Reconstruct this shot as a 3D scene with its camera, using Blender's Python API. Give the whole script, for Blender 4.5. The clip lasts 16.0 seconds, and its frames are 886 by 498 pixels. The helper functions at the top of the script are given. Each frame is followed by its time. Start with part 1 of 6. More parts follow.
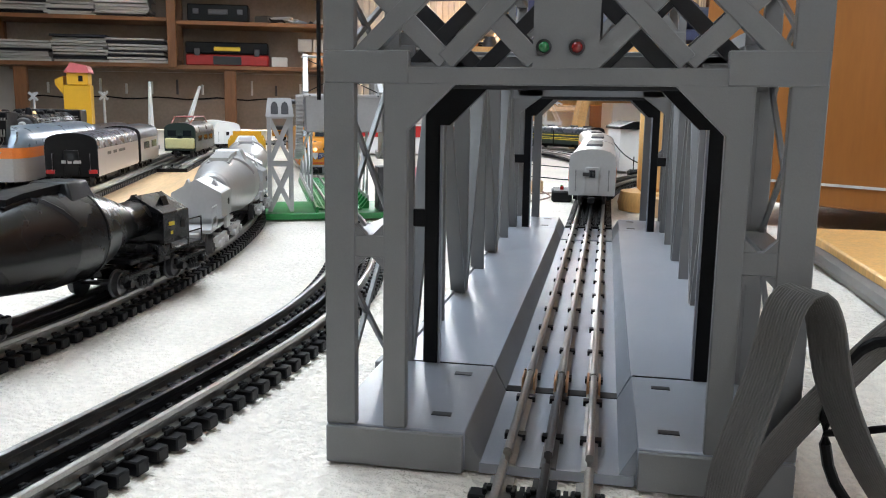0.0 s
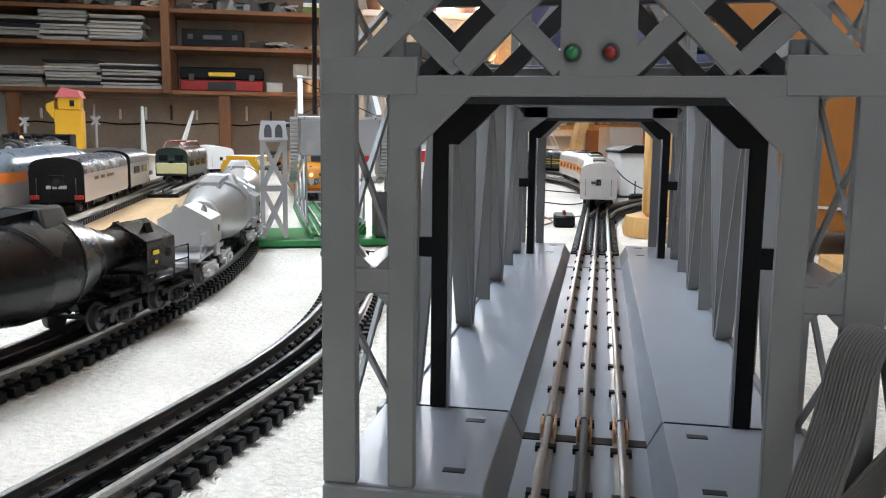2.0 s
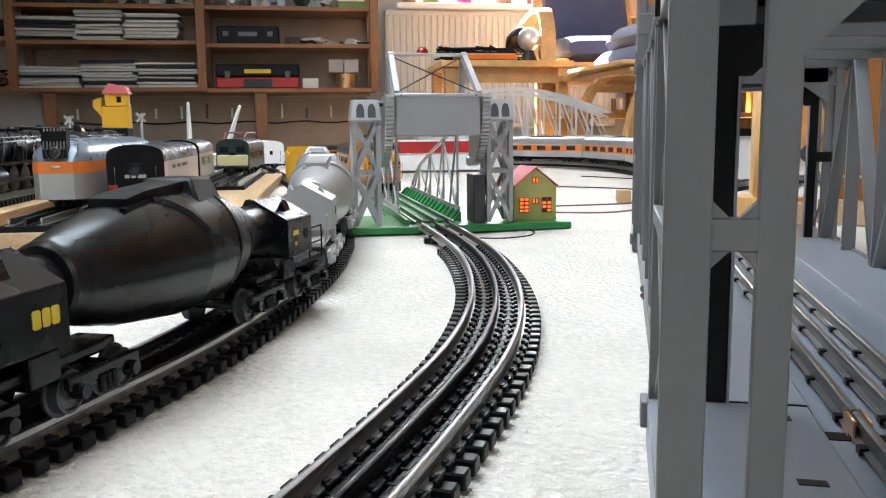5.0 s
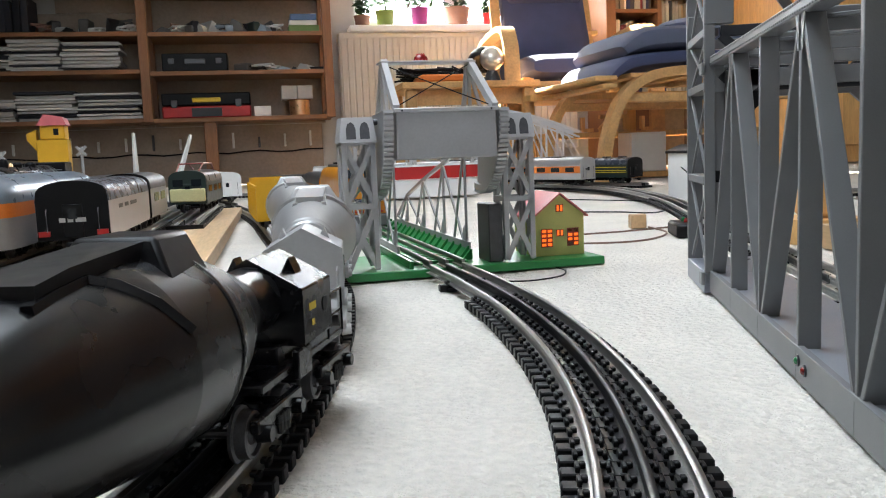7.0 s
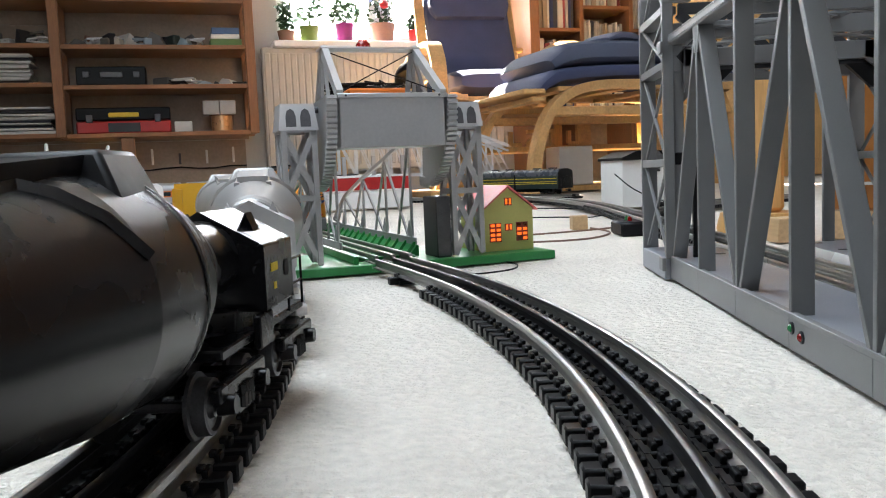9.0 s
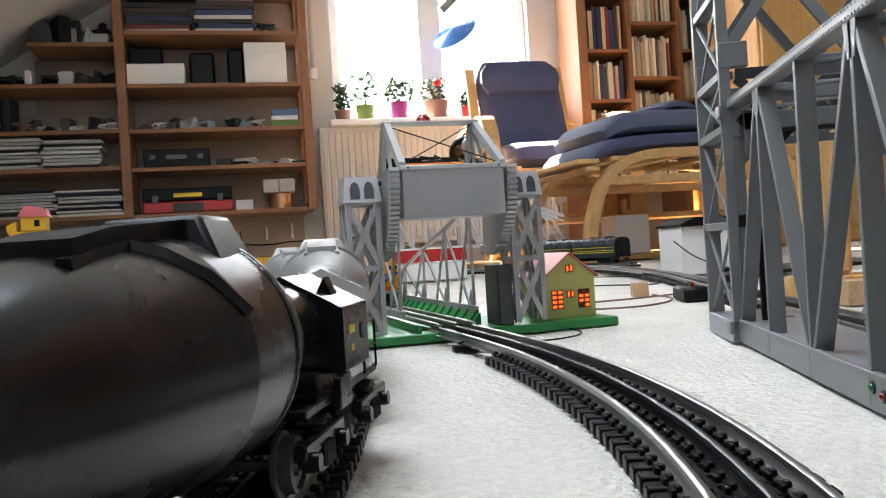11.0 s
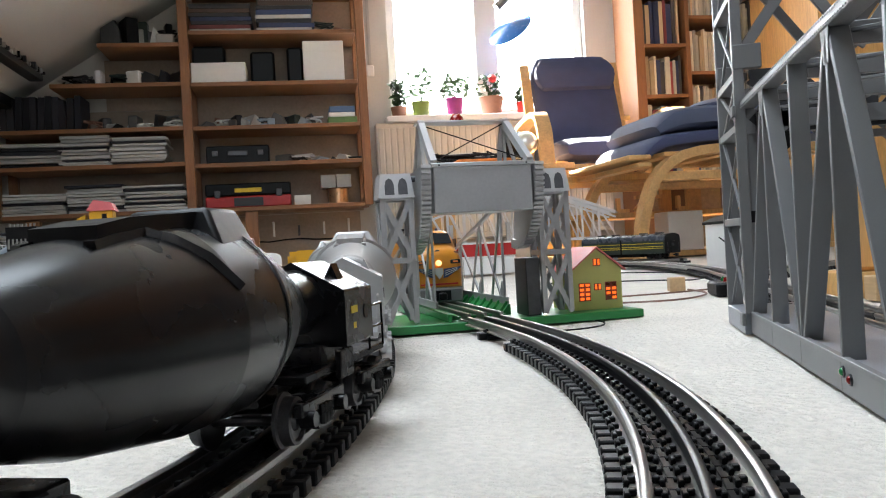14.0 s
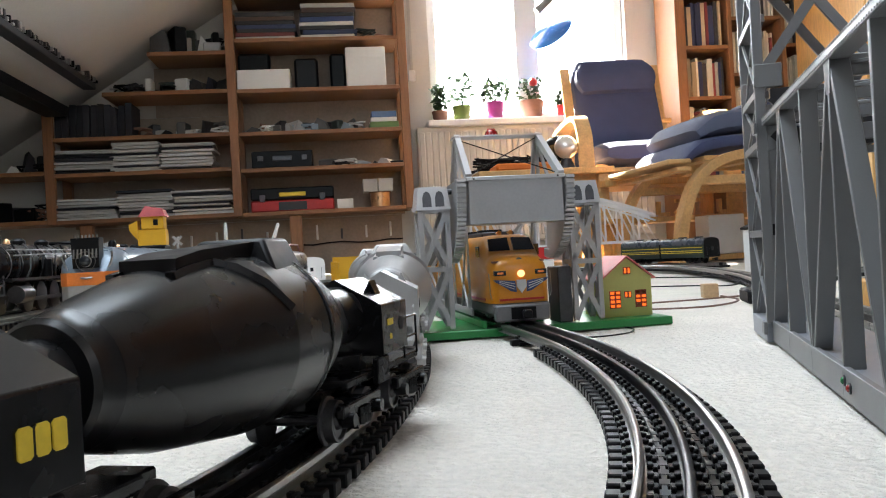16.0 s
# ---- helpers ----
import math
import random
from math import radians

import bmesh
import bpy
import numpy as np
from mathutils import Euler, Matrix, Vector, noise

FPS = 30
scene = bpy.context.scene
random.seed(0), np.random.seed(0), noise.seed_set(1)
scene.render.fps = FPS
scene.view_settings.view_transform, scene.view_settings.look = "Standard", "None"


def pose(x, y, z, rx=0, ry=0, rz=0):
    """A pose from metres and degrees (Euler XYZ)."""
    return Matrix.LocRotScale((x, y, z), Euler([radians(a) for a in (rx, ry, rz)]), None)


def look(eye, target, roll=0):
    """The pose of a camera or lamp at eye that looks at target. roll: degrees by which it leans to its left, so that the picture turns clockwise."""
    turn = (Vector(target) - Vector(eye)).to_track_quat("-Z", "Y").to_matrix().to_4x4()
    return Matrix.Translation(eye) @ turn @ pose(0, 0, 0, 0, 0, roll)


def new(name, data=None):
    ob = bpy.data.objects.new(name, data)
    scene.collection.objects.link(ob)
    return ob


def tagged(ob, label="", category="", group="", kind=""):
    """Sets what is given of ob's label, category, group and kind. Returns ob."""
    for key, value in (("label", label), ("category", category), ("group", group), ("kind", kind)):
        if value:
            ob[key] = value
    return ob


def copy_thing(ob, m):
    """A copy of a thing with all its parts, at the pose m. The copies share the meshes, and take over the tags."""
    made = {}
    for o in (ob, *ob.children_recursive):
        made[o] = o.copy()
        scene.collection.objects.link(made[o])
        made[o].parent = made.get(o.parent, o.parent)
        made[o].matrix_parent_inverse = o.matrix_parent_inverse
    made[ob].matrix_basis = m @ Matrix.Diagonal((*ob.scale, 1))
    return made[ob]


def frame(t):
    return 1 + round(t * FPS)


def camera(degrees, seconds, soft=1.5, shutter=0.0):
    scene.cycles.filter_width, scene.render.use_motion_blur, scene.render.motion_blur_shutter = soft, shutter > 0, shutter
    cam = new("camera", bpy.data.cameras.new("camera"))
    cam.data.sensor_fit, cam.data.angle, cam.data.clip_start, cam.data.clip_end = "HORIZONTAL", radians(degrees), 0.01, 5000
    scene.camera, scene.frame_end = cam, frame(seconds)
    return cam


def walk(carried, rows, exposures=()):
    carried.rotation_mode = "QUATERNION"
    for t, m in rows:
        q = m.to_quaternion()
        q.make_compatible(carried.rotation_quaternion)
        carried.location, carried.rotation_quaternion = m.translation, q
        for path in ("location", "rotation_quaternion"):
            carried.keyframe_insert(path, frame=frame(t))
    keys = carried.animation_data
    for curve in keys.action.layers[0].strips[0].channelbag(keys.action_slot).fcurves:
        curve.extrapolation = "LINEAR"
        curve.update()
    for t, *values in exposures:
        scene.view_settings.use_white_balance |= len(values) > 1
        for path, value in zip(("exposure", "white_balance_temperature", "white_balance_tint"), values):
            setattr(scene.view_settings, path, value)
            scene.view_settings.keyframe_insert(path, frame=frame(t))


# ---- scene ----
cam = camera(55.8, 16.0, 1.1)
# seconds, x, y, z, yaw, pitch, roll
PATH = [
    (0.0, 0.0169, -0.4124, 0.1465, 10.89, -9.73, -0.79),
    (0.5, 0.0147, -0.3965, 0.1456, 11.91, -9.19, -0.63),
    (1.0, 0.0123, -0.3860, 0.1461, 11.67, -9.33, -0.70),
    (1.5, 0.0143, -0.3771, 0.1448, 11.19, -8.91, -0.68),
    (2.0, 0.0029, -0.3734, 0.1427, 10.56, -8.01, -0.67),
    (2.5, 0.0008, -0.3614, 0.1382, 10.92, -8.11, -0.79),
    (3.0, 0.0031, -0.3534, 0.1400, 11.46, -8.20, -0.89),
    (3.5, -0.0093, -0.3425, 0.1398, 11.16, -8.15, 0.03),
    (4.0, -0.0324, -0.3458, 0.1295, 12.02, -8.19, 0.48),
    (4.5, -0.0671, -0.3392, 0.1215, 12.27, -8.33, 0.47),
    (7.0, -0.1936, -0.1700, 0.1168, 8.80, -6.51, 2.27),
    (7.5, -0.1976, -0.1202, 0.1122, 7.43, -6.37, 2.72),
    (8.0, -0.2052, -0.1209, 0.0973, 5.75, -5.85, 2.84),
    (8.5, -0.2106, -0.1273, 0.0879, 4.50, -5.68, 2.33),
    (9.0, -0.2202, -0.1379, 0.0879, 3.52, -5.21, 2.42),
    (9.5, -0.2390, -0.1338, 0.0853, 5.13, -2.57, 3.40),
    (12.0, -0.2198, -0.1561, 0.0844, 7.19, 0.13, 3.52),
    (12.5, -0.2218, -0.1601, 0.0875, 6.90, 0.11, 3.60),
    (13.0, -0.2135, -0.1691, 0.0815, 7.79, 0.20, 3.06),
    (13.5, -0.2020, -0.1831, 0.0778, 8.67, 0.16, 3.11),
    (14.0, -0.1940, -0.1806, 0.0807, 11.06, -0.11, 3.20),
    (14.5, -0.1948, -0.1762, 0.0850, 11.32, -0.14, 3.32),
    (15.0, -0.1935, -0.1863, 0.0828, 11.87, 0.01, 3.37),
    (15.5, -0.1882, -0.1955, 0.0842, 13.27, 0.10, 3.25),
    (16.0, -0.1792, -0.2173, 0.0885, 13.92, 0.14, 3.20),
]
walk(cam, [(t, pose(x, y, z, 90 + pitch, 0, yaw) @ pose(0, 0, 0, 0, 0, -roll)) for t, x, y, z, yaw, pitch, roll in PATH],
     [(0.0, 2.98), (4.5, 2.95), (7.0, 2.55), (16.0, 2.55)])

# ---- light ----
world = bpy.data.worlds.new("world")
scene.world = world
world.use_nodes = True
wn = world.node_tree.nodes
sky = wn.new("ShaderNodeTexSky")
sky.sky_type, sky.sun_disc = 'NISHITA', False
sky.sun_elevation, sky.sun_rotation = radians(37), radians(-40)
world.node_tree.links.new(sky.outputs[0], wn["Background"].inputs[0])
wn["Background"].inputs[1].default_value = 0.08

# The room stands turned against the bridge: p runs along its window wall, q into that wall.
ROOM = pose(0, 0, 0, 0, 0, 21)


def room(p, q, z=0):
    return ROOM @ Vector((p, q, z))


def lamp_area(name, eye, target, sx, sy, power, color):
    d = bpy.data.lights.new(name, "AREA")
    d.shape, d.size, d.size_y, d.energy, d.color = "RECTANGLE", sx, sy, power, color
    ob = new(name, d)
    ob.matrix_world = look(eye, target)
    return ob


sun = bpy.data.lights.new("sun", "SUN")
sun.energy, sun.angle, sun.color = 17.0, radians(0.5), (1.0, 0.92, 0.8)
sun_ob = new("sun", sun)
sun_ob.matrix_world = look(room(0.554, 4.5, 1.386), room(0.87, 3.3, 0.45))
lamp_area("window_daylight", room(0.85, 4.56, 1.28), room(0.7, 0, 0.5), 1.05, 0.85, 6.5, (0.84, 0.93, 1.0))
lamp_area("skylight_daylight", room(-0.46, 0.68, 1.67), room(0.07, 0.68, 0.82), 1.55, 1.1, 7.0, (0.78, 0.89, 1.0))
lamp_area("rear_window_daylight", room(0.5, -2.25, 1.5), room(0, 0.5, 0.3), 0.95, 1.1, 1.15, (1.0, 0.9, 0.78))


# ---- materials ----
def mat(name, color, rough=0.5, metal=0.0, vary=0.12, scale=60.0, bump=0.0, fine=None, emit=0.0, per=0.0, coat=0.0, stretch=None, spec=0.5):
    m = bpy.data.materials.new(name)
    m.use_nodes = True
    n, k = m.node_tree.nodes, m.node_tree.links
    b = n["Principled BSDF"]
    b.inputs["Roughness"].default_value = rough
    b.inputs["Metallic"].default_value = metal
    b.inputs["Specular IOR Level"].default_value = spec
    b.inputs["Coat Weight"].default_value = coat
    co = n.new("ShaderNodeTexCoord")
    src = co.outputs["Object"]
    if stretch:
        mp = n.new("ShaderNodeMapping")
        mp.inputs["Scale"].default_value = stretch
        k.new(src, mp.inputs[0])
        src = mp.outputs[0]
    t1, t2 = n.new("ShaderNodeTexNoise"), n.new("ShaderNodeTexNoise")
    t1.inputs["Scale"].default_value, t1.inputs["Detail"].default_value = scale, 6
    t2.inputs["Scale"].default_value, t2.inputs["Detail"].default_value = (fine or scale * 9), 3
    k.new(src, t1.inputs["Vector"])
    k.new(src, t2.inputs["Vector"])
    add = n.new("ShaderNodeMath")
    add.operation = "ADD"
    k.new(t1.outputs[0], add.inputs[0])
    k.new(t2.outputs[0], add.inputs[1])
    rg = n.new("ShaderNodeMapRange")
    rg.inputs[1].default_value, rg.inputs[2].default_value = 0.6, 1.4
    rg.inputs[3].default_value, rg.inputs[4].default_value = 1 - vary, 1 + vary
    k.new(add.outputs[0], rg.inputs[0])
    val = rg.outputs[0]
    if per:
        oi = n.new("ShaderNodeObjectInfo")
        pr = n.new("ShaderNodeMapRange")
        pr.inputs[3].default_value, pr.inputs[4].default_value = 1 - per, 1 + per
        k.new(oi.outputs["Random"], pr.inputs[0])
        mu = n.new("ShaderNodeMath")
        mu.operation = "MULTIPLY"
        k.new(val, mu.inputs[0])
        k.new(pr.outputs[0], mu.inputs[1])
        val = mu.outputs[0]
    vm = n.new("ShaderNodeVectorMath")
    vm.operation = "SCALE"
    vm.inputs[0].default_value = color
    k.new(val, vm.inputs["Scale"])
    k.new(vm.outputs[0], b.inputs["Base Color"])
    rr = n.new("ShaderNodeMapRange")
    rr.inputs[3].default_value, rr.inputs[4].default_value = max(0.02, rough - 0.1), min(1, rough + 0.1)
    k.new(t1.outputs[0], rr.inputs[0])
    k.new(rr.outputs[0], b.inputs["Roughness"])
    if bump:
        bp = n.new("ShaderNodeBump")
        bp.inputs["Strength"].default_value, bp.inputs["Distance"].default_value = 0.6, bump
        k.new(t2.outputs[0], bp.inputs["Height"])
        k.new(bp.outputs[0], b.inputs["Normal"])
    if emit:
        b.inputs["Emission Color"].default_value = (*color, 1)
        b.inputs["Emission Strength"].default_value = emit
    return m


def wood(name, color, axis=(1, 12, 12), scale=6.0, rough=0.5, vary=0.22):
    return mat(name, color, rough, vary=vary, scale=scale, fine=scale * 5, bump=0.0004, stretch=axis, per=0.08)


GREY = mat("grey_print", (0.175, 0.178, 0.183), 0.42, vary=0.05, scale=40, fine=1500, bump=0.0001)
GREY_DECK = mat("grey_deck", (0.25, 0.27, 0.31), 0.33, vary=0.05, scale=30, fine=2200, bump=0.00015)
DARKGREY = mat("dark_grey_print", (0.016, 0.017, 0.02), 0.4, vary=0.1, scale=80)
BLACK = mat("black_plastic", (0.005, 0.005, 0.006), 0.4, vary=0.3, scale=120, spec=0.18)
BLACK_SATIN = mat("satin_black_paint", (0.006, 0.006, 0.007), 0.27, vary=0.25, scale=30, fine=900, bump=0.00003, spec=0.42)
BLACK_TRIM = mat("semi_gloss_black_paint", (0.005, 0.005, 0.006), 0.26, vary=0.3, scale=60, spec=0.28)
BLACK_RAIL = mat("blackened_rail", (0.02, 0.02, 0.022), 0.35, metal=0.5, vary=0.3)
RAIL = mat("tinplate_rail", (0.36, 0.355, 0.345), 0.33, metal=0.95, vary=0.2, scale=90)
STEEL = mat("dark_steel", (0.09, 0.09, 0.095), 0.4, metal=0.7, vary=0.25, scale=150)
COPPER = mat("copper_contact", (0.75, 0.45, 0.25), 0.3, metal=0.9)
SILVER = mat("silver_paint", (0.45, 0.45, 0.455), 0.36, metal=0.55, vary=0.07, scale=40)
SILVER_LIGHT = mat("light_silver_paint", (0.5, 0.5, 0.505), 0.38, metal=0.3, vary=0.06, scale=40)
GREEN = mat("green_enamel", (0.02, 0.22, 0.055), 0.35, vary=0.12, scale=50)
RED = mat("red_paint", (0.42, 0.015, 0.015), 0.38)
ORANGE = mat("orange_paint", (0.75, 0.2, 0.03), 0.4)
YELLOW = mat("yellow_paint", (0.58, 0.22, 0.01), 0.32, vary=0.06, coat=0.3)
CABIN = mat("lemon_yellow_plastic", (0.66, 0.36, 0.015), 0.4, vary=0.06)
YELLOW_TEXT = mat("yellow_lettering", (0.75, 0.55, 0.04), 0.5)
MAROON = mat("dark_red_window_frame", (0.2, 0.02, 0.012), 0.4)
CREAM = mat("cream_paint", (0.62, 0.58, 0.3), 0.45)
ROOF_RED = mat("pinkish_red_roof", (0.62, 0.14, 0.15), 0.45)
WHITE = mat("white_board", (0.78, 0.78, 0.77), 0.6, vary=0.04)
BLUEWHITE = mat("blue_grey_paint", (0.3, 0.38, 0.46), 0.35)
GLASS_DARK = mat("dark_window", (0.015, 0.018, 0.022), 0.12, vary=0.1)
DARKGREEN = mat("dark_green_paint", (0.02, 0.035, 0.03), 0.35)
WOOD = wood("orange_pine", (0.27, 0.122, 0.05))
WOOD_V = wood("orange_pine_upright", (0.255, 0.113, 0.047), (12, 12, 1))
PINE = wood("light_pine", (0.62, 0.36, 0.13), (14, 14, 1.2), 5)
BIRCH = wood("birch_veneer", (0.6, 0.35, 0.14), (3, 3, 3), 8)
BOARD = wood("plywood_board", (0.55, 0.37, 0.2), (10, 1, 10), 5)
FABRIC = mat("blue_fabric", (0.06, 0.07, 0.14), 0.9, vary=0.2, scale=12, fine=700, bump=0.0006)
FABRIC_LIGHT = mat("grey_blue_fabric", (0.1, 0.115, 0.175), 0.9, vary=0.15, scale=10, fine=600, bump=0.0006)
PLASTER = mat("white_plaster", (0.58, 0.56, 0.535), 0.85, vary=0.05, scale=5, fine=120, bump=0.0006)
CARPET = mat("white_carpet", (0.75, 0.70, 0.63), 0.95, vary=0.14, scale=11, fine=230, bump=0.013)
PAPER = mat("paper", (0.52, 0.51, 0.495), 0.8, vary=0.1, scale=20, per=0.25)
PAPER_DARK = mat("dark_cover", (0.022, 0.022, 0.028), 0.6, per=0.6, spec=0.25)
BOOK = mat("book_cover", (0.3, 0.2, 0.15), 0.6, per=0.7)
PAINT_WHITE = mat("white_paint", (0.75, 0.75, 0.76), 0.4, vary=0.03)
# white radiator paint, darkened for the dim light under the window
RADIATOR_PAINT = mat("dimmed_white_enamel", (0.56, 0.53, 0.48), 0.45, vary=0.04)
LIT = mat("lit_window", (1.0, 0.15, 0.015), 0.4, emit=0.22)
HEADLIGHT = mat("headlight_glow", (1.0, 0.55, 0.2), 0.3, emit=0.35)
DAY = mat("overcast_daylight", (1.0, 1.0, 1.0), 0.9, emit=1.3, vary=0.02)
CABLE = mat("grey_ribbon_cable", (0.11, 0.105, 0.1), 0.5, vary=0.08, scale=60)
WIRE = mat("brown_wire", (0.18, 0.1, 0.07), 0.5)
LEAF = mat("leaf", (0.03, 0.08, 0.02), 0.5, per=0.3)
POT_PINK = mat("magenta_pot", (0.16, 0.008, 0.09), 0.4)
POT_GREEN = mat("olive_pot", (0.1, 0.14, 0.025), 0.4)
TERRACOTTA = mat("terracotta", (0.24, 0.12, 0.085), 0.8)
BLUE_GLASS = mat("blue_plastic_disc", (0.02, 0.15, 0.5), 0.25)


def lens_mat(name, color):
    return mat(name, color, 0.12, coat=0.5)


LED_GREEN, LED_RED = lens_mat("green_lens", (0.01, 0.16, 0.045)), lens_mat("red_lens", (0.22, 0.005, 0.005))


# ---- building helpers ----
class Mesh:
    """Collects faces of one mesh."""

    def __init__(self):
        self.v, self.f, self.s = [], [], []

    def add(self, verts, faces, m=None, smooth=False):
        o = len(self.v)
        self.v += [tuple(m @ Vector(p)) if m else tuple(p) for p in verts]
        self.f += [tuple(i + o for i in f) for f in faces]
        self.s += [smooth] * len(faces)
        return self

    def box(self, x0, x1, y0, y1, z0, z1, m=None, c=0.0):
        if c <= 0:
            vs = [(x, y, z) for z in (z0, z1) for y in (y0, y1) for x in (x0, x1)]
            fs = [(0, 2, 3, 1), (4, 5, 7, 6), (0, 1, 5, 4), (2, 6, 7, 3), (0, 4, 6, 2), (1, 3, 7, 5)]
            return self.add(vs, fs, m)
        vs, ix = [], {}
        for a, x in ((0, x0), (1, x1)):
            for b, y in ((0, y0), (1, y1)):
                for d, z in ((0, z0), (1, z1)):
                    sx, sy, sz = (c if a == 0 else -c), (c if b == 0 else -c), (c if d == 0 else -c)
                    for k, p in enumerate(((x, y + sy, z + sz), (x + sx, y, z + sz), (x + sx, y + sy, z))):
                        ix[a, b, d, k] = len(vs)
                        vs.append(p)
        fs = []
        q = [(0, 0), (1, 0), (1, 1), (0, 1)]
        for s in (0, 1):
            o = (lambda l: l if s else l[::-1])
            fs.append(tuple(o([ix[s, b, d, 0] for b, d in q])))
            fs.append(tuple(o([ix[a, s, d, 1] for d, a in q])))
            fs.append(tuple(o([ix[a, b, s, 2] for a, b in q])))
        for b in (0, 1):
            for d in (0, 1):
                fs.append((ix[0, b, d, 1], ix[1, b, d, 1], ix[1, b, d, 2], ix[0, b, d, 2]))
                fs.append((ix[b, 0, d, 0], ix[b, 1, d, 0], ix[b, 1, d, 2], ix[b, 0, d, 2]))
                fs.append((ix[b, d, 0, 0], ix[b, d, 1, 0], ix[b, d, 1, 1], ix[b, d, 0, 1]))
        for a in (0, 1):
            for b in (0, 1):
                for d in (0, 1):
                    fs.append((ix[a, b, d, 0], ix[a, b, d, 1], ix[a, b, d, 2]))
        return self.add(vs, fs, m)

    def bar(self, p, q, w, h, up=(0, 0, 1), c=0.0):
        """A beam from p to q, w wide across, h high along up."""
        p, q = Vector(p), Vector(q)
        d = q - p
        t = d.normalized()
        side = t.cross(Vector(up)).normalized()
        u = side.cross(t)
        m = Matrix((side, t, u)).transposed().to_4x4()
        m.translation = p
        return self.box(-w / 2, w / 2, 0, d.length, -h / 2, h / 2, m, c)

    def cyl(self, p, q, r0, r1=None, n=16, caps=True):
        p, q = Vector(p), Vector(q)
        r1 = r0 if r1 is None else r1
        t = (q - p).normalized()
        a = t.orthogonal().normalized()
        b = t.cross(a)
        ring = [(math.cos(2 * math.pi * i / n), math.sin(2 * math.pi * i / n)) for i in range(n)]
        vs = [p + (a * x + b * y) * r0 for x, y in ring] + [q + (a * x + b * y) * r1 for x, y in ring]
        self.add(vs, [(i, (i + 1) % n, n + (i + 1) % n, n + i) for i in range(n)], None, True)
        if caps:
            self.add(vs, [tuple(range(n))[::-1], tuple(range(n, 2 * n))])
        return self

    def lathe(self, prof, m=None, n=24, a0=0.0, a1=360.0):
        """prof: (r, h) pairs turned about the local z axis."""
        full = abs(a1 - a0) >= 360
        k = n if full else n + 1
        vs = [(r * math.cos(radians(a0 + (a1 - a0) * i / n)), r * math.sin(radians(a0 + (a1 - a0) * i / n)), h) for r, h in prof for i in range(k)]
        fs = [(j * k + i, j * k + (i + 1) % k, (j + 1) * k + (i + 1) % k, (j + 1) * k + i) for j in range(len(prof) - 1) for i in range(n)]
        return self.add(vs, fs, m, True)

    def prism(self, poly, d0, d1, m=None, smooth=False):
        """poly in local x, z, pushed along y from d0 to d1."""
        n = len(poly)
        vs = [(x, d0, z) for x, z in poly] + [(x, d1, z) for x, z in poly]
        self.add(vs, [tuple(range(n)), tuple(range(n, 2 * n))[::-1]], m)
        return self.add(vs, [(i, n + i, n + (i + 1) % n, (i + 1) % n) for i in range(n)], m, smooth)

    def tube(self, pts, r, n=8, closed=False):
        pts = [Vector(p) for p in pts]
        k = len(pts)
        vs, ref = [], Vector((0, 0, 1))
        for i, p in enumerate(pts):
            t = (pts[min(i + 1, k - 1)] - pts[max(i - 1, 0)]).normalized()
            a = t.cross(ref)
            a = a.normalized() if a.length > 1e-3 else t.orthogonal().normalized()
            b = t.cross(a)
            vs += [p + (a * math.cos(2 * math.pi * j / n) + b * math.sin(2 * math.pi * j / n)) * r for j in range(n)]
        fs = [(i * n + j, i * n + (j + 1) % n, (i + 1) * n + (j + 1) % n, (i + 1) * n + j) for i in range(k - 1) for j in range(n)]
        return self.add(vs, fs, None, True)

    def sweep(self, pts, prof, flat=True):
        """prof: closed (across, up) outline carried along pts."""
        pts = [Vector(p) for p in pts]
        k, n = len(pts), len(prof)
        vs = []
        for i, p in enumerate(pts):
            t = pts[min(i + 1, k - 1)] - pts[max(i - 1, 0)]
            t.z = 0 if flat else t.z
            t.normalize()
            side = Vector((t.y, -t.x, 0)).normalized()
            up = side.cross(t)
            vs += [p + side * a + up * b for a, b in prof]
        fs = [(i * n + j, (i + 1) * n + j, (i + 1) * n + (j + 1) % n, i * n + (j + 1) % n) for i in range(k - 1) for j in range(n)]
        fs += [tuple(range(n)), tuple(range((k - 1) * n, k * n))[::-1]]
        return self.add(vs, fs)

    def data(self, name):
        me = bpy.data.meshes.new(name)
        me.from_pydata(self.v, [], self.f)
        me.polygons.foreach_set("use_smooth", self.s)
        me.validate()
        me.update()
        bm = bmesh.new()
        bm.from_mesh(me)
        bmesh.ops.recalc_face_normals(bm, faces=bm.faces)
        bm.to_mesh(me)
        bm.free()
        me.set_sharp_from_angle(angle=radians(38))
        return me


def part(name, mesh, material, parent=None, label="", m=None):
    me = mesh.data(name) if isinstance(mesh, Mesh) else mesh
    if not me.materials:
        me.materials.append(material)
    ob = new(name, me)
    ob.parent = parent
    if m is not None:
        ob.matrix_basis = m
    if label:
        tagged(ob, label)
    return ob


def thing(name, label, category, m=None, group="", kind=""):
    ob = new(name)
    ob.empty_display_size = 0.02
    if m is not None:
        ob.matrix_basis = m
    return tagged(ob, label, category, group, kind)


def solo(name, mesh, material, label, category, m=None, group="", kind=""):
    ob = part(name, mesh, material, None, "", m)
    return tagged(ob, label, category, group, kind)


def bevel(ob, w, seg=2):
    md = ob.modifiers.new("bevel", "BEVEL")
    md.width, md.segments, md.limit_method = w, seg, "ANGLE"
    return ob


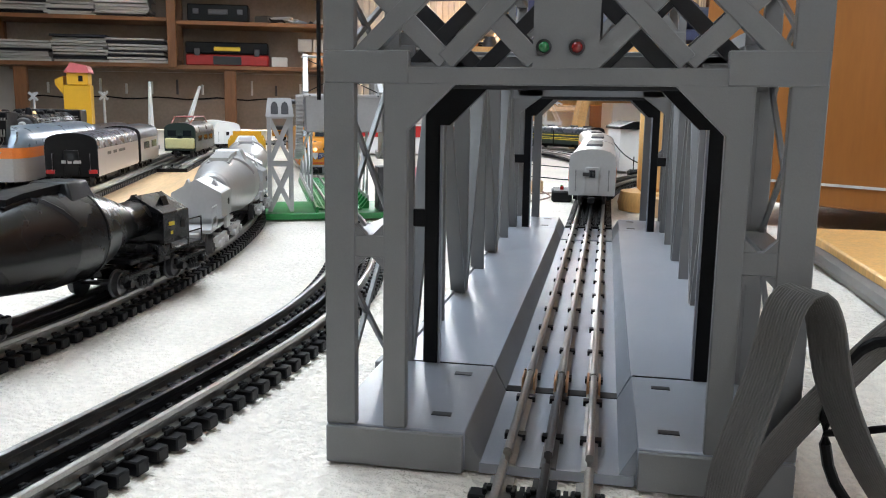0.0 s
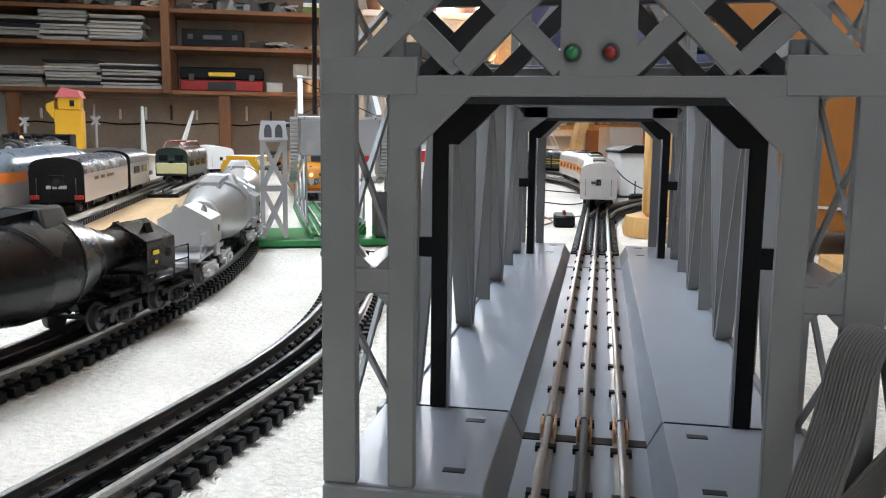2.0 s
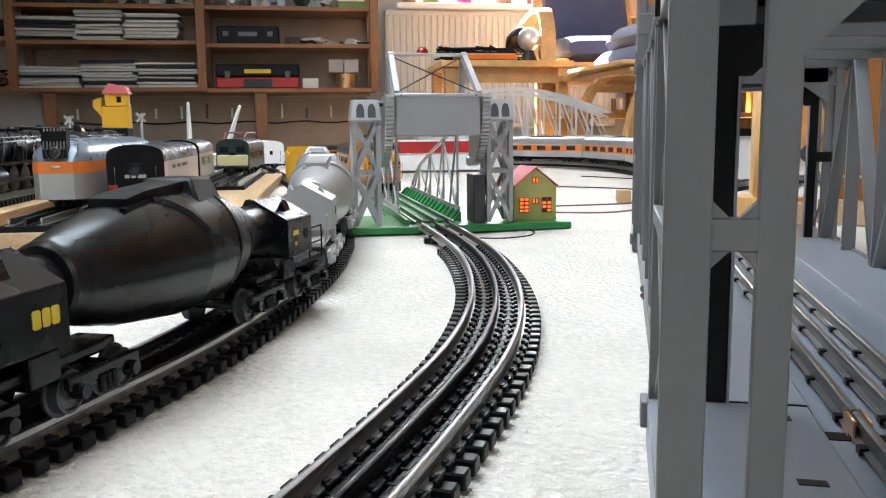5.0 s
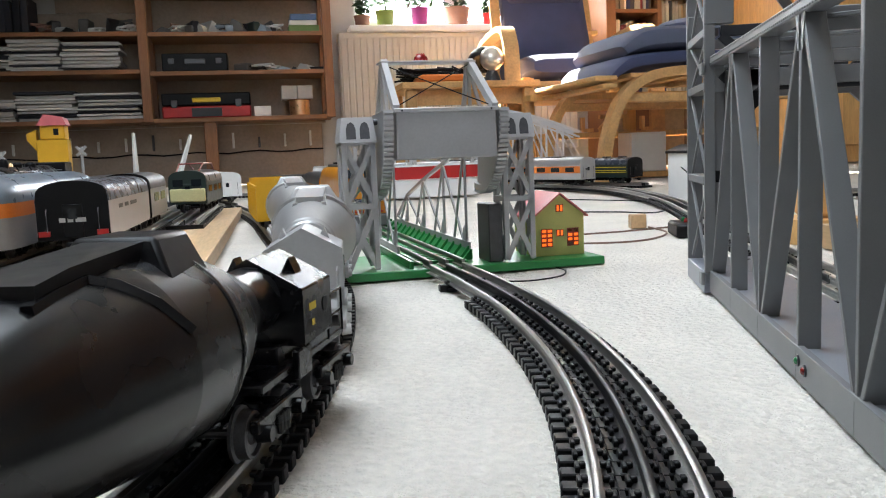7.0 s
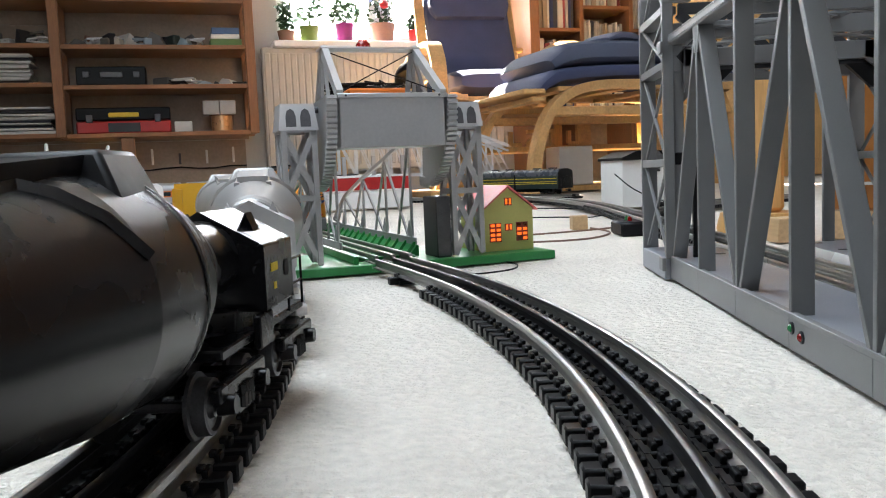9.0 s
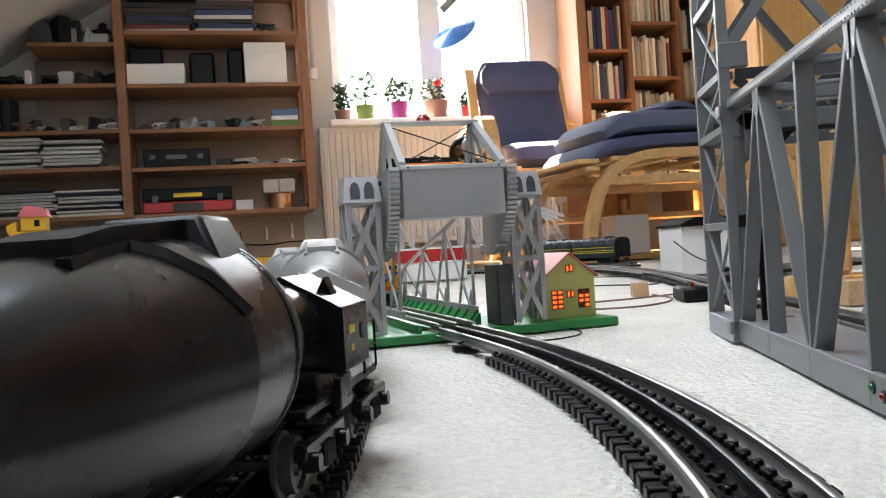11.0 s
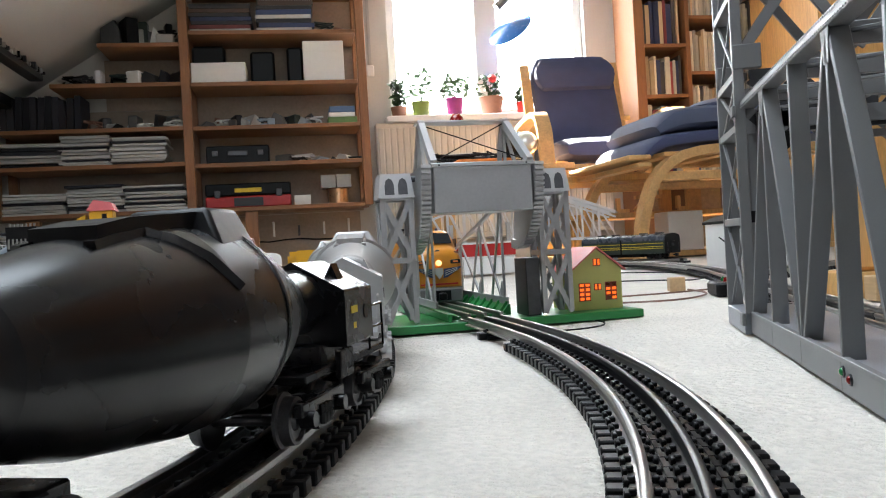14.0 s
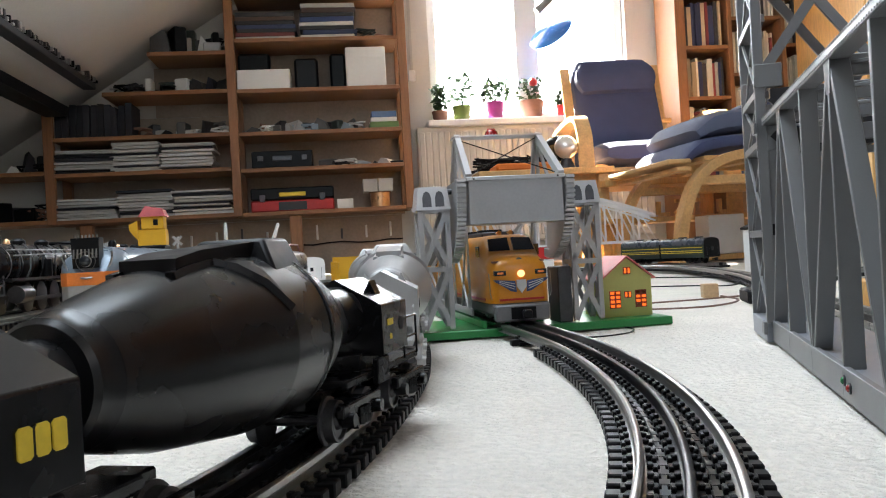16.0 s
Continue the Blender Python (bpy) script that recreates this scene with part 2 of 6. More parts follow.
def smooth_path(pts, step):
    """A Catmull-Rom line through pts, as evenly spaced points."""
    P = [Vector(p) for p in pts]
    P = [P[0] * 2 - P[1]] + P + [P[-1] * 2 - P[-2]]
    fine = []
    for i in range(1, len(P) - 2):
        a, b, c, d = P[i - 1:i + 3]
        for k in range(24):
            t = k / 24
            fine.append(0.5 * (2 * b + (c - a) * t + (2 * a - 5 * b + 4 * c - d) * t * t + (3 * b - a - 3 * c + d) * t ** 3))
    fine.append(P[-2])
    out, left = [fine[0]], step
    for a, b in zip(fine, fine[1:]):
        L = (b - a).length
        pos = 0.0
        while L - pos >= left:
            pos += left
            out.append(a.lerp(b, pos / L))
            left = step
        left -= L - pos
    return out


def on_path(line, step, s):
    """Place and heading (degrees from +y to the left) at s metres along an evenly spaced line, straight on past its ends."""
    x = s / step
    i = max(0, min(len(line) - 2, int(math.floor(x))))
    a, b = line[i], line[i + 1]
    p = a + (b - a) * (x - i)
    d = b - a
    return p, math.degrees(math.atan2(-d.x, d.y))


# ---- setting ----
FLOOR_Z = 0.0


def build_floor():
    m = Mesh()
    # a gently uneven carpet with a finer grid where it lies nearest
    xs = [-1.2 + 0.02 * i for i in range(101)]
    ys = [-0.6 + 0.02 * i for i in range(101)]
    vs = [(x, y, -0.0012 + 0.0014 * noise.noise((x * 9, y * 9, 0)) + 0.0007 * noise.noise((x * 60, y * 60, 3))) for y in ys for x in xs]
    n = len(xs)
    m.add(vs, [(j * n + i, j * n + i + 1, (j + 1) * n + i + 1, (j + 1) * n + i) for j in range(n - 1) for i in range(n - 1)], None, True)
    carpet = part("floor", m, CARPET)
    tagged(carpet, "white fleecy carpet covering the attic floor", "floor", kind="structure")
    g = Mesh().box(-4, 5, -3.2, 5.2, -0.12, -0.006, ROOM)
    tagged(part("ground_floor", g, CARPET), "pale carpet running on to the walls", "floor", kind="structure")


def build_walls():
    WQ, WP0, WP1, TOP, LINTEL, SILL = 4.4, 0.3, 1.42, 2.45, 1.78, 0.785
    w = Mesh()
    for a in ((-3.2, WP0, 0, TOP), (WP1, 3.4, 0, TOP), (WP0, WP1, 0, SILL), (WP0, WP1, LINTEL, TOP)):
        w.box(a[0], a[1], WQ, WQ + 0.14, a[2], a[3], ROOM)
    tagged(part("wall_north", w, PLASTER), "off-white plaster wall with a window over the radiator", "wall", kind="structure")
    tagged(part("wall_east", Mesh().box(3.4, 3.6, -3, 4.7, 0, TOP, ROOM), PLASTER), "plain plaster wall", "wall", kind="structure")
    s = Mesh()
    for a in ((-3.2, 0.0), (1.0, 3.4)):
        s.box(a[0], a[1], -2.7, -2.4, 0, TOP, ROOM)
    s.box(0, 1, -2.7, -2.4, 0, 0.9, ROOM).box(0, 1, -2.7, -2.4, 2.1, TOP, ROOM)
    tagged(part("wall_south", s, PLASTER), "plain plaster wall with a window", "wall", kind="structure")
    # the roof slope comes down to the floor along the west side
    ang = 32
    sl = Mesh()
    M2 = ROOM @ pose(-3.06, 0, 0, 0, -ang, 0)
    L = 4.7
    for q0, q1, l0, l1 in ((-2.7, -0.15, 0, L), (1.5, 4.7, 0, L), (-0.15, 1.5, 0, 2.5), (-0.15, 1.5, 3.7, L)):
        sl.box(l0, l1, q0, q1, 0, 0.15, M2)
    tagged(part("wall_west", sl, PLASTER), "white sloping attic roof with a roof window", "wall", kind="structure")
    # unseen; an opaque panel is added here to keep the sun out
    rw = thing("window_2", "unseen roof window in the slope, closed by an added pale panel against the sun", "window", M2 @ pose(3.1, 0.675, 0.0), kind="structure")
    part("blind", Mesh().box(-0.6, 0.6, -0.825, 0.825, 0.115, 0.13), PAINT_WHITE, rw)
    for a, b, c, d in ((-0.6, -0.55, -0.825, 0.825), (0.55, 0.6, -0.825, 0.825), (-0.55, 0.55, -0.825, -0.775), (-0.55, 0.55, 0.775, 0.825)):
        part("window_frame", Mesh().box(a, b, c, d, 0.07, 0.114, c=0.004), PAINT_WHITE, rw)
    tagged(part("ceiling", Mesh().box(0.7, 3.6, -2.7, 4.7, TOP, TOP + 0.1, ROOM), PLASTER), "white ceiling", "ceiling", kind="structure")
    # window
    win = thing("window_1", "white-framed two-light window, bright daylight behind", "window", ROOM @ pose((WP0 + WP1) / 2, WQ + 0.05, SILL), kind="structure")
    hw, h = (WP1 - WP0) / 2, LINTEL - SILL
    for name, b in (("window_frame", (-hw, -hw + 0.05, 0, h)), ("window_frame", (hw - 0.05, hw, 0, h)), ("window_frame", (-hw + 0.05, hw - 0.05, 0, 0.05)),
                    ("window_frame", (-hw + 0.05, hw - 0.05, h - 0.05, h)), ("mullion", (-0.065, 0.065, 0.05, h - 0.05))):
        part(name, Mesh().box(b[0], b[1], 0, 0.07, b[2], b[3], c=0.006), PAINT_WHITE, win)
    part("window_sill", Mesh().box(-hw - 0.04, hw + 0.04, -0.19, 0.0, -0.035, 0.0, c=0.006), PAINT_WHITE, win)
    glass = bpy.data.materials.new("window_glass")
    glass.use_nodes = True
    gb = glass.node_tree.nodes["Principled BSDF"]
    gb.inputs["Transmission Weight"].default_value, gb.inputs["Roughness"].default_value, gb.inputs["IOR"].default_value = 1.0, 0.0, 1.01
    for a, b in ((-hw + 0.05, -0.065), (0.065, hw - 0.05)):
        pane = part("pane", Mesh().box(a, b, 0.03, 0.036, 0.05, h - 0.05), glass, win)
        pane.visible_shadow = False
    bd = part("backdrop", Mesh().add([(-2.5, 7.5, -0.5), (4.5, 7.5, -0.5), (4.5, 7.5, 2.6), (-2.5, 7.5, 2.6)], [(0, 1, 2, 3)], ROOM), DAY)
    tagged(bd, "blank bright sky outside the window", "sky", kind="structure")
    bd.visible_shadow = False
    # radiator
    rad = thing("radiator", "white ribbed panel radiator under the window", "radiator", ROOM @ pose(0.2, WQ - 0.13, 0.12))
    part("panel", Mesh().box(0, 1.3, 0.03, 0.09, 0, 0.635, c=0.008), RADIATOR_PAINT, rad)
    ribs = Mesh()
    for i in range(38):
        ribs.box(0.014 + i * 0.0335, 0.0415 + i * 0.0335, 0.024, 0.03, 0.03, 0.605, c=0.0028)
    part("ribs", ribs, RADIATOR_PAINT, rad)
    part("valve", Mesh().cyl((1.33, 0.06, 0.06), (1.33, 0.06, 0.16), 0.018), RADIATOR_PAINT, rad)
    # socket and blind cord
    solo("wall_switch", Mesh().box(-0.02, 0.02, -0.012, 0, -0.03, 0.03, c=0.004), PAINT_WHITE, "small white belt winder on the wall", "switch", ROOM @ pose(0.2, WQ, 1.05))
    solo("blind_strap", Mesh().box(-0.008, 0.008, -0.006, 0, 0, 1.3), PAPER, "grey roller blind strap hanging on the wall", "strap", ROOM @ pose(0.2, WQ - 0.002, 1.08))


build_floor()
build_walls()


# ---- tracks ----
def tie_mesh():
    """A black tie with its rail chairs, the lugs between the rails and the web joining it to its neighbours."""
    m = Mesh().box(-0.0275, 0.0275, -0.0037, 0.0037, 0.0, 0.0062, c=0.0007)
    m.box(-0.0205, 0.0205, -0.0064, 0.0064, 0.0, 0.0032)
    for r in (-0.016, 0.0, 0.016):
        for s in (-1, 1):
            m.box(*sorted((r + s * 0.0043, r + s * 0.0062)), -0.0029, 0.0029, 0.006, 0.0086, c=0.0004)
            m.box(*sorted((r + s * 0.0024, r + s * 0.0048)), -0.0016, 0.0016, 0.0072, 0.0092, c=0.0004)
    for x in (-0.008, 0.008):
        m.box(x - 0.0009, x + 0.0009, -0.0058, 0.0058, 0.003, 0.0068)
    return m


TIE = tie_mesh().data("tie")
TIE.materials.append(BLACK)
RAIL_HEAD = [(0.0009, 0.0012), (0.0009, 0.0042), (0.0017, 0.0052), (0.0015, 0.0072), (0.0006, 0.0078), (-0.0006, 0.0078), (-0.0015, 0.0072), (-0.0017, 0.0052), (-0.0009, 0.0042), (-0.0009, 0.0012)]
RAIL_PROF = [(-0.0032, 0.0), (0.0032, 0.0), (0.0032, 0.0007)] + RAIL_HEAD + [(-0.0032, 0.0007)]
WIDE_RAIL = [(-0.0045, 0.0), (0.0045, 0.0), (0.0045, 0.0009)] + RAIL_HEAD + [(-0.0045, 0.0009)]
CLIP = Mesh().box(-0.0045, -0.0012, -0.0022, 0.0022, 0.0, 0.0026).box(0.0012, 0.0045, -0.0022, 0.0022, 0.0, 0.0026).data("clip")
CLIP.materials.append(BLACK)


def offset(line, d):
    out = []
    for i, p in enumerate(line):
        t = (line[min(i + 1, len(line) - 1)] - line[max(i - 1, 0)]).normalized()
        out.append(p + Vector((t.y, -t.x, 0)) * d)
    return out


def track(label, pts, singles, last=9.0, lone=9.0, mid=BLACK_RAIL, tone=RAIL):
    """Three-rail track on black ties along pts; ties between the y bounds in singles are parts of their own.
    Past y = last the rails lie bare but for one tie at y = lone."""
    th = thing("railway_track", label, "track", group="model railway tracks")
    line = smooth_path(pts, 0.0125)
    for k, d in enumerate((-0.016, 0.0, 0.016)):
        part("rail", Mesh().sweep([p + Vector((0, 0, 0.0062)) for p in offset(line, d)], WIDE_RAIL), mid if k == 1 else tone, th, "black middle rail" if k == 1 else "")
    rest = Mesh()
    n = 0
    for i in range(0, len(line) - 1):
        p, a = line[i], line[i + 1] - line[i]
        if p.y > last and abs(p.y - lone) > 0.0055:
            continue
        m = pose(p.x, p.y, p.z, 0, 0, math.degrees(math.atan2(-a.x, a.y)) + random.uniform(-1, 1))
        if singles[0] < p.y < singles[1]:
            part("tie", TIE, BLACK, th, "", m)
            n += 1
        else:
            rest.box(-0.0275, 0.0275, -0.0032, 0.0032, 0.0, 0.0062, m)
    if rest.v:
        tagged(part("far_tie_run", rest, BLACK, th), "black ties farther along", kind="stuff")
    return th, line


PATH_A = [(-0.245, -0.62, 0), (-0.212, -0.36, 0), (-0.187, -0.14, 0), (-0.176, -0.03, 0), (-0.171, 0.06, 0), (-0.174, 0.14, 0), (-0.184, 0.22, 0), (-0.203, 0.31, 0), (-0.232, 0.41, 0), (-0.27, 0.51, 0), (-0.312, 0.608, 0)]
PATH_B = [(-0.42, -0.62, 0), (-0.366, -0.36, 0), (-0.336, -0.16, 0), (-0.326, -0.04, 0), (-0.323, 0.06, 0), (-0.331, 0.16, 0), (-0.349, 0.28, 0), (-0.37, 0.38, 0), (-0.41, 0.52, 0), (-0.475, 0.68, 0), (-0.56, 0.88, 0), (-0.65, 1.08, 0), (-0.74, 1.28, 0), (-0.84, 1.48, 0), (-0.95, 1.68, 0)]
PATH_C = [(0, 0.594, 0), (0, 0.9, 0), (0, 1.2, 0), (-0.006, 1.5, 0), (-0.045, 1.85, 0), (-0.12, 2.12, 0), (-0.26, 2.32, 0), (-0.5, 2.44, 0), (-0.85, 2.48, 0), (-1.3, 2.4, 0)]
PATH_D = [(0.004, 0.98, 0), (0.02, 1.1, 0), (0.06, 1.25, 0), (0.13, 1.4, 0), (0.24, 1.54, 0), (0.4, 1.64, 0)]
track("curved three-rail track with black ties on the white carpet", PATH_A, (-0.3, 0.6), 0.458, 0.54)
track("three-rail track with black ties under the bottle cars", PATH_B, (-0.3, 0.6))
track("three-rail track leading away from the lift bridge", PATH_C, (0.6, 1.6))
track("three-rail track branching off behind the lift bridge", PATH_D, (0.9, 1.3))
track("short three-rail track running up to the lift bridge", [(0.0, -0.7, 0), (0, -0.4, 0), (0, -0.1, 0)], (-0.3, -0.09))


# ---- lift bridge ----
DECK = 0.0165


def x_brace(parent, plane, v, a0, a1, z0, z1, w, t, mat_):
    """A crossed pair of bars in an upright plane: plane 'x' or 'y' at v."""
    for k, (s, e) in enumerate((((a0, z0), (a1, z1)), ((a1, z0), (a0, z1)))):
        o = v + (0.0003 if k else -0.0003)
        pt = (lambda c: (o, c[0], c[1])) if plane == "x" else (lambda c: (c[0], o, c[1]))
        up = (1, 0, 0) if plane == "x" else (0, 1, 0)
        part("brace", Mesh().bar(pt(s), pt(e), w, t, up, c=0.0003), mat_, parent)


def led(parent, name, m, color):
    holder = part(name, Mesh().lathe([(0.0021, 0), (0.0029, 0), (0.0029, 0.0009), (0.0021, 0.0011)], n=20), DARKGREY, parent, "", m)
    part("lens", Mesh().lathe([(0.0021, -0.001), (0.0021, 0.001), (0.0017, 0.0018), (0.0009, 0.0023), (0.0, 0.0024)], n=16), color, holder)


def lift_tower():
    tw = thing("bridge_tower", "grey printed lattice tower of a model lift bridge", "bridge tower", group="lift bridge towers")
    YF, YR, X = -0.097, -0.008, 0.092
    T = 0.005
    H = 0.345
    for s in (-1, 1):
        # deck blocks with slots
        b = Mesh()
        lo, hi = sorted((s * 0.034, s * X))
        b.box(lo, hi, YF + 0.0006, -0.0065, 0, DECK, c=0.0006)
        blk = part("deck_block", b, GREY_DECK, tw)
        part("front_curb", Mesh().box(lo + 0.0004, hi - 0.0004, YF - 0.0022, YF + 0.0002, 0, DECK - 0.0006, c=0.0005), GREY, tw)
        for sy in (-0.078, -0.022):
            part("slot", Mesh().box(s * 0.047 - 0.0042, s * 0.047 + 0.0042, sy - 0.002, sy + 0.002, DECK - 0.001, DECK + 0.0004), DARKGREY, blk, "dark slot in the deck")
        # light from the left is put into the greys: right trough side paler
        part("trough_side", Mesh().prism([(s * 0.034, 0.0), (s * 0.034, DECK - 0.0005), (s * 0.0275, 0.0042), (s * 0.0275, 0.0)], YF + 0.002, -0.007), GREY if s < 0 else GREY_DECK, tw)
        # legs
        for y in (YF, YR):
            # rear frame: the shade on its faces is put into darker colours
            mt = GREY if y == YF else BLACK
            o, i0 = (X, 0.0795) if y == YF else (X - 0.0006, 0.0835)
            part("outer_leg", Mesh().box(*sorted((s * o, s * i0)), y, y + T, DECK - 0.0004, H, c=0.0005), GREY, tw)
            a, c = (0.068, 0.0585) if y == YF else (0.0706, 0.0632)
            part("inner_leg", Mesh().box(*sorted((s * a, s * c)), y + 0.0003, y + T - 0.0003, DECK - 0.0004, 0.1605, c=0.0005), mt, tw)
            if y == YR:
                # added pale strip: light on the leg's inner side, put into colour
                part("inner_flange", Mesh().box(*sorted((s * c, s * (c - 0.0012))), y + 0.0003, y + T - 0.0003, DECK - 0.0004, 0.1605, c=0.0003), GREY_DECK, tw, "pale strip standing for the lit inner side of the leg")
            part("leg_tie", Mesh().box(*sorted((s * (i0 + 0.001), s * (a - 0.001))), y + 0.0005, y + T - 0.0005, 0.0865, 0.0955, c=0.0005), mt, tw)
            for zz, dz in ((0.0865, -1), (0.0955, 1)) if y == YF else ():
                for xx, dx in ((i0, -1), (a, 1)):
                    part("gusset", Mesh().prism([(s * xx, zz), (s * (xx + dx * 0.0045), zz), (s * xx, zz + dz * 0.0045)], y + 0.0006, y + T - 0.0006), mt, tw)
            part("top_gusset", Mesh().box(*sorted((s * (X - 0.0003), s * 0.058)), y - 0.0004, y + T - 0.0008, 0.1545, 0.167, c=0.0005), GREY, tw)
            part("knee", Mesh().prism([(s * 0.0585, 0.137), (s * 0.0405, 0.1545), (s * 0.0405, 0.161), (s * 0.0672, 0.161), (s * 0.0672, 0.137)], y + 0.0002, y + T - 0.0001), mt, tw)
            for x0, x1 in ((0.079, 0.044), (0.044, 0.0105)):
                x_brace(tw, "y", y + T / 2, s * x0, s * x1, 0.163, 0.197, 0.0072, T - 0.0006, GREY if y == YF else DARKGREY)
            # upper cross bracing with riveted plates
            x_brace(tw, "y", y + T / 2, s * 0.086, s * 0.0, 0.215, 0.335, 0.008, T - 0.001, GREY)
            part("plate", Mesh().box(*sorted((s * 0.0915, s * 0.07)), y - 0.0012, y + T + 0.0008, 0.205, 0.224, c=0.0008), GREY, tw)
        # outer sides
        z = DECK
        for zz in (0.088, 0.16, 0.2, 0.262, 0.325):
            x_brace(tw, "x", s * 0.0885, YF + 0.006, YR - 0.001, z + 0.003, zz - 0.003, 0.0026, 0.0022, GREY)
            part("strut", Mesh().box(*sorted((s * 0.0915, s * 0.08)), YF + T, YR, zz - 0.003, zz + 0.003, c=0.0004), GREY, tw)
            z = zz
        part("guide", Mesh().box(*sorted((s * 0.094, s * 0.0915)), YR - 0.004, YR + 0.009, 0.168, 0.177, c=0.0005), GREY, tw)
        part("foot_clamp", Mesh().box(*sorted((s * 0.0945, s * 0.0915)), YR - 0.006, YR + 0.006, 0.007, 0.017, c=0.0005), GREY, tw)
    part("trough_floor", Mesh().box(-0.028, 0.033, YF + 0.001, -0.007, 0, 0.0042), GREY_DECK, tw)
    for y in (YF, YR):
        # rear beams are coloured dark for the shade they stand in
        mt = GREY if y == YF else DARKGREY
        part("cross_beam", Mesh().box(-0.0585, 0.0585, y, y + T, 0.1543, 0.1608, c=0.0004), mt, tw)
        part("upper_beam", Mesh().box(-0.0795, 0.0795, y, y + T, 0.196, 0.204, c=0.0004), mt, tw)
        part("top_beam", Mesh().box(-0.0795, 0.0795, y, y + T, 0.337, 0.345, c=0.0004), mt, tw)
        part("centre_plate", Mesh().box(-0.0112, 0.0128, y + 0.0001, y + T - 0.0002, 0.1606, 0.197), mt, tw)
    part("top_deck", Mesh().box(-0.092, 0.092, YF, YR + T, 0.345, 0.35, c=0.0005), GREY, tw)
    led(tw, "signal_light", pose(-0.0072, YF - 0.0002, 0.168, 90), LED_GREEN)
    led(tw, "signal_light", pose(0.0048, YF - 0.0002, 0.168, 90), LED_RED)
    for k in (-0.016, 0.0, 0.016):
        part("rail", Mesh().sweep([Vector((k, YF - 0.004, 0.0062)), Vector((k, -0.001, 0.0062))], RAIL_PROF), RAIL if k else STEEL, tw)
        for y in (-0.07, -0.022):
            part("clip", CLIP, BLACK, tw, "", pose(k, y, 0.0055))
    return tw


tower_front = lift_tower()
copy_thing(tower_front, pose(0, 0.494, 0, 0, 0, 180))


def lift_span():
    sp = thing("lift_span", "grey printed truss span of a model lift bridge, lowered", "bridge span")
    Y0, PAN, ZT = -0.006, 0.0845, 0.178
    ys = [Y0 + PAN * i for i in range(7)]
    for s in (-1, 1):
        lo, hi = sorted((s * 0.0335, s * 0.0868))
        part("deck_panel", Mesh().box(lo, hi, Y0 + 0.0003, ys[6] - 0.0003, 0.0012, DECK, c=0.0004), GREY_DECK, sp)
        for i in range(6):
            part("side_panel", Mesh().box(*sorted((s * 0.0868, s * 0.0874)), ys[i] + 0.0003, ys[i + 1] - 0.0003, 0.0012, DECK, c=0.0002), GREY, sp)
        # same lit and shaded greys as on the tower's trough sides
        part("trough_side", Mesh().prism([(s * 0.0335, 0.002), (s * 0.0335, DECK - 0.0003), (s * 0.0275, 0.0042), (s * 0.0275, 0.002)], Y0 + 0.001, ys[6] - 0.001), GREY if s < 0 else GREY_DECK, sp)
        xo, xi = s * 0.0868, s * 0.0762
        xm = (xo + xi) / 2
        part("top_chord", Mesh().box(*sorted((xo + s * 0.0006, xi)), Y0, ys[6], ZT - 0.0035, ZT + 0.0035, c=0.0006), GREY, sp)
        fl = Mesh()
        for k in range(120):
            for dz in (-0.002, 0.002):
                y = Y0 + 0.004 + k * 0.0042
                fl.box(*sorted((xo + s * 0.0006, xo + s * 0.001)), y - 0.0005, y + 0.0005, ZT + dz - 0.0005, ZT + dz + 0.0005)
        tagged(part("rivets", fl, GREY, sp), "rows of small rivets", kind="stuff")
        part("bottom_flange", Mesh().box(*sorted((xo + s * 0.0008, xo - s * 0.003)), Y0, ys[6], DECK - 0.001, DECK + 0.0016, c=0.0003), GREY, sp)
        for i, y in enumerate(ys):
            t = 0.0036
            part("post", Mesh().box(*sorted((xo, xi)), y - t / 2, y + t / 2, DECK - 0.0005, ZT - 0.003, c=0.0004), GREY, sp)
            if i % 2 and 0 < i < 6:
                part("gusset", Mesh().prism([(y - 0.008, ZT - 0.003), (y + 0.008, ZT - 0.003), (y + 0.0045, ZT - 0.02), (y - 0.0045, ZT - 0.02)], -abs(xo) if s < 0 else abs(xo) - 0.0006, -abs(xo) + 0.0006 if s < 0 else abs(xo), Matrix(((0, 1, 0, 0), (1, 0, 0, 0), (0, 0, 1, 0), (0, 0, 0, 1)))), GREY, sp)
        for i in range(6):
            a, b = (ys[i], ys[i + 1]) if i % 2 == 0 else (ys[i + 1], ys[i])
            a += 0.0045 if a < b else -0.0045
            b += -0.003 if a < b else 0.003
            part("diagonal", Mesh().bar((xm, a, DECK - 0.0003), (xm, b, ZT - 0.004), 0.0036, abs(xo - xi) - 0.0006, (1, 0, 0), c=0.0004), GREY, sp)
        for y in (Y0 + 0.006, ys[6] - 0.006):
            part("portal_knee", Mesh().prism([(s * 0.0765, 0.139), (s * 0.052, 0.158), (s * 0.052, 0.17), (s * 0.0765, 0.17)], y - 0.002, y + 0.002), GREY, sp)
    part("trough_floor", Mesh().box(-0.028, 0.033, Y0 + 0.0075, ys[6] - 0.0075, 0.002, 0.0042), GREY_DECK, sp)
    for y in ys[1:-1]:
        part("cross_beam", Mesh().box(-0.0765, 0.0765, y - 0.0022, y + 0.0022, ZT - 0.012, ZT - 0.001, c=0.0004), GREY, sp)
    for y in (ys[0] + 0.006, ys[6] - 0.006):
        part("portal_beam", Mesh().box(-0.0765, 0.0765, y - 0.002, y + 0.002, 0.1575, 0.1705, c=0.0004), GREY, sp)
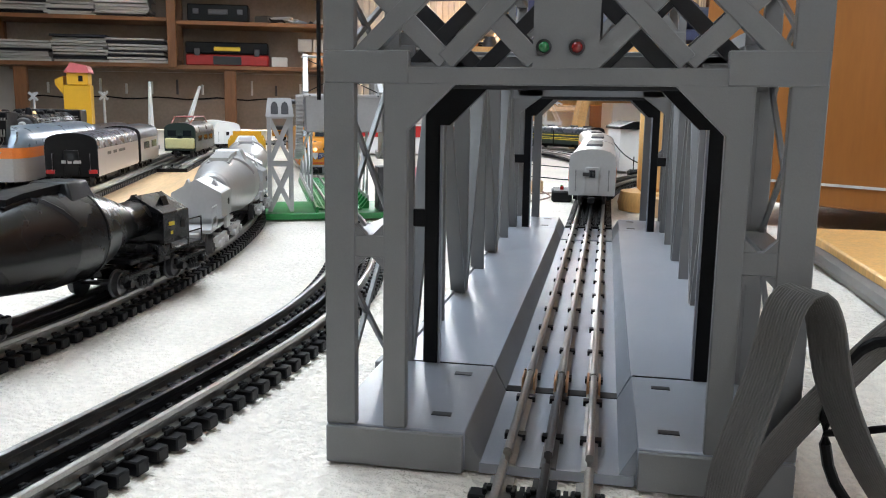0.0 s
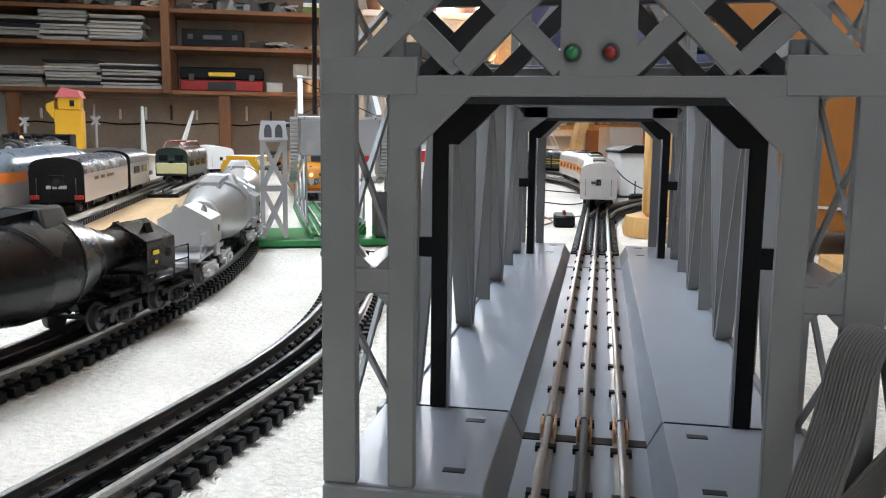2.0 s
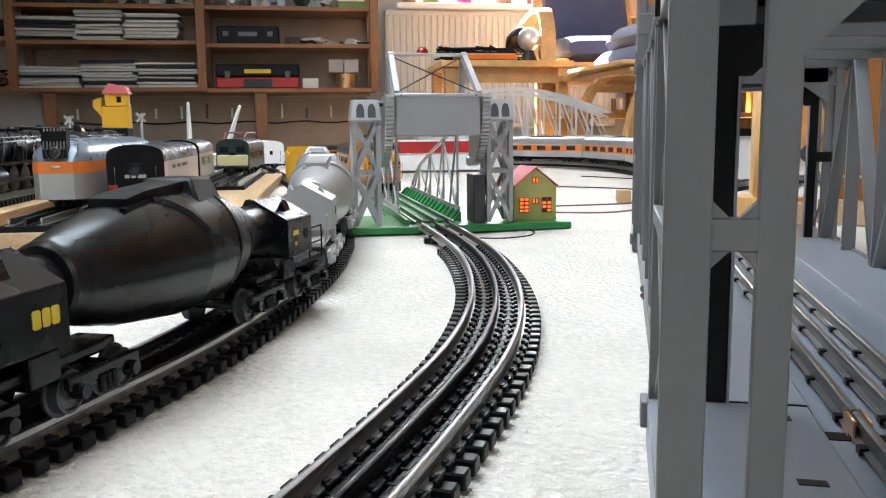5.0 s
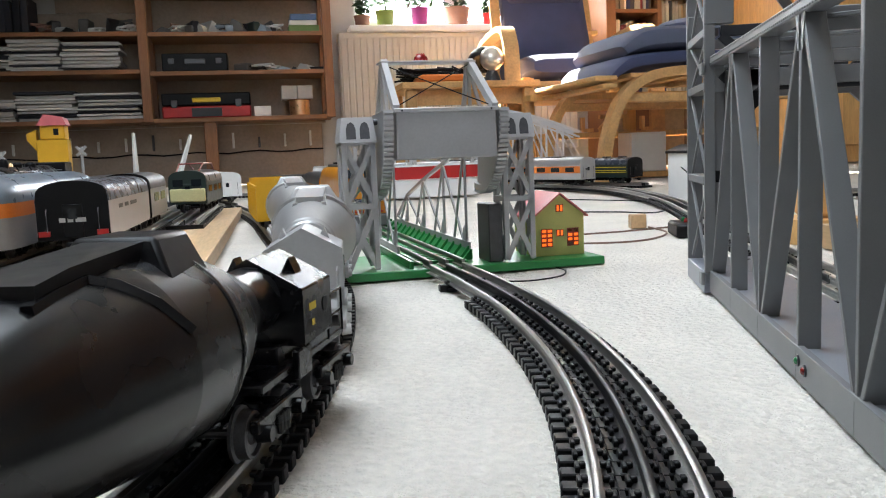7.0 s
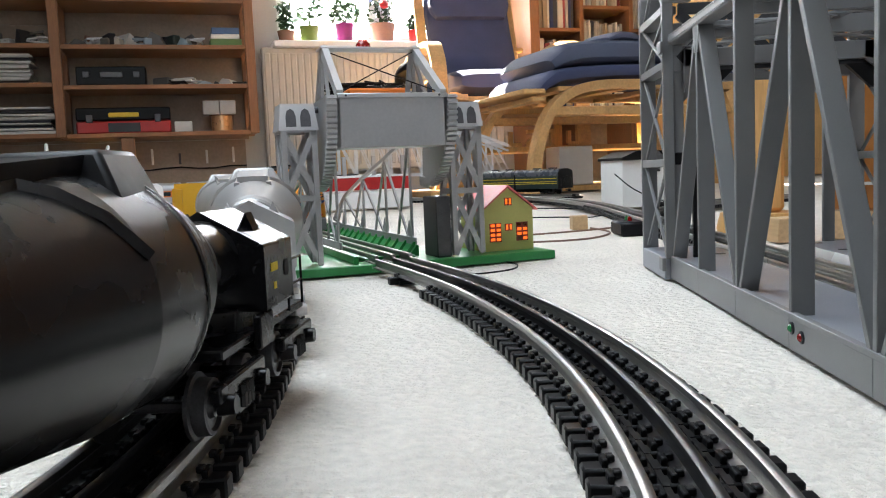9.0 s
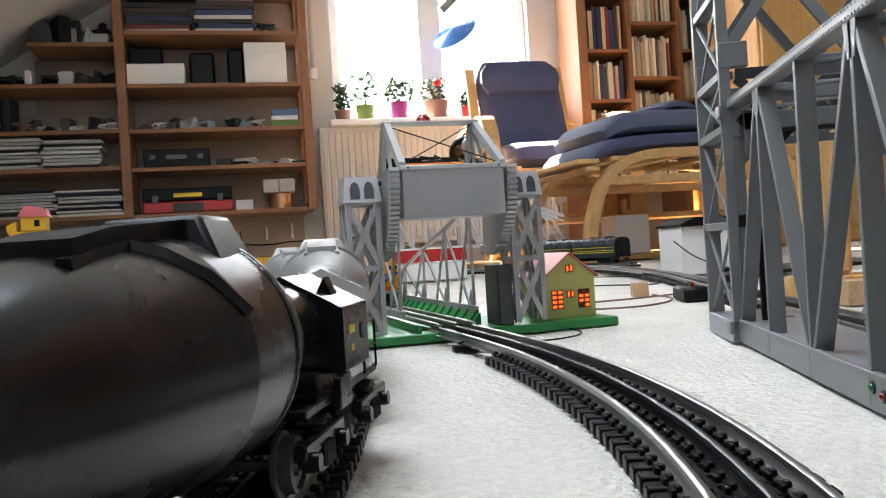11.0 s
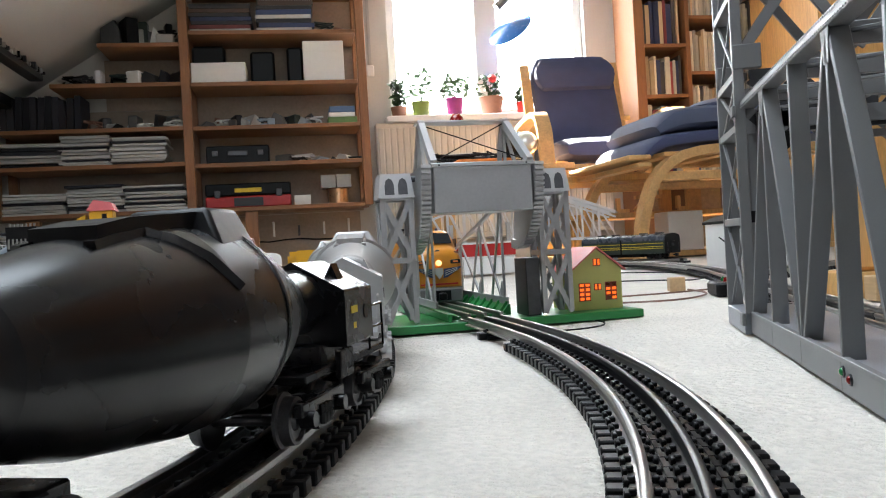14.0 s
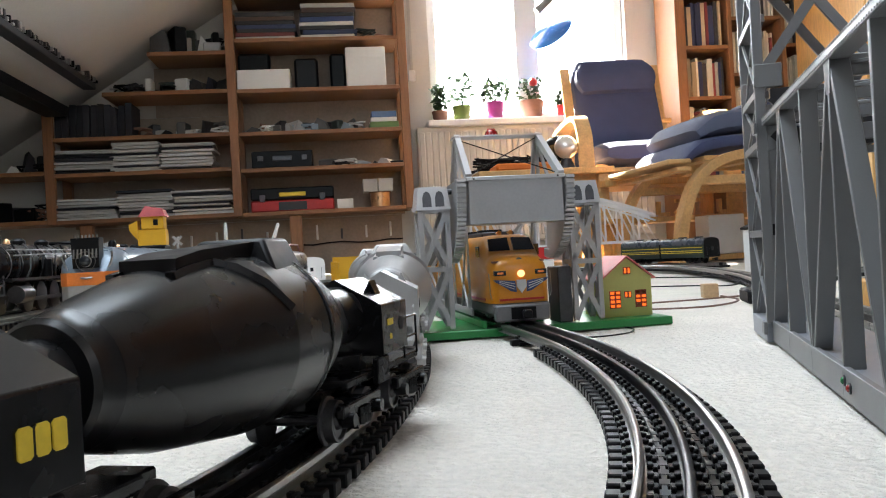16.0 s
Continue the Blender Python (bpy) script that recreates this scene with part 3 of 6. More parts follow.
    for i in range(6):
        for k, (a, b) in enumerate(((-0.076, 0.076), (0.076, -0.076))):
            part("lateral_brace", Mesh().bar((a, ys[i], ZT - 0.006 + k * 0.0006), (b, ys[i + 1], ZT - 0.006 + k * 0.0006), 0.004, 0.002, c=0.0003), GREY, sp)
    part("stringer", Mesh().box(-0.003, 0.003, ys[0], ys[6], ZT - 0.0035, ZT + 0.0005, c=0.0004), GREY, sp)
    for k in (-0.016, 0.0, 0.016):
        part("rail", Mesh().sweep([Vector((k, 0.001, 0.0062)), Vector((k, 0.493, 0.0062))], RAIL_PROF), RAIL, sp)
        for i in range(10):
            part("clip", CLIP, BLACK, sp, "", pose(k, 0.012 + 0.0505 * i, 0.0055))
        for dx in (-0.0028, 0.0028):
            part("contact", Mesh().box(k + dx - 0.0006, k + dx + 0.0006, -0.011, 0.004, 0.005, 0.0135, c=0.0003), COPPER, sp)
    for k, z in ((0.243, 0.0115), (0.231, 0.0095)):
        led(sp, "signal_light", pose(-0.0873, k, z, 90, 0, -90), LED_GREEN if k > 0.24 else LED_RED)
    part("joint_gap", Mesh().box(-0.0335, 0.0335, -0.0068, 0.0012, 0.0015, 0.0046), BLACK, sp)
    for s in (-1, 1):
        part("deck_joint", Mesh().box(*sorted((s * 0.0345, s * 0.0865)), -0.0068, -0.0058, 0.012, DECK + 0.0004), BLACK, sp)
    return sp


lift_span()


# ---- ribbon cable and wires at the tower ----
def ribbon(label, pts, across, wires=16, pitch=0.00127):
    ln = smooth_path(pts, 0.004)
    cable = thing("ribbon_cable", label, "cable")
    A = Vector(across).normalized()
    for i in range(wires):
        o = A * (i - (wires - 1) / 2) * pitch
        part("conductor", Mesh().tube([p + o for p in ln], pitch * 0.55, 6), CABLE, cable)
    return cable


ribbon("grey ribbon cable arching up beside the bridge tower", [(0.062, -0.125, 0.001), (0.064, -0.122, 0.02), (0.074, -0.117, 0.055), (0.08, -0.113, 0.079), (0.087, -0.112, 0.086), (0.093, -0.112, 0.077), (0.099, -0.114, 0.05), (0.112, -0.12, 0.022), (0.126, -0.128, 0.004), (0.14, -0.135, 0.001)], (0.55, -0.83, 0.0), 14)
ribbon("grey ribbon cable lying folded on the carpet", [(0.07, -0.108, 0.004), (0.083, -0.104, 0.024), (0.1, -0.1, 0.045), (0.122, -0.095, 0.068), (0.15, -0.09, 0.08), (0.18, -0.085, 0.07)], (0.4, 0.5, -0.75), 14)
solo("black_cable", Mesh().tube([(0.118 + 0.018 * math.cos(a), -0.112 + 0.012 * math.sin(a * 0.5), 0.034 + 0.033 * math.sin(a)) for a in [i * 0.26 for i in range(25)]], 0.0021).tube([(0.1, -0.1, 0.03), (0.112, -0.105, 0.034), (0.13, -0.11, 0.04), (0.16, -0.11, 0.036)], 0.0014), BLACK, "loop of black cable standing beside the tower", "cable")
solo("hanging_cable", Mesh().tube([(-0.0945, -0.094, 0.34), (-0.0947, -0.0945, 0.25), (-0.0944, -0.0945, 0.19), (-0.0948, -0.094, 0.148)], 0.0008, 6), BLACK, "thin black cable hanging down the bridge tower", "cable")


# ---- bascule bridge ----
BAS = pose(-0.402, 0.575, 0, 0, 0, 23)


def bascule_tower(parent, s0, s1, d0, d1):
    H = 0.13
    z0 = 0.0105
    for s in (s0, s1):
        for d in (d0, d1):
            part("corner_post", Mesh().box(*sorted((s, s + (0.005 if s == s0 else -0.005))), *sorted((d, d + (0.005 if d == d0 else -0.005))), z0, H, c=0.0003), SILVER, parent)
    n = 2
    for face in range(4):
        for i in range(n):
            za, zb = z0 + (H - z0) * i / n, z0 + (H - z0) * (i + 1) / n
            if face < 2:
                d = (d0 + 0.0008, d1 - 0.0008)[face]
                A, B = (s0 + 0.002, s1 - 0.002), None
                pts = [((A[0], d, za), (A[1], d, zb)), ((A[1], d, za), (A[0], d, zb))]
                hb = ((s0 + 0.003, d, zb), (s1 - 0.003, d, zb))
                up = (0, 1, 0)
            else:
                s = (s0 + 0.0008, s1 - 0.0008)[face - 2]
                pts = [((s, d0 + 0.002, za), (s, d1 - 0.002, zb)), ((s, d1 - 0.002, za), (s, d0 + 0.002, zb))]
                hb = ((s, d0 + 0.003, zb), (s, d1 - 0.003, zb))
                up = (1, 0, 0)
            for k, (p, q) in enumerate(pts):
                o = Vector(up) * (0.0002 if k else -0.0002)
                part("lattice", Mesh().bar(Vector(p) + o, Vector(q) + o, 0.0052, 0.0012, up), SILVER, parent)
            part("band", Mesh().bar(hb[0], hb[1], 0.005, 0.0014, up), SILVER, parent)
    cap = Mesh()
    a, b, c, d = s0 - 0.0015, s1 + 0.0015, d0 - 0.0015, d1 + 0.0015
    cap.add([(a, c, H), (b, c, H), (b, d, H), (a, d, H), (a + 0.003, c + 0.003, H + 0.023), (b - 0.003, c + 0.003, H + 0.023), (b - 0.003, d - 0.003, H + 0.023), (a + 0.003, d - 0.003, H + 0.023)],
            [(0, 1, 2, 3), (4, 5, 6, 7), (0, 1, 5, 4), (1, 2, 6, 5), (2, 3, 7, 6), (3, 0, 4, 7)])
    cp = part("tower_cap", cap, SILVER_LIGHT, parent)
    for k in (0.3, 0.7):
        x = s0 + (s1 - s0) * k
        pr = [(x - 0.0045, H + 0.003), (x + 0.0045, H + 0.003), (x + 0.0045, H + 0.012), (x + 0.003, H + 0.017), (x, H + 0.019), (x - 0.003, H + 0.017), (x - 0.0045, H + 0.012)]
        tilt = pose(0, c - 0.0004, H, -7.5) @ pose(0, 0, -H)
        part("arch_recess", Mesh().prism(pr, 0, 0.0006, tilt), STEEL, cp)


def gear_rack(parent, s):
    cx, cz, R = 0.05, 0.15, 0.072
    n = 30
    pts = [(cx + 0.006, cz + 0.006), (cx - 0.05, cz + 0.008)] + [(cx + (R - 0.004) * math.cos(radians(174 + k * 11)), cz + (R - 0.004) * math.sin(radians(174 + k * 11))) for k in range(11)]
    SW = Matrix(((0, 1, 0, 0), (1, 0, 0, 0), (0, 0, 1, 0), (0, 0, 0, 1)))
    sec = part("gear_sector", Mesh().prism(pts, s - 0.0012, s + 0.0012, SW), SILVER, parent, "solid curved gear sector")
    rim = Mesh()
    for i in range(n):
        a0, a1 = radians(174 + i * 110 / n), radians(174 + (i + 1) * 110 / n)
        vs = [(x, cx + r * math.cos(a), cz + r * math.sin(a)) for a in (a0, a1) for r in (R - 0.006, R) for x in (s - 0.0045, s + 0.0045)]
        rim.add(vs, [(0, 1, 3, 2), (4, 6, 7, 5), (0, 4, 5, 1), (2, 3, 7, 6), (0, 2, 6, 4), (1, 5, 7, 3)])
    part("rim", rim, SILVER, sec)
    for i in range(n):
        am = radians(174 + (i + 0.5) * 110 / n)
        part("tooth", Mesh().bar((s, cx + (R - 0.001) * math.cos(am), cz + (R - 0.001) * math.sin(am)), (s, cx + (R + 0.0032) * math.cos(am), cz + (R + 0.0032) * math.sin(am)), 0.0026, 0.0088, (1, 0, 0)), SILVER_LIGHT, sec)


def bascule_bridge():
    br = thing("bascule_bridge", "silver and green tinplate toy bascule bridge, lowered", "bridge", BAS)
    part("base", Mesh().box(0, 0.262, 0, 0.135, 0.0002, 0.0085, c=0.001), GREEN, br, "green base plate")
    part("long_base", Mesh().box(0.062, 0.142, 0.135, 0.52, 0.0002, 0.0085, c=0.001), GREEN, br)
    bascule_tower(br, 0.004, 0.036, 0.008, 0.042)
    bascule_tower(br, 0.160, 0.192, 0.008, 0.042)
    part("motor_housing", Mesh().box(0.145, 0.1595, 0.012, 0.05, 0.0085, 0.066, c=0.001), STEEL, br)
    box = part("counterweight", Mesh().box(0.0505, 0.1455, -0.022, 0.026, 0.112, 0.1565, c=0.0012), SILVER, br, "silver counterweight box")
    part("lip", Mesh().box(0.0485, 0.1475, -0.0245, 0.0285, 0.1545, 0.1585, c=0.0006), SILVER_LIGHT, box)
    for x in (0.056, 0.14):
        part("rivet", Mesh().lathe([(0.0011, 0), (0.0008, 0.0007), (0, 0.0009)], pose(x, -0.0245, 0.1565, 90), 8), STEEL, box)
    RZ, RD = 0.206, 0.052
    for s in (0.0515, 0.1445):
        sg = 1 if s < 0.1 else -1
        part("rafter", Mesh().bar((s, -0.02, 0.158), (s + sg * 0.003, RD - 0.004, RZ), 0.0085, 0.006, (1, 0, 0)), SILVER_LIGHT, br)
        part("rafter", Mesh().bar((s, 0.024, 0.158), (s + sg * 0.003, RD, RZ - 0.003), 0.003, 0.003, (1, 0, 0)), SILVER, br)
        part("rafter", Mesh().bar((s, 0.1, 0.125), (s + sg * 0.003, RD + 0.005, RZ), 0.005, 0.004, (1, 0, 0)), SILVER, br)
        part("strut", Mesh().bar((s, 0.06, 0.14), (s + sg * 0.003, RD, RZ - 0.003), 0.003, 0.003, (1, 0, 0)), SILVER, br)
        part("axle_arm", Mesh().cyl((s - sg * 0.022, 0.03, 0.148), (s + sg * 0.004, 0.03, 0.15), 0.003, n=10), STEEL, br)
    part("ridge_plate", Mesh().box(0.05, 0.146, RD - 0.012, RD + 0.012, RZ - 0.0005, RZ + 0.0015, c=0.0004), SILVER_LIGHT, br)
    for a, b in (((0.054, -0.015, 0.161), (0.14, RD - 0.006, RZ - 0.002)), ((0.14, -0.015, 0.161), (0.054, RD - 0.006, RZ - 0.002))):
        part("tie_wire", Mesh().cyl(a, b, 0.0006, n=6), BLACK, br)
    lampm = Mesh()
    lampm.lathe([(0.0, 0.0075), (0.004, 0.0068), (0.0068, 0.004), (0.0072, 0.001), (0.0065, 0.0)], pose(0.093, RD, RZ + 0.0015), 14)
    beacon = part("beacon", lampm, LED_RED, br, "red ribbed beacon on top")
    for i in range(12):
        a = i * math.pi / 6
        part("rib", Mesh().bar((0.093 + 0.0074 * math.cos(a), RD + 0.0074 * math.sin(a), RZ + 0.002), (0.093 + 0.0035 * math.cos(a), RD + 0.0035 * math.sin(a), RZ + 0.009), 0.0011, 0.0008), RED, beacon)
    gear_rack(br, 0.0435)
    gear_rack(br, 0.1525)
    # the leaf with its side trusses
    D0, D1 = 0.05, 0.44
    for s in (0.062, 0.136):
        part("girder", Mesh().box(s - 0.0012, s + 0.0012, D0, D1, 0.0185, 0.026, c=0.0004), SILVER, br)
        tops = [(D0 + 0.01, 0.125), (D0 + 0.1, 0.105), (D0 + 0.2, 0.085), (D0 + 0.3, 0.062), (D1 - 0.02, 0.03)]
        for (a, za), (b, zb) in zip(tops, tops[1:]):
            part("top_chord", Mesh().bar((s, a, za), (s, b, zb), 0.004, 0.003, (1, 0, 0)), SILVER, br)
            part("web", Mesh().bar((s, a, za), (s, a, 0.024), 0.003, 0.0022, (1, 0, 0)), SILVER, br)
            part("web", Mesh().bar((s, b, zb), (s, a + 0.012, 0.024), 0.003, 0.002, (1, 0, 0)), SILVER, br)
            part("web", Mesh().bar((s, a, za), (s, a + 0.05, 0.024), 0.003, 0.002, (1, 0, 0)), SILVER, br)
            part("gusset", Mesh().prism([(a - 0.004, 0.025), (a + 0.02, 0.025), (a + 0.008, 0.042)], s - 0.0006, s + 0.0006, Matrix(((0, 1, 0, 0), (1, 0, 0, 0), (0, 0, 1, 0), (0, 0, 0, 1)))), SILVER, br)
    # green deck: slotted plates and ties
    # thin dark sheet added to put shade into the gaps between ties
    part("deck_shadow_pan", Mesh().box(0.072, 0.121, 0.03, 0.5, 0.0085, 0.0091), DARKGREEN, br, "dark green sheet standing for the shade between the ties")
    for i in range(34):
        d = 0.03 + i * 0.0138
        part("deck_tie", Mesh().box(0.068, 0.125, d, d + 0.0066, 0.0086, 0.0118, c=0.0003), GREEN, br)
    for x in (0.0745, 0.1195):
        part("deck_stringer", Mesh().box(x - 0.0014, x + 0.0014, 0.005, 0.5, 0.0118, 0.0134, c=0.0003), GREEN, br)
    part("kerb", Mesh().box(0.063, 0.067, 0.005, 0.5, 0.0085, 0.016, c=0.0005), GREEN, br)
    part("sloping_kerb", Mesh().prism([(0.1265, 0.0085), (0.135, 0.019), (0.137, 0.019), (0.137, 0.0085)], 0.045, 0.5), GREEN, br, "sloping ribbed green kerb")
    for i in range(16):
        d = 0.05 + i * 0.028
        part("kerb_rib", Mesh().prism([(0.123, 0.0087), (0.137, 0.0087), (0.137, 0.022), (0.134, 0.022)], d, d + 0.003), GREEN, br)
    for k in (-0.016, 0.0, 0.016):
        part("rail", Mesh().sweep([Vector((0.098 + k, -0.002, 0.0085)), Vector((0.098 + k, 0.53, 0.0085))], RAIL_PROF), RAIL, br)
    # bridge tender's house on the base
    ho = thing("toy_house", "yellow-green tin signal house with glowing orange windows", "toy house", BAS @ pose(0.199, 0.028, 0.0087))
    W, L, E, A = 0.053, 0.062, 0.041, 0.062
    part("wall", Mesh().prism([(0, 0), (W, 0), (W, E), (W / 2, A), (0, E)], 0, L), HOUSE, ho)
    for sg in (-1, 1):
        x1 = W / 2 + sg * (W / 2 + 0.004)
        z1 = E - 0.0025
        part("roof", Mesh().prism([(W / 2, A + 0.0006), (x1, z1), (x1, z1 + 0.0016), (W / 2, A + 0.0024)], -0.003, L + 0.003), ROOF_RED, ho)
    for x0, x1, z0, z1 in ((0.006, 0.0185, 0.009, 0.0275), (0.0345, 0.047, 0.009, 0.0275), (0.0225, 0.0305, 0.0195, 0.0265), (0.0225, 0.0305, 0.0445, 0.052)):
        wd = part("window", Mesh().box(x0, x1, -0.0006, 0.0004, z0, z1), MAROON, ho)
        nx, nz = (2, 4) if z1 - z0 > 0.01 else (2, 1)
        for i in range(nx):
            for j in range(nz):
                a = x0 + (x1 - x0) * i / nx
                b = z0 + (z1 - z0) * j / nz
                part("pane", Mesh().box(a + 0.0011, a + (x1 - x0) / nx - 0.0009, -0.0011, -0.0007, b + 0.0011, b + (z1 - z0) / nz - 0.0008), DARK_PANE if nz > 1 and random.random() < 0.3 else LIT, wd)
    return br


DARK_PANE = mat("dim_orange_pane", (0.12, 0.03, 0.01), 0.3)
HOUSE = mat("yellow_green_tin", (0.5, 0.48, 0.16), 0.45, vary=0.06, scale=60)
bascule_bridge()
solo("black_wire", Mesh().tube(smooth_path([(-0.29, 0.6, 0.002), (-0.27, 0.575, 0.0015), (-0.235, 0.57, 0.001), (-0.205, 0.595, 0.001), (-0.2, 0.63, 0.001), (-0.21, 0.655, 0.001)], 0.008), 0.0008, 6), BLACK, "thin black wire lying on the carpet", "wire")


# ---- rolling stock ----
WHEEL_PROF = [(0.0, -0.0028), (0.0102, -0.0028), (0.0102, -0.0016), (0.0088, -0.0012), (0.0084, 0.0028), (0.0072, 0.0031), (0.0066, 0.0018), (0.0036, 0.0018), (0.003, 0.0034), (0.0, 0.0036)]
WHEEL = Mesh().lathe(WHEEL_PROF, n=24).data("wheel")
WHEEL.materials.append(STEEL)


def truck(parent, m, wheelbase=0.036, material=BLACK):
    """A two-axle bogie whose middle is at m, rail top at local z = 0."""
    f = Mesh()
    h = wheelbase / 2
    for s in (-1, 1):
        x = s * 0.0215
        f.box(x - 0.0018, x + 0.0018, -h - 0.006, h + 0.006, 0.0105, 0.0155, c=0.0006)
        f.prism([(-h * 0.75, 0.0105), (-h * 0.35, 0.0035), (h * 0.35, 0.0035), (h * 0.75, 0.0105)], x - 0.0014, x + 0.0014, Matrix(((0, 1, 0, 0), (1, 0, 0, 0), (0, 0, 1, 0), (0, 0, 0, 1))))
        for y in (-h, h):
            f.cyl((x - s * 0.001, y, 0.0092), (x + s * 0.0042, y, 0.0092), 0.0034, 0.0028, 12)
        for k in (-0.0035, 0, 0.0035):
            f.cyl((x + s * 0.002, k, 0.005), (x + s * 0.002, k, 0.012), 0.0014, n=8)
    f.box(-0.022, 0.022, -0.005, 0.005, 0.009, 0.016)
    tr = part("bogie", f, material, parent, "", m)
    for s in (-1, 1):
        for y in (-h, h):
            part("wheel", WHEEL, STEEL, tr, "", pose(s * 0.016, y, 0.0088, 0, s * 90, 0))
    for y in (-h, h):
        part("axle", Mesh().cyl((-0.016, y, 0.0088), (0.016, y, 0.0088), 0.0018, n=8), STEEL, tr)
    return tr


def coupler(parent, y, sgn, z=0.0125, material=BLACK):
    part("coupler", Mesh().box(-0.002, 0.002, *sorted((y, y + sgn * 0.012)), z - 0.0015, z + 0.0015).box(-0.0045, 0.0045, *sorted((y + sgn * 0.01, y + sgn * 0.017)), z - 0.004, z + 0.004, c=0.0012), material, parent)


RT = 0.014


def bottle_car(m, body_mat, trim_mat, label, lettered):
    car = thing("bottle_car", label, "railway wagon", m, group="ladle bottle wagons")
    ZC = RT + 0.0472
    spout_mat = BLACK if lettered else body_mat
    SWAP = Matrix(((0, 1, 0, 0), (1, 0, 0, 0), (0, 0, 1, 0), (0, 0, 0, 1)))
    prof = [(0.0, -0.106), (0.0105, -0.105), (0.0118, -0.1), (0.0118, -0.083), (0.0152, -0.0825), (0.0166, -0.081), (0.0168, -0.0765), (0.0182, -0.074), (0.0219, -0.06), (0.0256, -0.044), (0.0277, -0.027), (0.0293, -0.0135), (0.0309, 0.0), (0.0309, 0.03), (0.0252, 0.052), (0.0165, 0.078), (0.0138, 0.086), (0.0135, 0.092), (0.0135, 0.112), (0.0, 0.113)]
    AX = pose(0, 0, ZC, -90, 0, 0)
    part("vessel", Mesh().lathe(prof[:8], AX, 64).lathe(prof[7:13], AX, 64).lathe(prof[12:14], AX, 64).lathe(prof[13:], AX, 64), body_mat, car, "satin vessel tapering to both ends" if lettered else "")
    sp = Mesh()
    sp.add([(-0.021, 0.007, ZC + 0.0215), (0.021, 0.007, ZC + 0.0215), (0.021, 0.036, ZC + 0.018), (-0.021, 0.036, ZC + 0.018), (-0.0125, 0.014, ZC + 0.0355), (0.0125, 0.014, ZC + 0.0355), (0.0115, 0.036, ZC + 0.0355), (-0.0115, 0.036, ZC + 0.0355)],
           [(0, 1, 5, 4), (1, 2, 6, 5), (2, 3, 7, 6), (3, 0, 4, 7), (4, 5, 6, 7), (0, 3, 2, 1)])
    bevel(part("spout", sp, spout_mat, car), 0.0015)
    part("spout_plate", Mesh().prism([(-0.036, ZC + 0.024), (-0.03, ZC + 0.0255), (0.02, ZC + 0.0285), (0.02, ZC + 0.0347), (-0.022, ZC + 0.0318), (-0.036, ZC + 0.0295)], -0.0095, 0.0095, SWAP), spout_mat, car)
    for s in (-1, 1):
        rr = []
        for y, r, a in ((-0.04, 0.0264, 22), (-0.03, 0.0278, 19), (-0.016, 0.0294, 18), (-0.011, 0.03, 30), (-0.006, 0.0306, 48), (0.0, 0.0311, 68)):
            rr.append((s * r * math.sin(radians(a)), y, ZC + r * math.cos(radians(a))))
        part("reinforcing_rib", Mesh().sweep([Vector(p) for p in rr], [(-0.0018, -0.0012), (0.0018, -0.0012), (0.0014, 0.0012), (-0.0014, 0.0012)], False), body_mat, car)
    part("seam_band", Mesh().lathe([(0.0311, -0.0006), (0.0315, -0.0004), (0.0315, 0.0004), (0.0311, 0.0006)], pose(0, 0.0285, ZC, -90, 0, 0) @ pose(0, 0, 0), 56), body_mat, car)
    for e in (-1, 1):
        y0, y1 = 0.109, 0.1465
        if e < 0:
            y0, y1 = -0.142, -0.0965
        end = Mesh().prism([(-0.0225, 0.0285 + RT), (0.0225, 0.0285 + RT), (0.0225, 0.0515 + RT), (0.0, 0.064 + RT), (-0.0225, 0.0515 + RT)], y0, y1)
        hs = bevel(part("end_housing", end, trim_mat, car), 0.0007)
        for s in (-1, 1):
            part("roof_lug", Mesh().prism([(s * 0.012 - 0.003, 0.057 + RT), (s * 0.012 + 0.003, 0.0555 + RT), (s * 0.012, 0.0625 + RT)], (y0 + y1) / 2 - 0.004, (y0 + y1) / 2 + 0.004), trim_mat, hs)
            part("side_port", Mesh().cyl((s * 0.0224, (y0 + y1) / 2 + 0.009, 0.041 + RT), (s * 0.0229, (y0 + y1) / 2 + 0.009, 0.041 + RT), 0.0032, n=16), BLACK, hs)
        if lettered:
            if e > 0:
                part("lettering", Mesh().box(0.0226, 0.0229, (y0 + y1) / 2 - 0.0115, (y0 + y1) / 2 - 0.0035, 0.0415 + RT, 0.0445 + RT).box(0.0226, 0.0229, (y0 + y1) / 2 - 0.009, (y0 + y1) / 2 - 0.006, 0.035 + RT, 0.0375 + RT), YELLOW_TEXT, hs)
            else:
                M3 = pose(0.0226, -0.109, 0.041 + RT, 0, 0, 90)
                for k in (-0.005, 0.0, 0.005):
                    part("emblem_block", Mesh().prism([(k - 0.0021, -0.0027), (k - 0.0013, -0.0034), (k + 0.0013, -0.0034), (k + 0.0021, -0.0027), (k + 0.0021, 0.0027), (k + 0.0013, 0.0034), (k - 0.0013, 0.0034), (k - 0.0021, 0.0027)], -0.0004, 0.0, M3), YELLOW_TEXT, hs)
        # underframe with bogies, platform and gear
        part("platform", Mesh().box(-0.019, 0.019, *sorted((e * 0.07, e * 0.175)), 0.0195 + RT, 0.023 + RT, c=0.0006), trim_mat, car)
        part("pedestal", Mesh().box(-0.014, 0.014, *sorted((e * 0.1, e * 0.135)), 0.022 + RT, 0.03 + RT, c=0.0006), trim_mat, car)
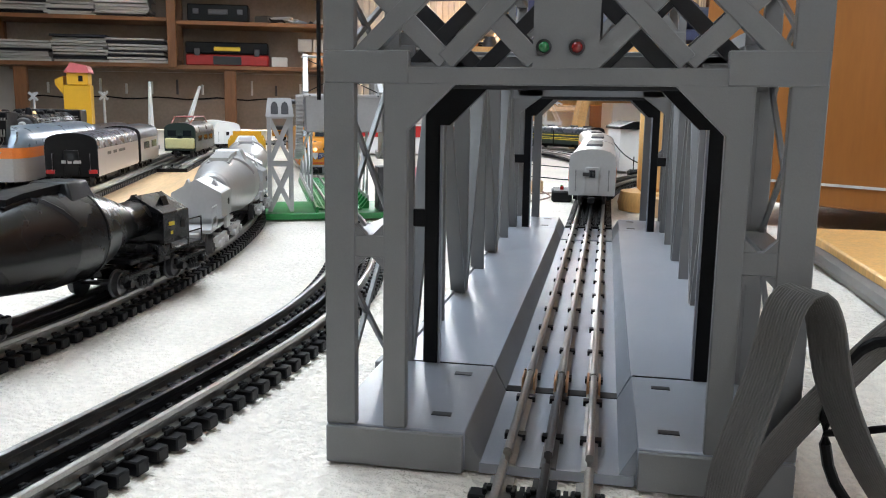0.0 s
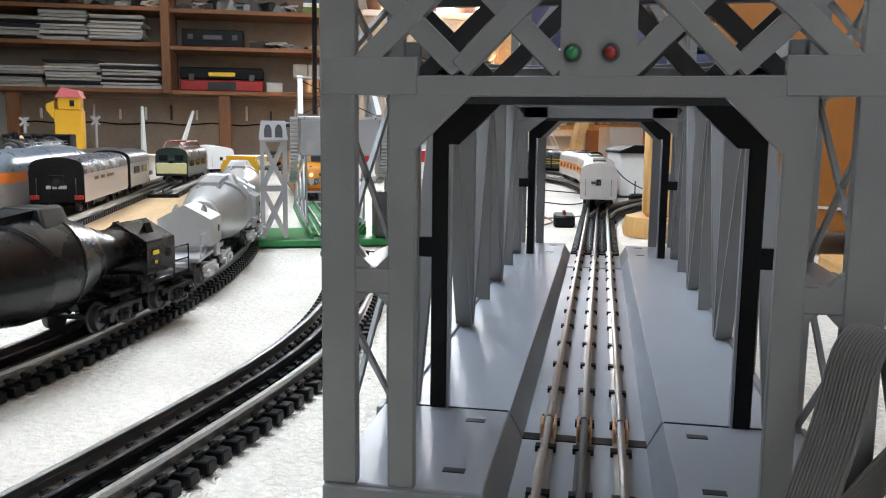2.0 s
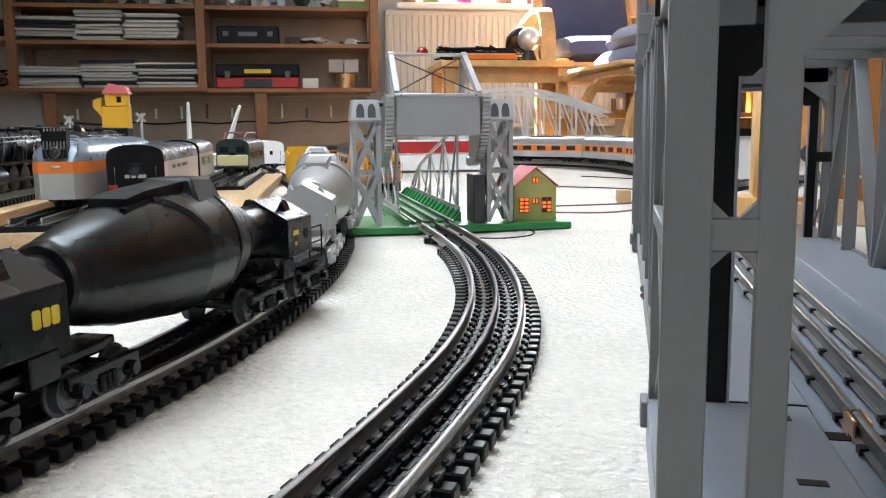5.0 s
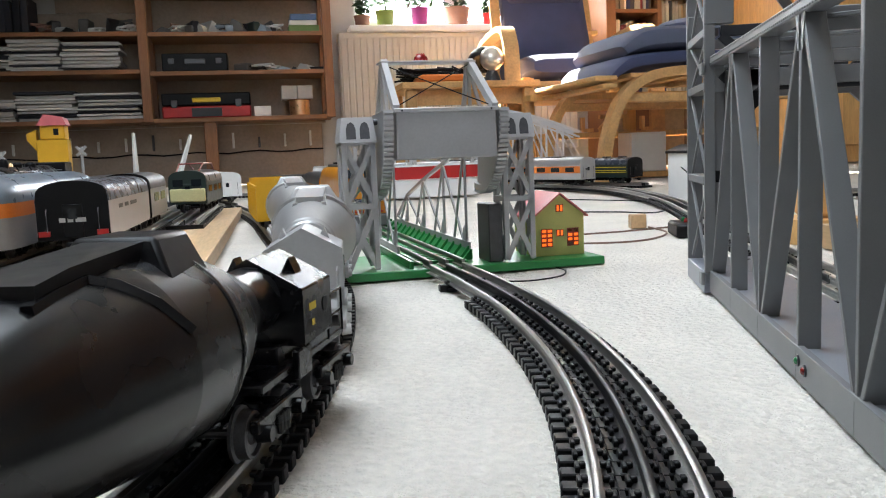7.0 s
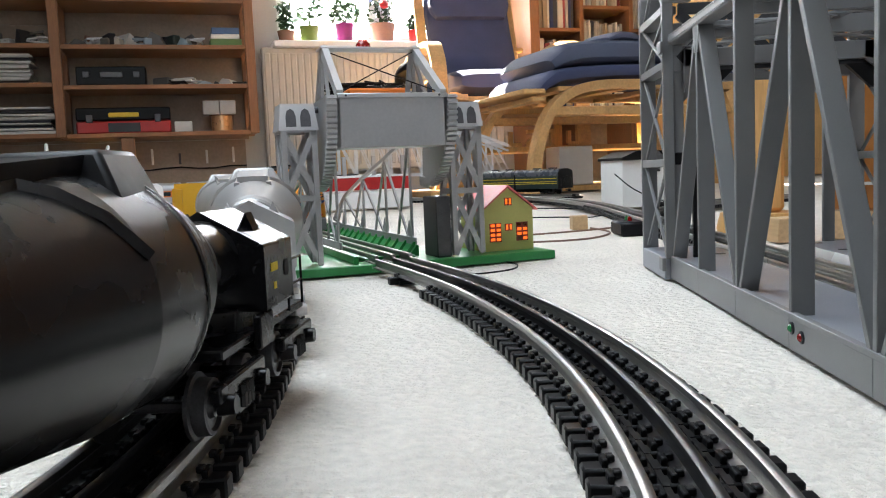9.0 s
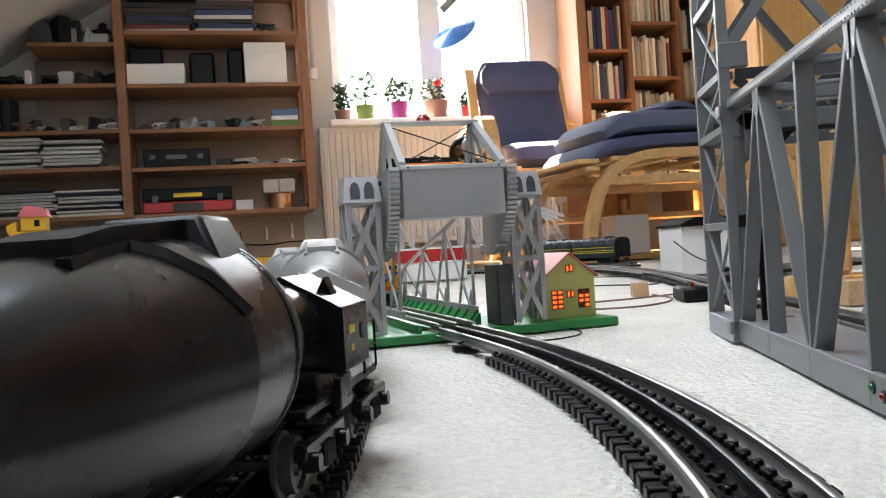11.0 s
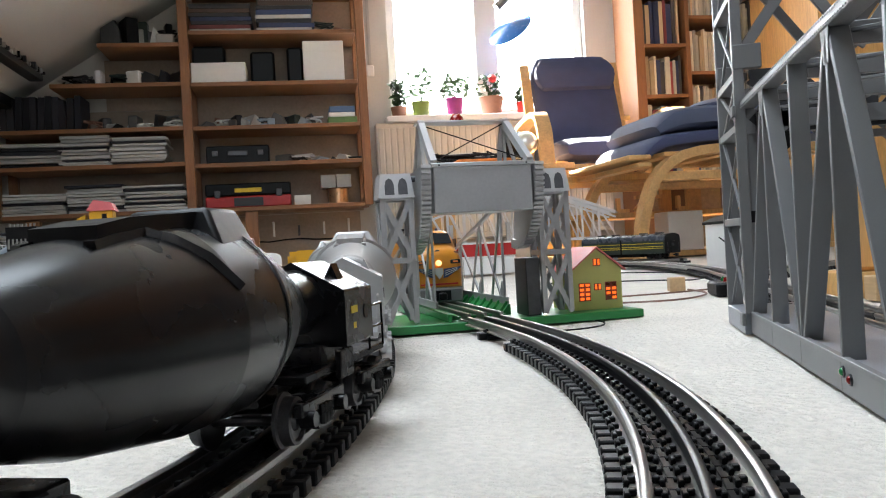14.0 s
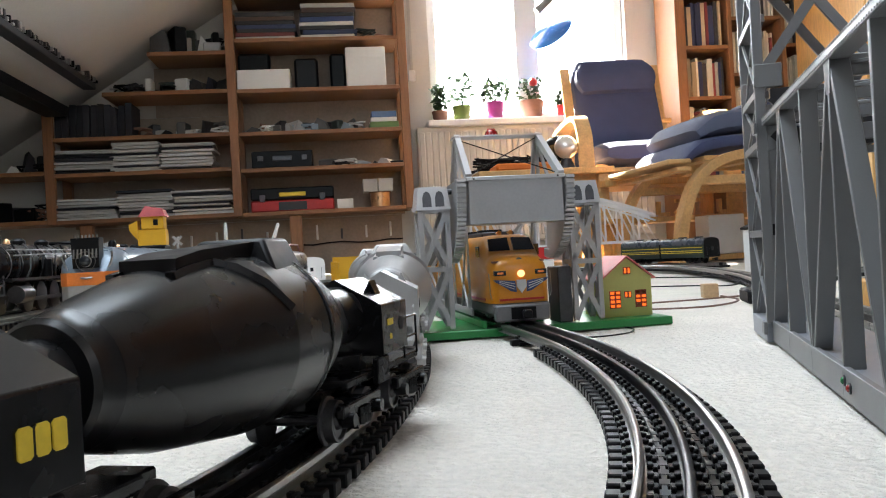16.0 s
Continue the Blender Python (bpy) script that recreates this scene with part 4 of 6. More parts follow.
        part("bogie_beam", Mesh().box(-0.009, 0.009, *sorted((e * 0.05, e * 0.18)), 0.0145 + RT, 0.02 + RT, c=0.0006), trim_mat, car)
        for k in (0.077, 0.148):
            truck(car, pose(0, e * k, RT), 0.033, trim_mat)
        gear = Mesh()
        for s in (-1, 1):
            gear.box(s * 0.0205 - 0.0015, s * 0.0205 + 0.0015, *sorted((e * 0.102, e * 0.118)), 0.0165 + RT, 0.028 + RT, c=0.0005)
            gear.cyl((s * 0.0195, e * 0.15, 0.022 + RT), (s * 0.0195, e * 0.15, 0.042 + RT), 0.0006, n=6).cyl((s * 0.0195, e * 0.172, 0.022 + RT), (s * 0.0195, e * 0.172, 0.042 + RT), 0.0006, n=6)
            gear.cyl((s * 0.0195, e * 0.15, 0.042 + RT), (s * 0.0195, e * 0.172, 0.042 + RT), 0.0006, n=6).cyl((s * 0.0195, e * 0.15, 0.032 + RT), (s * 0.0195, e * 0.172, 0.032 + RT), 0.0006, n=6)
        tagged(part("railing", gear, trim_mat, car), kind="stuff")
        coupler(car, e * 0.175, e, 0.012 + RT)
    return car


LINE_B = smooth_path(PATH_B, 0.005)


def at_y(line, y):
    i = min(range(len(line) - 1), key=lambda k: abs(line[k].y - y))
    d = line[i + 1] - line[i - 1]
    return pose(line[i].x, line[i].y, 0, 0, 0, math.degrees(math.atan2(-d.x, d.y)))


bottle_car(at_y(LINE_B, 0.035), BLACK_SATIN, BLACK_TRIM, "black ladle bottle wagon with yellow marks on the end", True)
bottle_car(at_y(LINE_B, 0.42), SILVER, SILVER_LIGHT, "silver ladle bottle wagon on the curved track", False)


bottle_car(at_y(LINE_B, 0.775), SILVER, SILVER_LIGHT, "silver ladle bottle wagon at the rear of the row", False)


def gondola(m):
    """An open yellow wagon with ribbed sides."""
    g = thing("gondola", "yellow open wagon with ribbed sides and a red mark", "railway wagon", m)
    z0, z1 = RT + 0.014, RT + 0.066
    part("floor_pan", Mesh().box(-0.029, 0.029, -0.13, 0.13, z0, z0 + 0.003), CABIN, g)
    for s in (-1, 1):
        sd = part("side", Mesh().box(*sorted((s * 0.031, s * 0.029)), -0.13, 0.13, z0, z1), CABIN, g)
        for i in range(9):
            y = -0.124 + i * 0.031
            part("rib", Mesh().box(*sorted((s * 0.0312, s * 0.033)), y - 0.002, y + 0.002, z0, z1), CABIN, sd)
        part("mark", Mesh().box(*sorted((s * 0.0312, s * 0.0318)), -0.112, -0.1, z1 - 0.02, z1 - 0.008), RED, sd)
        part("end", Mesh().box(-0.029, 0.029, *sorted((s * 0.13, s * 0.128)), z0, z1 + 0.008), CABIN, g)
        truck(g, pose(0, s * 0.09, RT), 0.036)
        coupler(g, s * 0.131, s, RT + 0.011)
    return g


gondola(at_y(LINE_B, 1.13))
for x, y, h, n in ((-1.14, 1.98, 33, 0.2), (-0.97, 2.36, 60, 0.24), (-0.13, 2.36, 45, 0.2)):
    track("short three-rail siding on the carpet", [pose(x, y, 0, 0, 0, h) @ Vector((0, k, 0)) for k in (-n, 0, n)], (9, 9))


def coach(name, label, length, width, height, side, stripe, roof, end_mat, m, category="railway coach", group="", windows=9, end_number=False, arch=0.5):
    """A bogie coach standing on its rails; its local y runs along it."""
    car = thing(name, label, category, m, group)
    w, L = width / 2, length / 2
    z0, zr = RT + 0.016, RT + height * 0.72
    rise = height - height * 0.72
    prof = [(-w * 0.96, z0), (w * 0.96, z0), (w, z0 + 0.004), (w, zr)]
    arcs = [(w * math.cos(radians(a)), zr + rise * math.sin(radians(a)) ** arch) for a in range(15, 180, 15)]
    part("body", Mesh().prism(prof + [(-w, zr), (-w, z0 + 0.004)], -L, L), side, car)
    part("roof", Mesh().prism([(w + 0.0004, zr)] + arcs + [(-w - 0.0004, zr)], -L + 0.0006, L - 0.0006, None, True), roof, car)
    zs0, zs1 = z0 + (zr - z0) * 0.45, z0 + (zr - z0) * 0.92
    for s in (-1, 1):
        x0, x1 = sorted((s * w, s * (w + 0.0005)))
        if stripe:
            part("stripe", Mesh().box(x0, x1, -L + 0.001, L - 0.001, zs0, zs1), stripe, car, "painted stripe")
        for i in range(windows):
            y = -L + length * (i + 0.7) / (windows + 0.4)
            part("window", Mesh().box(*sorted((s * (w + 0.0003), s * (w + 0.0009))), y - length / windows * 0.27, y + length / windows * 0.27, zs0 + 0.003, zs1 - 0.003), GLASS_DARK, car)
    for e in (-1, 1):
        y = e * L
        ea = [(x * 0.985, z) for x, z in arcs]
        part("end_wall", Mesh().prism([(-w * 0.985, z0), (w * 0.985, z0), (w * 0.985, zr)] + ea + [(-w * 0.985, zr)], *sorted((y, y + e * 0.0012))), end_mat, car)
        dr = part("end_door", Mesh().box(-0.009, 0.009, *sorted((y + e * 0.0014, y + e * 0.003)), z0 + 0.002, zr - 0.002, c=0.0005), end_mat, car)
        part("door_window", Mesh().box(-0.004, 0.004, *sorted((y + e * 0.003, y + e * 0.0036)), zr - 0.016, zr - 0.006), GLASS_DARK, dr)
        for s in (-1, 1):
            part("handrail", Mesh().tube([(s * w * 0.7, y + e * 0.002, z0 + 0.006), (s * w * 0.7, y + e * 0.0032, z0 + 0.008), (s * w * 0.7, y + e * 0.0032, zr - 0.008), (s * w * 0.7, y + e * 0.002, zr - 0.006)], 0.0006, 6), STEEL, car)
        coupler(car, e * (L + 0.001), e, RT + 0.011)
        truck(car, pose(0, e * (L - 0.055), RT), 0.036)
    part("underframe", Mesh().box(-w * 0.6, w * 0.6, -L + 0.09, L - 0.09, RT + 0.007, z0, c=0.001), BLACK, car)
    return car


# observation coach and other stock standing in the yard
def yard(x, y, heading, z=0.0192):
    return pose(x, y, z, 0, 0, heading)


NYC_SIDE = mat("pale_pinkish_grey_paint", (0.5, 0.46, 0.46), 0.35, vary=0.05)
ROOF_GREY = mat("dark_blue_grey_roof", (0.06, 0.068, 0.085), 0.28, vary=0.1)
DARK_ROOF = mat("dark_brown_roof", (0.05, 0.042, 0.042), 0.3)
yard_board = solo("yard_board", Mesh().box(-0.42, 0.052, -0.13, 1.0, 0.0006, 0.019, c=0.001), BOARD, "light plywood board carrying the yard tracks", "board", pose(-0.6, 0.585, 0, 0, 0, 20))
obs = coach("observation_coach", "pale coach with black end wall, red tail lights", 0.26, 0.066, 0.072, NYC_SIDE, None, ROOF_GREY, BLACK, yard(-0.704, 0.682, 20), group="yard trains", windows=0)
part("side_lettering", Mesh().box(0.0332, 0.0336, -0.08, -0.06, RT + 0.042, RT + 0.046).box(0.0332, 0.0336, -0.045, -0.025, RT + 0.042, RT + 0.046).box(0.0332, 0.0336, -0.01, 0.03, RT + 0.042, RT + 0.046), STEEL, obs, "dark lettering bars")
for s in (-1, 1):
    part("tail_light", Mesh().box(s * 0.026 - 0.005, s * 0.026 + 0.005, -0.1335, -0.131, RT + 0.02, RT + 0.025), RED, obs, "red tail light panel")
part("number_board", Mesh().box(-0.012, -0.0065, -0.1335, -0.131, RT + 0.033, RT + 0.037).box(-0.0045, 0.0005, -0.1335, -0.131, RT + 0.033, RT + 0.037).box(0.0025, 0.0115, -0.1335, -0.131, RT + 0.033, RT + 0.037), PAPER, obs, "pale number bars")
coach("railway_coach", "silver-grey coach coupled in the yard", 0.16, 0.064, 0.074, SILVER, None, STEEL, BLACK, yard(-0.785, 0.905, 20), group="yard trains", windows=2)
el = coach("electric_locomotive", "dark green and cream electric locomotive with a red roof frame", 0.2, 0.062, 0.072, DARKGREEN, None, DARK_ROOF, DARKGREEN, yard(-0.852, 1.245, 16), "locomotive", "yard trains", 3)
part("front_panel", Mesh().box(-0.029, 0.029, -0.1045, -0.1, RT + 0.02, RT + 0.042, c=0.002), CREAM, el, "cream lower front panel")
for s in (-1, 1):
    part("front_window", Mesh().box(s * 0.015 - 0.008, s * 0.015 + 0.008, -0.1042, -0.1012, RT + 0.046, RT + 0.057), GLASS_DARK, el)
    part("roof_rail", Mesh().tube([(s * 0.018, -0.09, RT + 0.07), (s * 0.02, -0.05, RT + 0.083), (s * 0.02, 0.05, RT + 0.083), (s * 0.018, 0.09, RT + 0.07)], 0.0016, 6), MAROON, el, "dark red roof frame")
for y in (-0.05, 0.0, 0.05):
    part("roof_bar", Mesh().cyl((-0.02, y, RT + 0.083), (0.02, y, RT + 0.083), 0.0014, n=6), MAROON, el)
coach("railway_coach", "white streamlined coach standing in the yard", 0.34, 0.072, 0.078, WHITE, None, WHITE, WHITE, yard(-1.14, 1.98, 33, 0.0), group="yard trains", windows=0)
coach("freight_locomotive", "yellow diesel locomotive with grey roof", 0.4, 0.06, 0.055, YELLOW, None, STEEL, YELLOW, yard(-0.97, 2.36, 60, 0.0), "locomotive", "yard trains", 5)


HOOD_BLUE = mat("grey_blue_hood_paint", (0.14, 0.18, 0.22), 0.3, metal=0.3, vary=0.1)


def streamliner(m, label):
    """Silver and orange streamlined locomotive with a round chromed headlight."""
    car = thing("streamlined_locomotive", label, "locomotive", m, "yard trains")
    w, z0, zt = 0.033, RT + 0.012, RT + 0.08
    secs = []
    for y, k, dz in ((-0.17, 0.55, -0.028), (-0.163, 0.78, -0.014), (-0.15, 0.93, -0.005), (-0.13, 1.0, 0.0), (0.2, 1.0, 0.0)):
        secs.append([(w * k * math.cos(radians(a)), y, (z0 + zt) / 2 + 0.008 + (zt + dz - (z0 + zt) / 2 - 0.008) * math.sin(radians(a)) ** 0.7) for a in range(0, 181, 12)])
    n = len(secs[0])
    v, f = [], []
    for s in secs:
        v += s
    for i in range(len(secs) - 1):
        f += [(i * n + j, i * n + j + 1, (i + 1) * n + j + 1, (i + 1) * n + j) for j in range(n - 1)]
    f.append(tuple(range(n)))
    part("hood", Mesh().add(v, f, None, True), HOOD_BLUE, car)
    zm = (z0 + zt) / 2 + 0.008
    pl = [(-w, 0.2), (-w, -0.13), (-w * 0.93, -0.15), (-w * 0.78, -0.163), (-w * 0.55, -0.17), (w * 0.55, -0.17), (w * 0.78, -0.163), (w * 0.93, -0.15), (w, -0.13), (w, 0.2)]
    for name, a, b, mt, o in (("stripe", zm - 0.013, zm, ORANGE, 1.008), ("skirt", z0, zm - 0.013, SILVER, 1.0)):
        ms = Mesh()
        k = len(pl)
        ms.add([(x * o, y * (o if y < 0 else 1), a) for x, y in pl] + [(x * o, y * (o if y < 0 else 1), b) for x, y in pl], [(i, (i + 1) % k, k + (i + 1) % k, k + i) for i in range(k)] + [tuple(range(k)), tuple(range(k, 2 * k))])
        part(name, ms, mt, car)
    hl = part("headlight", Mesh().lathe([(0.0, 0.004), (0.005, 0.0035), (0.0075, 0.001), (0.0095, 0.003), (0.0105, 0.0), (0.0105, -0.006)], pose(0, -0.168, zm + 0.011, 90), 22), RAIL, car, "chromed round headlight")
    part("headlight_glass", Mesh().lathe([(0.0055, 0.0045), (0.003, 0.006), (0, 0.0065)], pose(0, -0.168, zm + 0.011, 90), 16), GLASS_DARK, hl)
    part("grille_panel", Mesh().prism([(-0.0125, zm + 0.004), (0.0125, zm + 0.004), (0.0135, zm + 0.034), (-0.0135, zm + 0.034)], -0.1705, -0.155), BLACK, car, "dark grille panel")
    for i in range(-3, 4):
        part("grille_bar", Mesh().bar((i * 0.0036, -0.172, zm + 0.014), (i * 0.0036, -0.166, zm + 0.037), 0.0014, 0.0016), RAIL, car)
    part("wing", Mesh().tube([(0.0235 * math.sin(radians(a)), -0.1725 + 0.009 * abs(math.sin(radians(a))), zm + 0.016 - 0.022 * math.cos(radians(a))) for a in range(-100, 101, 10)], 0.0012, 6), RAIL, car)
    for k in (-0.1, 0.0, 0.12):
        truck(car, pose(0, k, RT), 0.036)
    return car


streamliner(yard(-0.779, 0.66, 20), "silver, blue and orange streamlined locomotive with chromed headlight")


def steam_engine(m, label):
    eng = thing("steam_locomotive", label, "locomotive", m, "yard trains")
    part("boiler", Mesh().lathe([(0, -0.16), (0.018, -0.16), (0.021, -0.155), (0.021, 0.04), (0.024, 0.06), (0.024, 0.1), (0, 0.1)], pose(0, 0, RT + 0.052, -90), 28), BLACK_SATIN, eng)
    part("smokebox_door", Mesh().lathe([(0.0165, 0), (0.014, 0.004), (0.006, 0.006), (0, 0.0065)], pose(0, -0.16, RT + 0.052, 90), 22), STEEL, eng)
    for y, r, h in ((-0.13, 0.006, 0.014), (-0.07, 0.008, 0.009), (0.0, 0.008, 0.009)):
        part("dome", Mesh().lathe([(r, 0), (r, h * 0.7), (r * 0.6, h), (0, h)], pose(0, y, RT + 0.071), 14), BLACK, eng)
    part("cab", Mesh().box(-0.03, 0.03, 0.09, 0.14, RT + 0.02, RT + 0.08, c=0.002), BLACK, eng)
    part("running_board", Mesh().box(-0.029, 0.029, -0.165, 0.1, RT + 0.034, RT + 0.037), BLACK, eng)
    gear = Mesh()
    for s in (-1, 1):
        for y in (-0.1, -0.06, -0.02, 0.02):
            gear.lathe([(0, -0.002), (0.016, -0.002), (0.016, 0.002), (0.012, 0.003), (0, 0.003)], pose(s * 0.017, y, RT + 0.016, 0, s * 90), 20)
        gear.box(s * 0.021, s * 0.023, -0.11, 0.03, RT + 0.012, RT + 0.016) if s > 0 else gear.box(s * 0.023, s * 0.021, -0.11, 0.03, RT + 0.012, RT + 0.016)
        gear.tube([(s * 0.026, -0.15, RT + 0.06), (s * 0.024, -0.05, RT + 0.062), (s * 0.026, 0.09, RT + 0.062)], 0.0009, 6)
        gear.cyl((s * 0.024, -0.145, RT + 0.02), (s * 0.024, -0.115, RT + 0.02), 0.009)
    part("running_gear", gear, STEEL, eng)
    for y in (-0.145, -0.115, -0.085, -0.045, -0.015, 0.02):
        part("boiler_band", Mesh().lathe([(0.0211, -0.001), (0.0217, -0.001), (0.0217, 0.001), (0.0211, 0.001)], pose(0, y, RT + 0.052, -90), 28), STEEL, eng)
    for s in (-1, 1):
        for k, (y, z) in enumerate(((-0.14, 0.058), (-0.11, 0.064), (-0.075, 0.06), (-0.035, 0.066), (0.005, 0.06), (0.045, 0.064))):
            part("pipe", Mesh().tube([(s * 0.0225, y, RT + 0.036), (s * 0.0255, y + 0.004, RT + 0.046), (s * 0.0235, y + 0.012, RT + z), (s * 0.014, y + 0.016, RT + 0.073)], 0.0011, 6), STEEL if k % 2 else BLACK, eng)
        part("air_pump", Mesh().cyl((s * 0.026, -0.06, RT + 0.037), (s * 0.026, -0.06, RT + 0.056), 0.0055, n=14).cyl((s * 0.026, -0.046, RT + 0.037), (s * 0.026, -0.046, RT + 0.05), 0.0045, n=14), BLACK, eng)
        part("tank", Mesh().cyl((s * 0.0265, 0.0, RT + 0.041), (s * 0.0265, 0.06, RT + 0.041), 0.005, n=14), BLACK, eng)
        part("handrail", Mesh().tube([(s * 0.0215, -0.155, RT + 0.066), (s * 0.0225, 0.0, RT + 0.067), (s * 0.0245, 0.09, RT + 0.067)], 0.0008, 6), STEEL, eng)
        part("ladder", Mesh().cyl((s * 0.024, -0.172, RT + 0.012), (s * 0.02, -0.163, RT + 0.04), 0.0009, n=6).cyl((s * 0.017, -0.172, RT + 0.012), (s * 0.014, -0.163, RT + 0.04), 0.0009, n=6).cyl((s * 0.023, -0.169, RT + 0.021), (s * 0.016, -0.169, RT + 0.021), 0.0008, n=6).cyl((s * 0.0215, -0.166, RT + 0.03), (s * 0.015, -0.166, RT + 0.03), 0.0008, n=6), STEEL, eng)
    part("headlamp", Mesh().lathe([(0.0, 0.006), (0.004, 0.006), (0.0055, 0.004), (0.0055, -0.006), (0, -0.006)], pose(0, -0.168, RT + 0.056, 90), 16), SILVER, eng)
    part("bell", Mesh().lathe([(0.004, 0), (0.0028, 0.004), (0.0, 0.006)], pose(0, -0.1, RT + 0.0735), 12), COPPER, eng)
    part("pilot", Mesh().prism([(-0.025, RT + 0.02), (0.025, RT + 0.02), (0.02, RT + 0.002), (-0.02, RT + 0.002)], -0.185, -0.165), BLACK, eng)
    return eng


for lx, z in ((-0.011, 0.0192), (-0.065, 0.0192), (-0.15, 0.0192), (-0.246, 0.0342), (-0.33, 0.0342)):
    a, b = (pose(-0.6, 0.585, z, 0, 0, 20) @ Vector((lx, k, 0)) for k in ((0.45 if lx > -0.03 else -0.125), 0.985))
    track("three-rail yard track on the plywood board", [a, a.lerp(b, 0.5), b], (9, 9))
solo("raised_board", Mesh().box(-0.418, -0.195, -0.128, 0.99, 0.0194, 0.034, c=0.001), BOARD, "thicker plywood board under the rear yard tracks", "board", pose(-0.6, 0.585, 0, 0, 0, 20))
steam_engine(yard(-0.878, 0.63, 20, 0.0342), "black steam locomotive with pipes and side rods")
steam_engine(yard(-0.985, 0.68, 20, 0.0342), "black steam locomotive standing in the yard")
steam_engine(yard(-1.0225, 1.027, 20, 0.0342), "black steam locomotive behind the pale coach")
steam_engine(yard(-1.129, 1.073, 20, 0.0342), "black steam locomotive on the rearmost track")
coach("railway_coach", "blue-grey coach with a red-brown roof in the yard", 0.34, 0.064, 0.07, BLUEWHITE, None, DARK_ROOF, BLUEWHITE, yard(-0.927, 1.025, 20), group="yard trains", windows=7)


def signal_cabin(m):
    c = thing("toy_signal_cabin", "yellow toy cabin with a red gabled roof", "toy house", m)
    part("tower_body", Mesh().box(-0.036, 0.036, -0.03, 0.03, 0.02, 0.19, c=0.002), CABIN, c)
    part("plinth", Mesh().box(-0.05, 0.05, -0.036, 0.036, 0, 0.019, c=0.002), WHITE, c)
    part("upper_room", Mesh().box(-0.025, 0.032, -0.034, 0.034, 0.19, 0.225, c=0.002), CABIN, c)
    part("side_hopper", Mesh().prism([(-0.036, 0.16), (-0.058, 0.19), (-0.058, 0.205), (-0.036, 0.215)], -0.02, 0.02), CABIN, c)
    part("roof", Mesh().prism([(-0.031, 0.224), (0.038, 0.224), (0.03, 0.244), (-0.012, 0.252)], -0.042, 0.042), ROOF_RED, c)
    part("window", Mesh().box(0.006, 0.018, -0.0355, -0.0335, 0.2, 0.216), BLACK, c)
    return c


signal_cabin(pose(-1.48, 1.79, 0, 0, 0, 25))


def crossing_signal(m, h=0.2):
    s = thing("crossing_signal", "small white crossing signal with crossed arms", "signal", m, "toy signals")
    part("mast", Mesh().cyl((0, 0, 0), (0, 0, h), 0.004, n=10), SILVER_LIGHT, s)
    for a in (45, -45):
        part("arm", Mesh().box(-0.018, 0.018, -0.002, 0.002, -0.0035, 0.0035, pose(0, -0.006 - (a > 0) * 0.003, h - 0.012, 0, a, 0)), SILVER_LIGHT, s)
    part("base", Mesh().box(-0.02, 0.02, -0.015, 0.015, 0, 0.01, c=0.002), SILVER, s)
    return s


for x, y, h in ((-1.536, 2.0, 0.175), (-1.783, 2.0, 0.17)):
    crossing_signal(pose(x, y, 0, 0, 0, 25), h)
for x, y, a in ((-1.378, 2.0, 0), (-1.285, 2.0, 19)):
    s = thing("signal_mast", "slim white lattice mast among the yard trains", "mast", pose(x, y, 0, 0, a, 20), "toy signals")
    part("mast", Mesh().lathe([(0.011, 0), (0.0045, 0.205), (0, 0.208)], None, 4), WHITE, s)
    part("foot", Mesh().box(-0.02, 0.02, -0.02, 0.02, 0, 0.012), STEEL, s)


# beyond the bascule bridge
BRIDGE_WHITE = mat("pale_grey_bridge_paint", (0.66, 0.67, 0.68), 0.45, vary=0.05)


def arch_bridge(m):
    b = thing("arch_bridge", "silver toy truss bridge with a curved upper chord", "bridge", m)
    n, L = 12, 0.72
    for y in (0, 0.1):
        up = [(L * i / n, y, 0.165 + 0.1 * math.sin(math.pi * (0.03 + 0.94 * i / n))) for i in range(n + 1)]
        lo = [(L * i / n, y, 0.085) for i in range(n + 1)]
        for i in range(n):
            part("upper_chord", Mesh().bar(up[i], up[i + 1], 0.01, 0.01), BRIDGE_WHITE, b)
            part("hanger", Mesh().bar(up[i], lo[i], 0.0065, 0.005, (0, 1, 0)), BRIDGE_WHITE, b)
            part("web", Mesh().bar(up[i], lo[i + 1], 0.005, 0.004, (0, 1, 0)), BRIDGE_WHITE, b)
            p1 = [Vector(k) - Vector((0, 0, 0.018)) for k in (up[i], up[i + 1])]
            part("inner_chord", Mesh().bar(p1[0], p1[1], 0.006, 0.006), BRIDGE_WHITE, b)
        part("lower_chord", Mesh().bar(lo[0], lo[-1], 0.006, 0.01), BRIDGE_WHITE, b)
    for x in (0.02, L - 0.02):
        part("pier", Mesh().box(x - 0.02, x + 0.02, -0.005, 0.105, 0, 0.08, c=0.002), SILVER, b)
    part("deck", Mesh().box(0, L, 0.004, 0.096, 0.081, 0.086), SILVER, b)
    return b


arch_bridge(pose(-0.86, 2.72, 0, 0, 0, 12.5))
plat = thing("station_platform", "white station platform with a red fence panel", "platform", pose(-0.78, 2.0, 0, 0, 0, 20))
part("plinth", Mesh().box(0, 0.36, 0, 0.12, 0, 0.05, c=0.003), WHITE, plat)
part("fence_panel", Mesh().box(0.0, 0.36, -0.004, -0.0005, 0.051, 0.084), RED, plat, "red band")
part("fence_rail", Mesh().box(0, 0.36, -0.006, 0.002, 0.084, 0.089), WHITE, plat)
for i in range(5):
    part("post", Mesh().box(0.02 + i * 0.08, 0.03 + i * 0.08, 0.004, 0.014, 0.05, 0.14), SILVER, plat)
